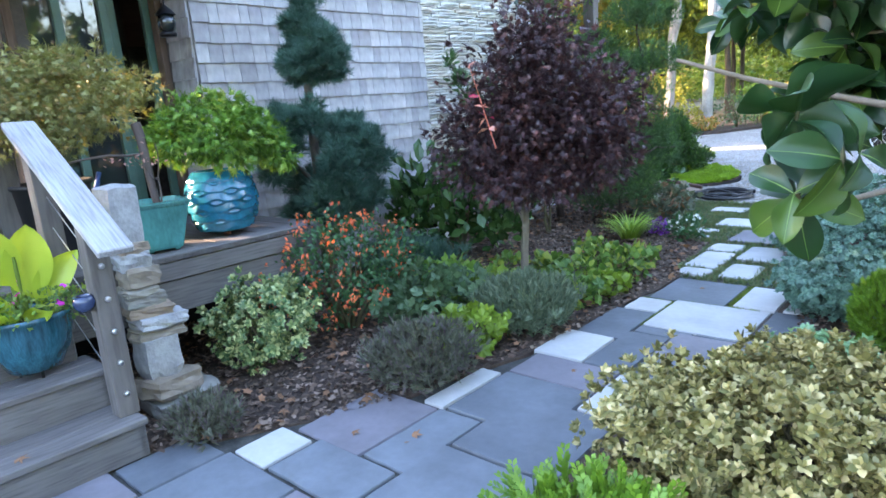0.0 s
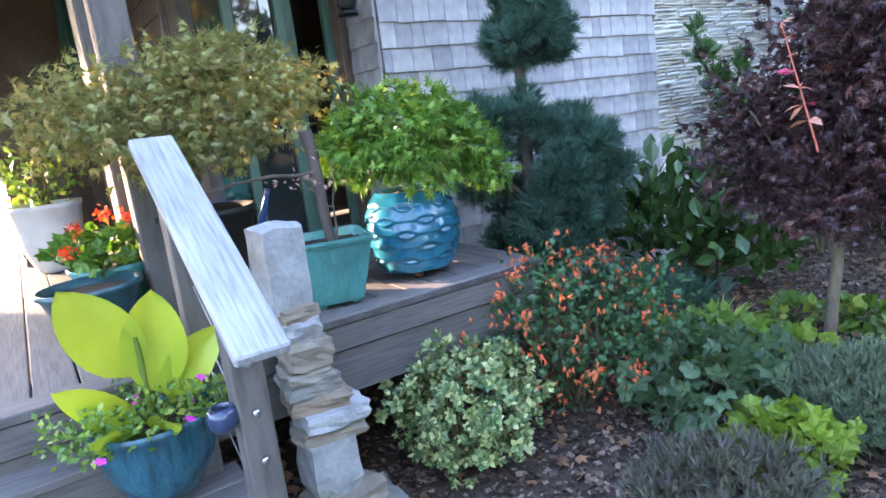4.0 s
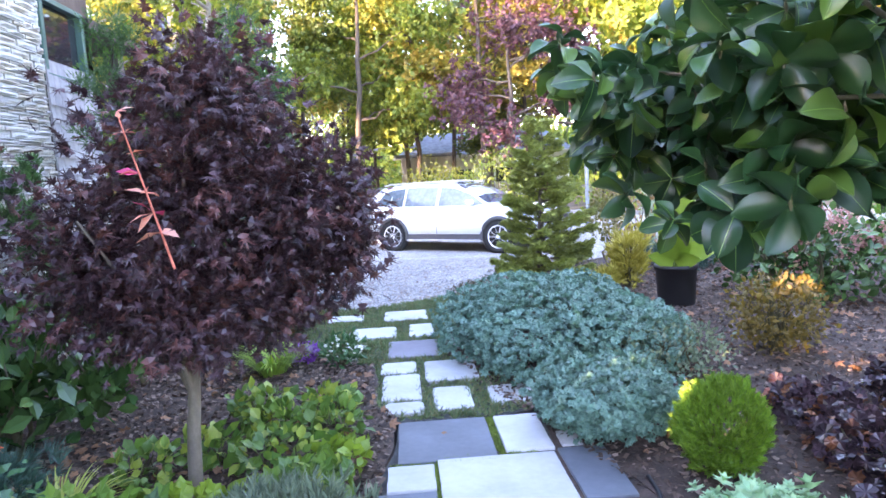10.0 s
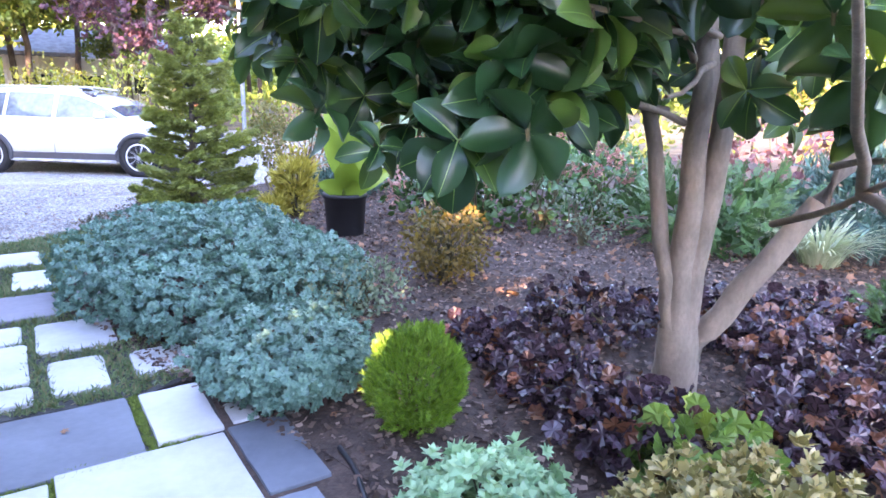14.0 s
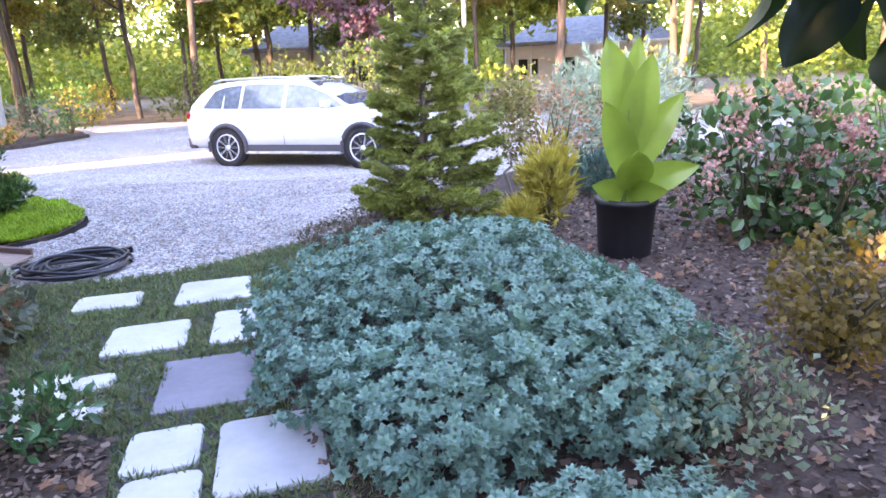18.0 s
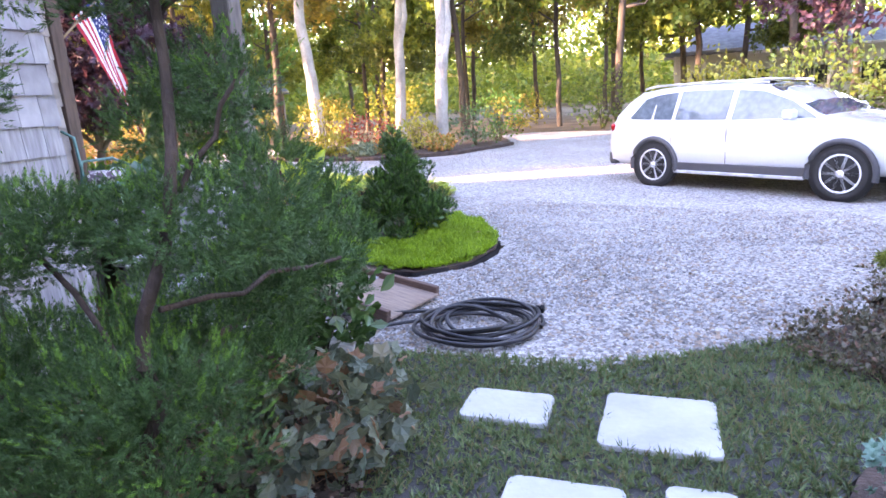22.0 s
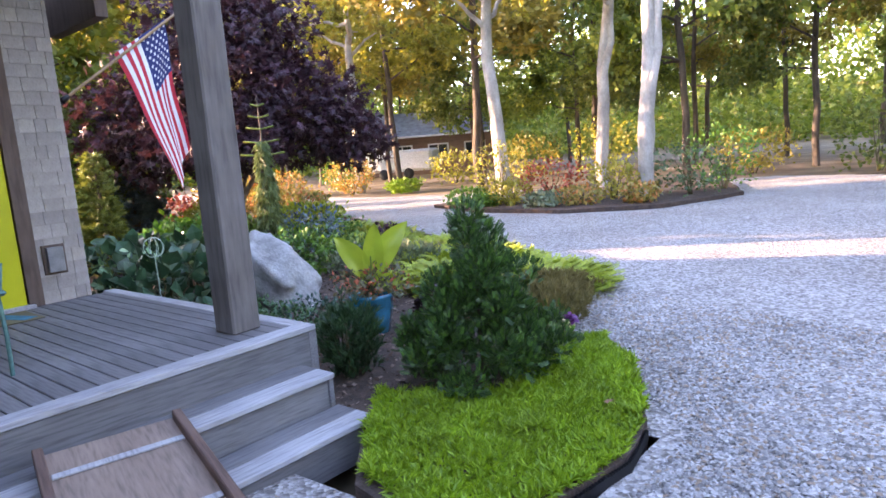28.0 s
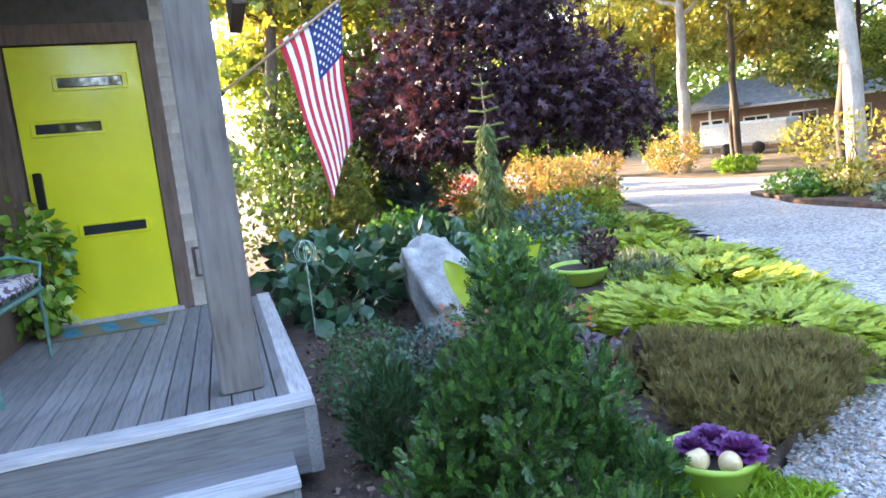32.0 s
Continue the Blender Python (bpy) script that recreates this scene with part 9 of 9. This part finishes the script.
tagged(part("gravel", mesh_of("gravel", v, f), M_PEBBLE), "loose pale gravel stones on the drive", "gravel", kind="stuff")
for poly, per, zz, nm in ((BED_LEFT, 1900, -0.004, "left"), ([(2.0, 1.2), (2.46, 2.79), (2.2, 3.5), (1.9, 4.5), (1.75, 5.5), (2.4, 7.2), (2.8, 8.7), (6.5, 9.5), (8.5, 5), (8, 0.5), (3, 0.3)], 1100, -0.004, "right"), ([(-1.36, 9.45), (-0.6, 9.2), (-0.2, 10.2), (-1.8, 12.2), (-5, 13), (-5.5, 10), (-1.9, 9.6)], 500, -0.058, "porch")):
    x, y = spread(poly, per)
    n = len(x)
    ang = rng.uniform(0, 6.28, n)
    v, f = scatter((np.array([(-0.3, -0.5, 0), (0.3, -0.45, 0.05), (0.25, 0.5, 0.12), (-0.3, 0.45, 0)]), np.array([(0, 1, 2), (0, 2, 3)])), np.c_[x, y, zz + rng.uniform(0, 0.015, n)], np.c_[np.cos(ang), np.sin(ang), rng.normal(0, 0.3, n)], rng.uniform(0.012, 0.038, n), twist=0.5)
    tagged(part("mulch_chips", mesh_of("mulch_chips", v, f), M_CHIP), "scattered dark bark chips and leaf litter", "mulch", kind="stuff")
x, y = spread(THYME, 2600)
ok = np.ones(len(x), bool)
for x0, y0, x1, y1, s in SLABS:
    ok &= ~((x > x0 + 0.015) & (x < x1 - 0.015) & (y > y0 + 0.015) & (y < y1 - 0.015))
x, y = x[ok], y[ok]
v, f = scatter(tuft(6, 0.09, 1.2, 8), np.c_[x, y, np.full(len(x), -0.016)], rng.normal(0, 0.6, (len(x), 3)) + np.array([0, 0, 0.6]), rng.uniform(0.025, 0.055, len(x)))
tagged(part("creeping_thyme", mesh_of("creeping_thyme", v, f), L_CREEP), "creeping thyme mat between stepping slabs", "groundcover", kind="stuff")
SEDUM = [(-1.36, 9.48), (-0.95, 9.05), (-0.5, 8.97), (-0.15, 9.33), (-0.07, 9.8), (-0.15, 10.25), (-0.5, 10.95), (-0.92, 11.38), (-1.4, 11.2), (-1.3, 10.8), (-0.95, 10.2), (-1.6, 9.8)]
x, y = spread(SEDUM, 3600)
v, f = scatter(tuft(7, 0.13, 1.3, 9), np.c_[x, y, -0.07 + 0.03 * np.abs(np.sin(x * 9) * np.cos(y * 8)) + rng.uniform(0, 0.03, len(x))], rng.normal(0, 0.5, (len(x), 3)) + np.array([0, 0, 0.9]), rng.uniform(0.035, 0.065, len(x)))
tagged(part("gold_sedum", mesh_of("gold_sedum", v, f), L_SEDUM), "bright chartreuse sedum carpet round the hinoki", "groundcover", kind="stuff")
sedge = part("bed_edging", mesh_of("bed_edging", *joined([tube([(*p0, -0.12), (*p0, -0.068)], 0.012, 4) for p0 in wavy([(-0.95, 9.02), (-0.5, 8.93), (-0.12, 9.3), (-0.04, 9.8), (-0.12, 10.25)], 0.02, 0.0)[:90]]), False), M_POTBLACK)
tagged(sedge, "black plastic bed edging strip", "edging", kind="structure")
strip = wavy([(2.49, 2.95), (2.48, 2.8), (2.38, 2.42), (2.3, 2.28), (2.16, 2.02), (2.06, 1.75), (2.03, 1.4)], 0.05, 0.0)
v, f = tube([(*q, 0.0) for q in strip[:int(len(strip) * 0.48)]], 0.011, 6)
tagged(part("bed_edging", mesh_of("bed_edging", v, f, True), M_POTBLACK), "black plastic edging between paving and mulch", "edging", kind="structure")
for poly, per, zz in ((BED_LEFT, 55, 0.013), ([(2.2, 1.2), (2.6, 2.8), (2.4, 3.4), (2.5, 4.4), (3.4, 6.5), (3.4, 8.2), (7.5, 8.5), (8, 1), (3, 0.4)], 38, 0.013)):
    x, y = spread(poly, per)
    ang = rng.uniform(0, 6.28, len(x))
    v, f = scatter(leaf_palm(5, 0.55), np.c_[x, y, zz + rng.uniform(-0.01, 0.02, len(x))], np.c_[np.cos(ang), np.sin(ang), rng.normal(0, 0.3, len(x))], rng.uniform(0.03, 0.075, len(x)), twist=0.45)
    tagged(part("leaf_litter", mesh_of("leaf_litter", v, f), L_DRY), "dry brown fallen leaves scattered over mulch", "leaves", kind="stuff")
# moss in the slab joints
mx, my = [], []
for x0, x1, y0, y1, k in ((1.87, 1.90, 3.33, 3.82, 60), (1.33, 1.86, 3.255, 3.285, 40), (1.545, 1.56, 2.74, 3.25, 40), (1.56, 2.1, 3.30, 3.325, 30)):
    mx += list(rng.uniform(x0, x1, k * 3))
    my += list(rng.uniform(y0, y1, k * 3))
v, f = scatter(tuft(7, 0.2, 1.4, 4), np.c_[mx, my, np.full(len(mx), -0.016)], rng.normal(0, 0.5, (len(mx), 3)) + np.array([0, 0, 0.9]), 0.02)
tagged(part("moss", mesh_of("moss", v, f), M_MOSS), "bright moss in the paving joints", "moss", kind="stuff")
for i, (x, y, z, s) in enumerate(((1.05, 0.82, 0.006, 0.05), (1.3, 0.95, 0.006, 0.055), (1.6, 3.6, 0.006, 0.04), (1.55, 1.9, 0.006, 0.03), (1.32, 0.88, 0.006, 0.03), (0.35, -0.3, 0.185, 0.06), (-0.35, 10.2, 0.0, 0.07), (1.3, 9.2, 0.01, 0.05), (0.9, 8.6, 0.01, 0.05))):
    v, f = scatter(leaf_palm(5, 0.4), np.array([(0.0, 0, 0)]), np.array([(1.0, 0.3 * i, 0.15)]), s, twist=0.2)
    ob = part("fallen_leaf", mesh_of("fallen_leaf", v, f), L_DRY)
    ob.location = (x, y, z)
    tagged(ob, "dry brown fallen leaf lying on the ground", "leaf", "fallen leaves")


# ---- wall pieces ----
M_SHINGLE_BROWN = plain("brown cedar shingle", (0.13, 0.095, 0.075), 0.85, scale=10, amount=0.3, bumps=0.4, stretch=(1, 1, 0.3), each=0.35)
shingles(wall_side, -1.4, 1.68, -1.4, 4.16, -0.02, WALL_H, near=(0.3, 2.3), limit=300)
shingles(wall_window, -1.4, 5.83, -1.4, 6.70, -0.02, 2.38, limit=60, near=(1.2, 2.3))
shingles(wall_front, -2.76, 6.70, -2.76, 7.90, -0.02, WALL_H, M_SHINGLE_TAN, expose=0.16, near=(0.4, 2.0), limit=120)
shingles(wall_door, -4.66, 9.075, -4.66, 9.44, PZ, 3.0, M_SHINGLE_TAN, expose=0.105, near=(0.3, 2.6), limit=120)
shingles(wall_nook, -3.3, -0.30, -3.3, 0.62, 0.66, 3.0, M_SHINGLE_BROWN, limit=60, near=(0.7, 2.0))
shingles(wall_nook_south, -5.6, -0.30, -3.3, -0.30, 0.66, 3.0, M_SHINGLE_BROWN, limit=0)
shingles(wall_south, -3.3, 0.62, -1.95, 0.62, 0.73, 3.0, M_SHINGLE_BROWN, limit=0)
shingles(wall_side, -1.75, 1.68, -1.4, 1.68, 0.6, 3.2, limit=0)


def ledgestones(parent, y0, y1, z0, z1, x, limit=300):
    """Thin split stones in uneven courses, each proud by its own depth."""
    forms = []
    for k in range(6):
        bm = bmesh.new()
        bmesh.ops.create_grid(bm, x_segments=3, y_segments=2, size=0.5)
        for v in bm.verts:
            edge = abs(v.co.x) > 0.49 or abs(v.co.y) > 0.49
            v.co.z = 0.02 if edge else 0.035 + rng.uniform(-0.008, 0.012)
            if not edge:
                v.co.x += rng.uniform(-0.06, 0.06)
        ext = bmesh.ops.extrude_edge_only(bm, edges=[e for e in bm.edges if e.is_boundary])
        for v in ext["geom"]:
            if isinstance(v, bmesh.types.BMVert):
                v.co.z = -0.03
        me = bpy.data.meshes.new("stone")
        bm.to_mesh(me)
        bm.free()
        me.materials.append(M_LEDGE)
        forms.append(me)
    z, count, rest = z0, 0, []
    inv = parent.matrix_world.inverted()
    while z < z1:
        h = rng.choice([0.022, 0.03, 0.038, 0.05])
        y = y0 - rng.uniform(0, 0.1)
        while y < y1:
            w = rng.uniform(0.12, 0.38)
            a, b = max(y, y0), min(y + w, y1)
            if b - a > 0.03:
                me = forms[rng.integers(6)]
                m = Matrix.Translation((x + rng.uniform(0, 0.022), (a + b) / 2, z + h / 2)) @ Matrix(((0, 0, 1, 0), (1, 0, 0, 0), (0, 1, 0, 0), (0, 0, 0, 1))) @ Matrix.Diagonal((b - a - 0.004, h - 0.003, 1, 1))
                if count < limit and 0.9 < z < 2.7:
                    ob = new("stone", me)
                    ob.parent, ob.matrix_parent_inverse = parent, inv
                    ob.matrix_world = m
                    count += 1
                else:
                    rest.append((me, m))
            y += w
        z += h
    v, f, k = [], [], 0
    for me, m in rest:
        co = np.empty(len(me.vertices) * 3, np.float32)
        me.vertices.foreach_get("co", co)
        v.append((np.c_[co.reshape(-1, 3), np.ones(len(me.vertices))] @ np.array(m).T)[:, :3])
        f += [[i + k for i in p.vertices] for p in me.polygons]
        k += len(me.vertices)
    ob = part("stone_courses", mesh_of("stone_courses", np.concatenate(v), f), M_LEDGE_FAR)
    ob.parent, ob.matrix_parent_inverse = parent, inv
    tagged(ob, kind="stuff")


def island_stone():
    m, nt, b = nodes_of("pale ledgestone courses", 0.85)
    g = nt.nodes.new("ShaderNodeNewGeometry")
    r = ramp(nt, g.outputs["Random Per Island"], [(0, (0.56, 0.545, 0.50)), (0.4, (0.68, 0.665, 0.63)), (0.75, (0.60, 0.53, 0.43)), (1, (0.74, 0.72, 0.68))])
    n = tex(nt, "noise", 18, (1, 1, 1.6), 6)
    r2 = ramp(nt, n.outputs["Fac"], [(0.3, (0.72, 0.72, 0.72)), (0.7, (1.05, 1.05, 1.05))])
    nt.links.new(mix(nt, "MULTIPLY", 1.0, r.outputs["Color"], r2.outputs["Color"]), b.inputs["Base Color"])
    bump(nt, b, n.outputs["Fac"], 0.6, 0.012)
    return m


M_LEDGE_FAR = island_stone()
ledgestones(wall_stone, 4.17, 5.83, 0.0, WALL_H, -1.43)
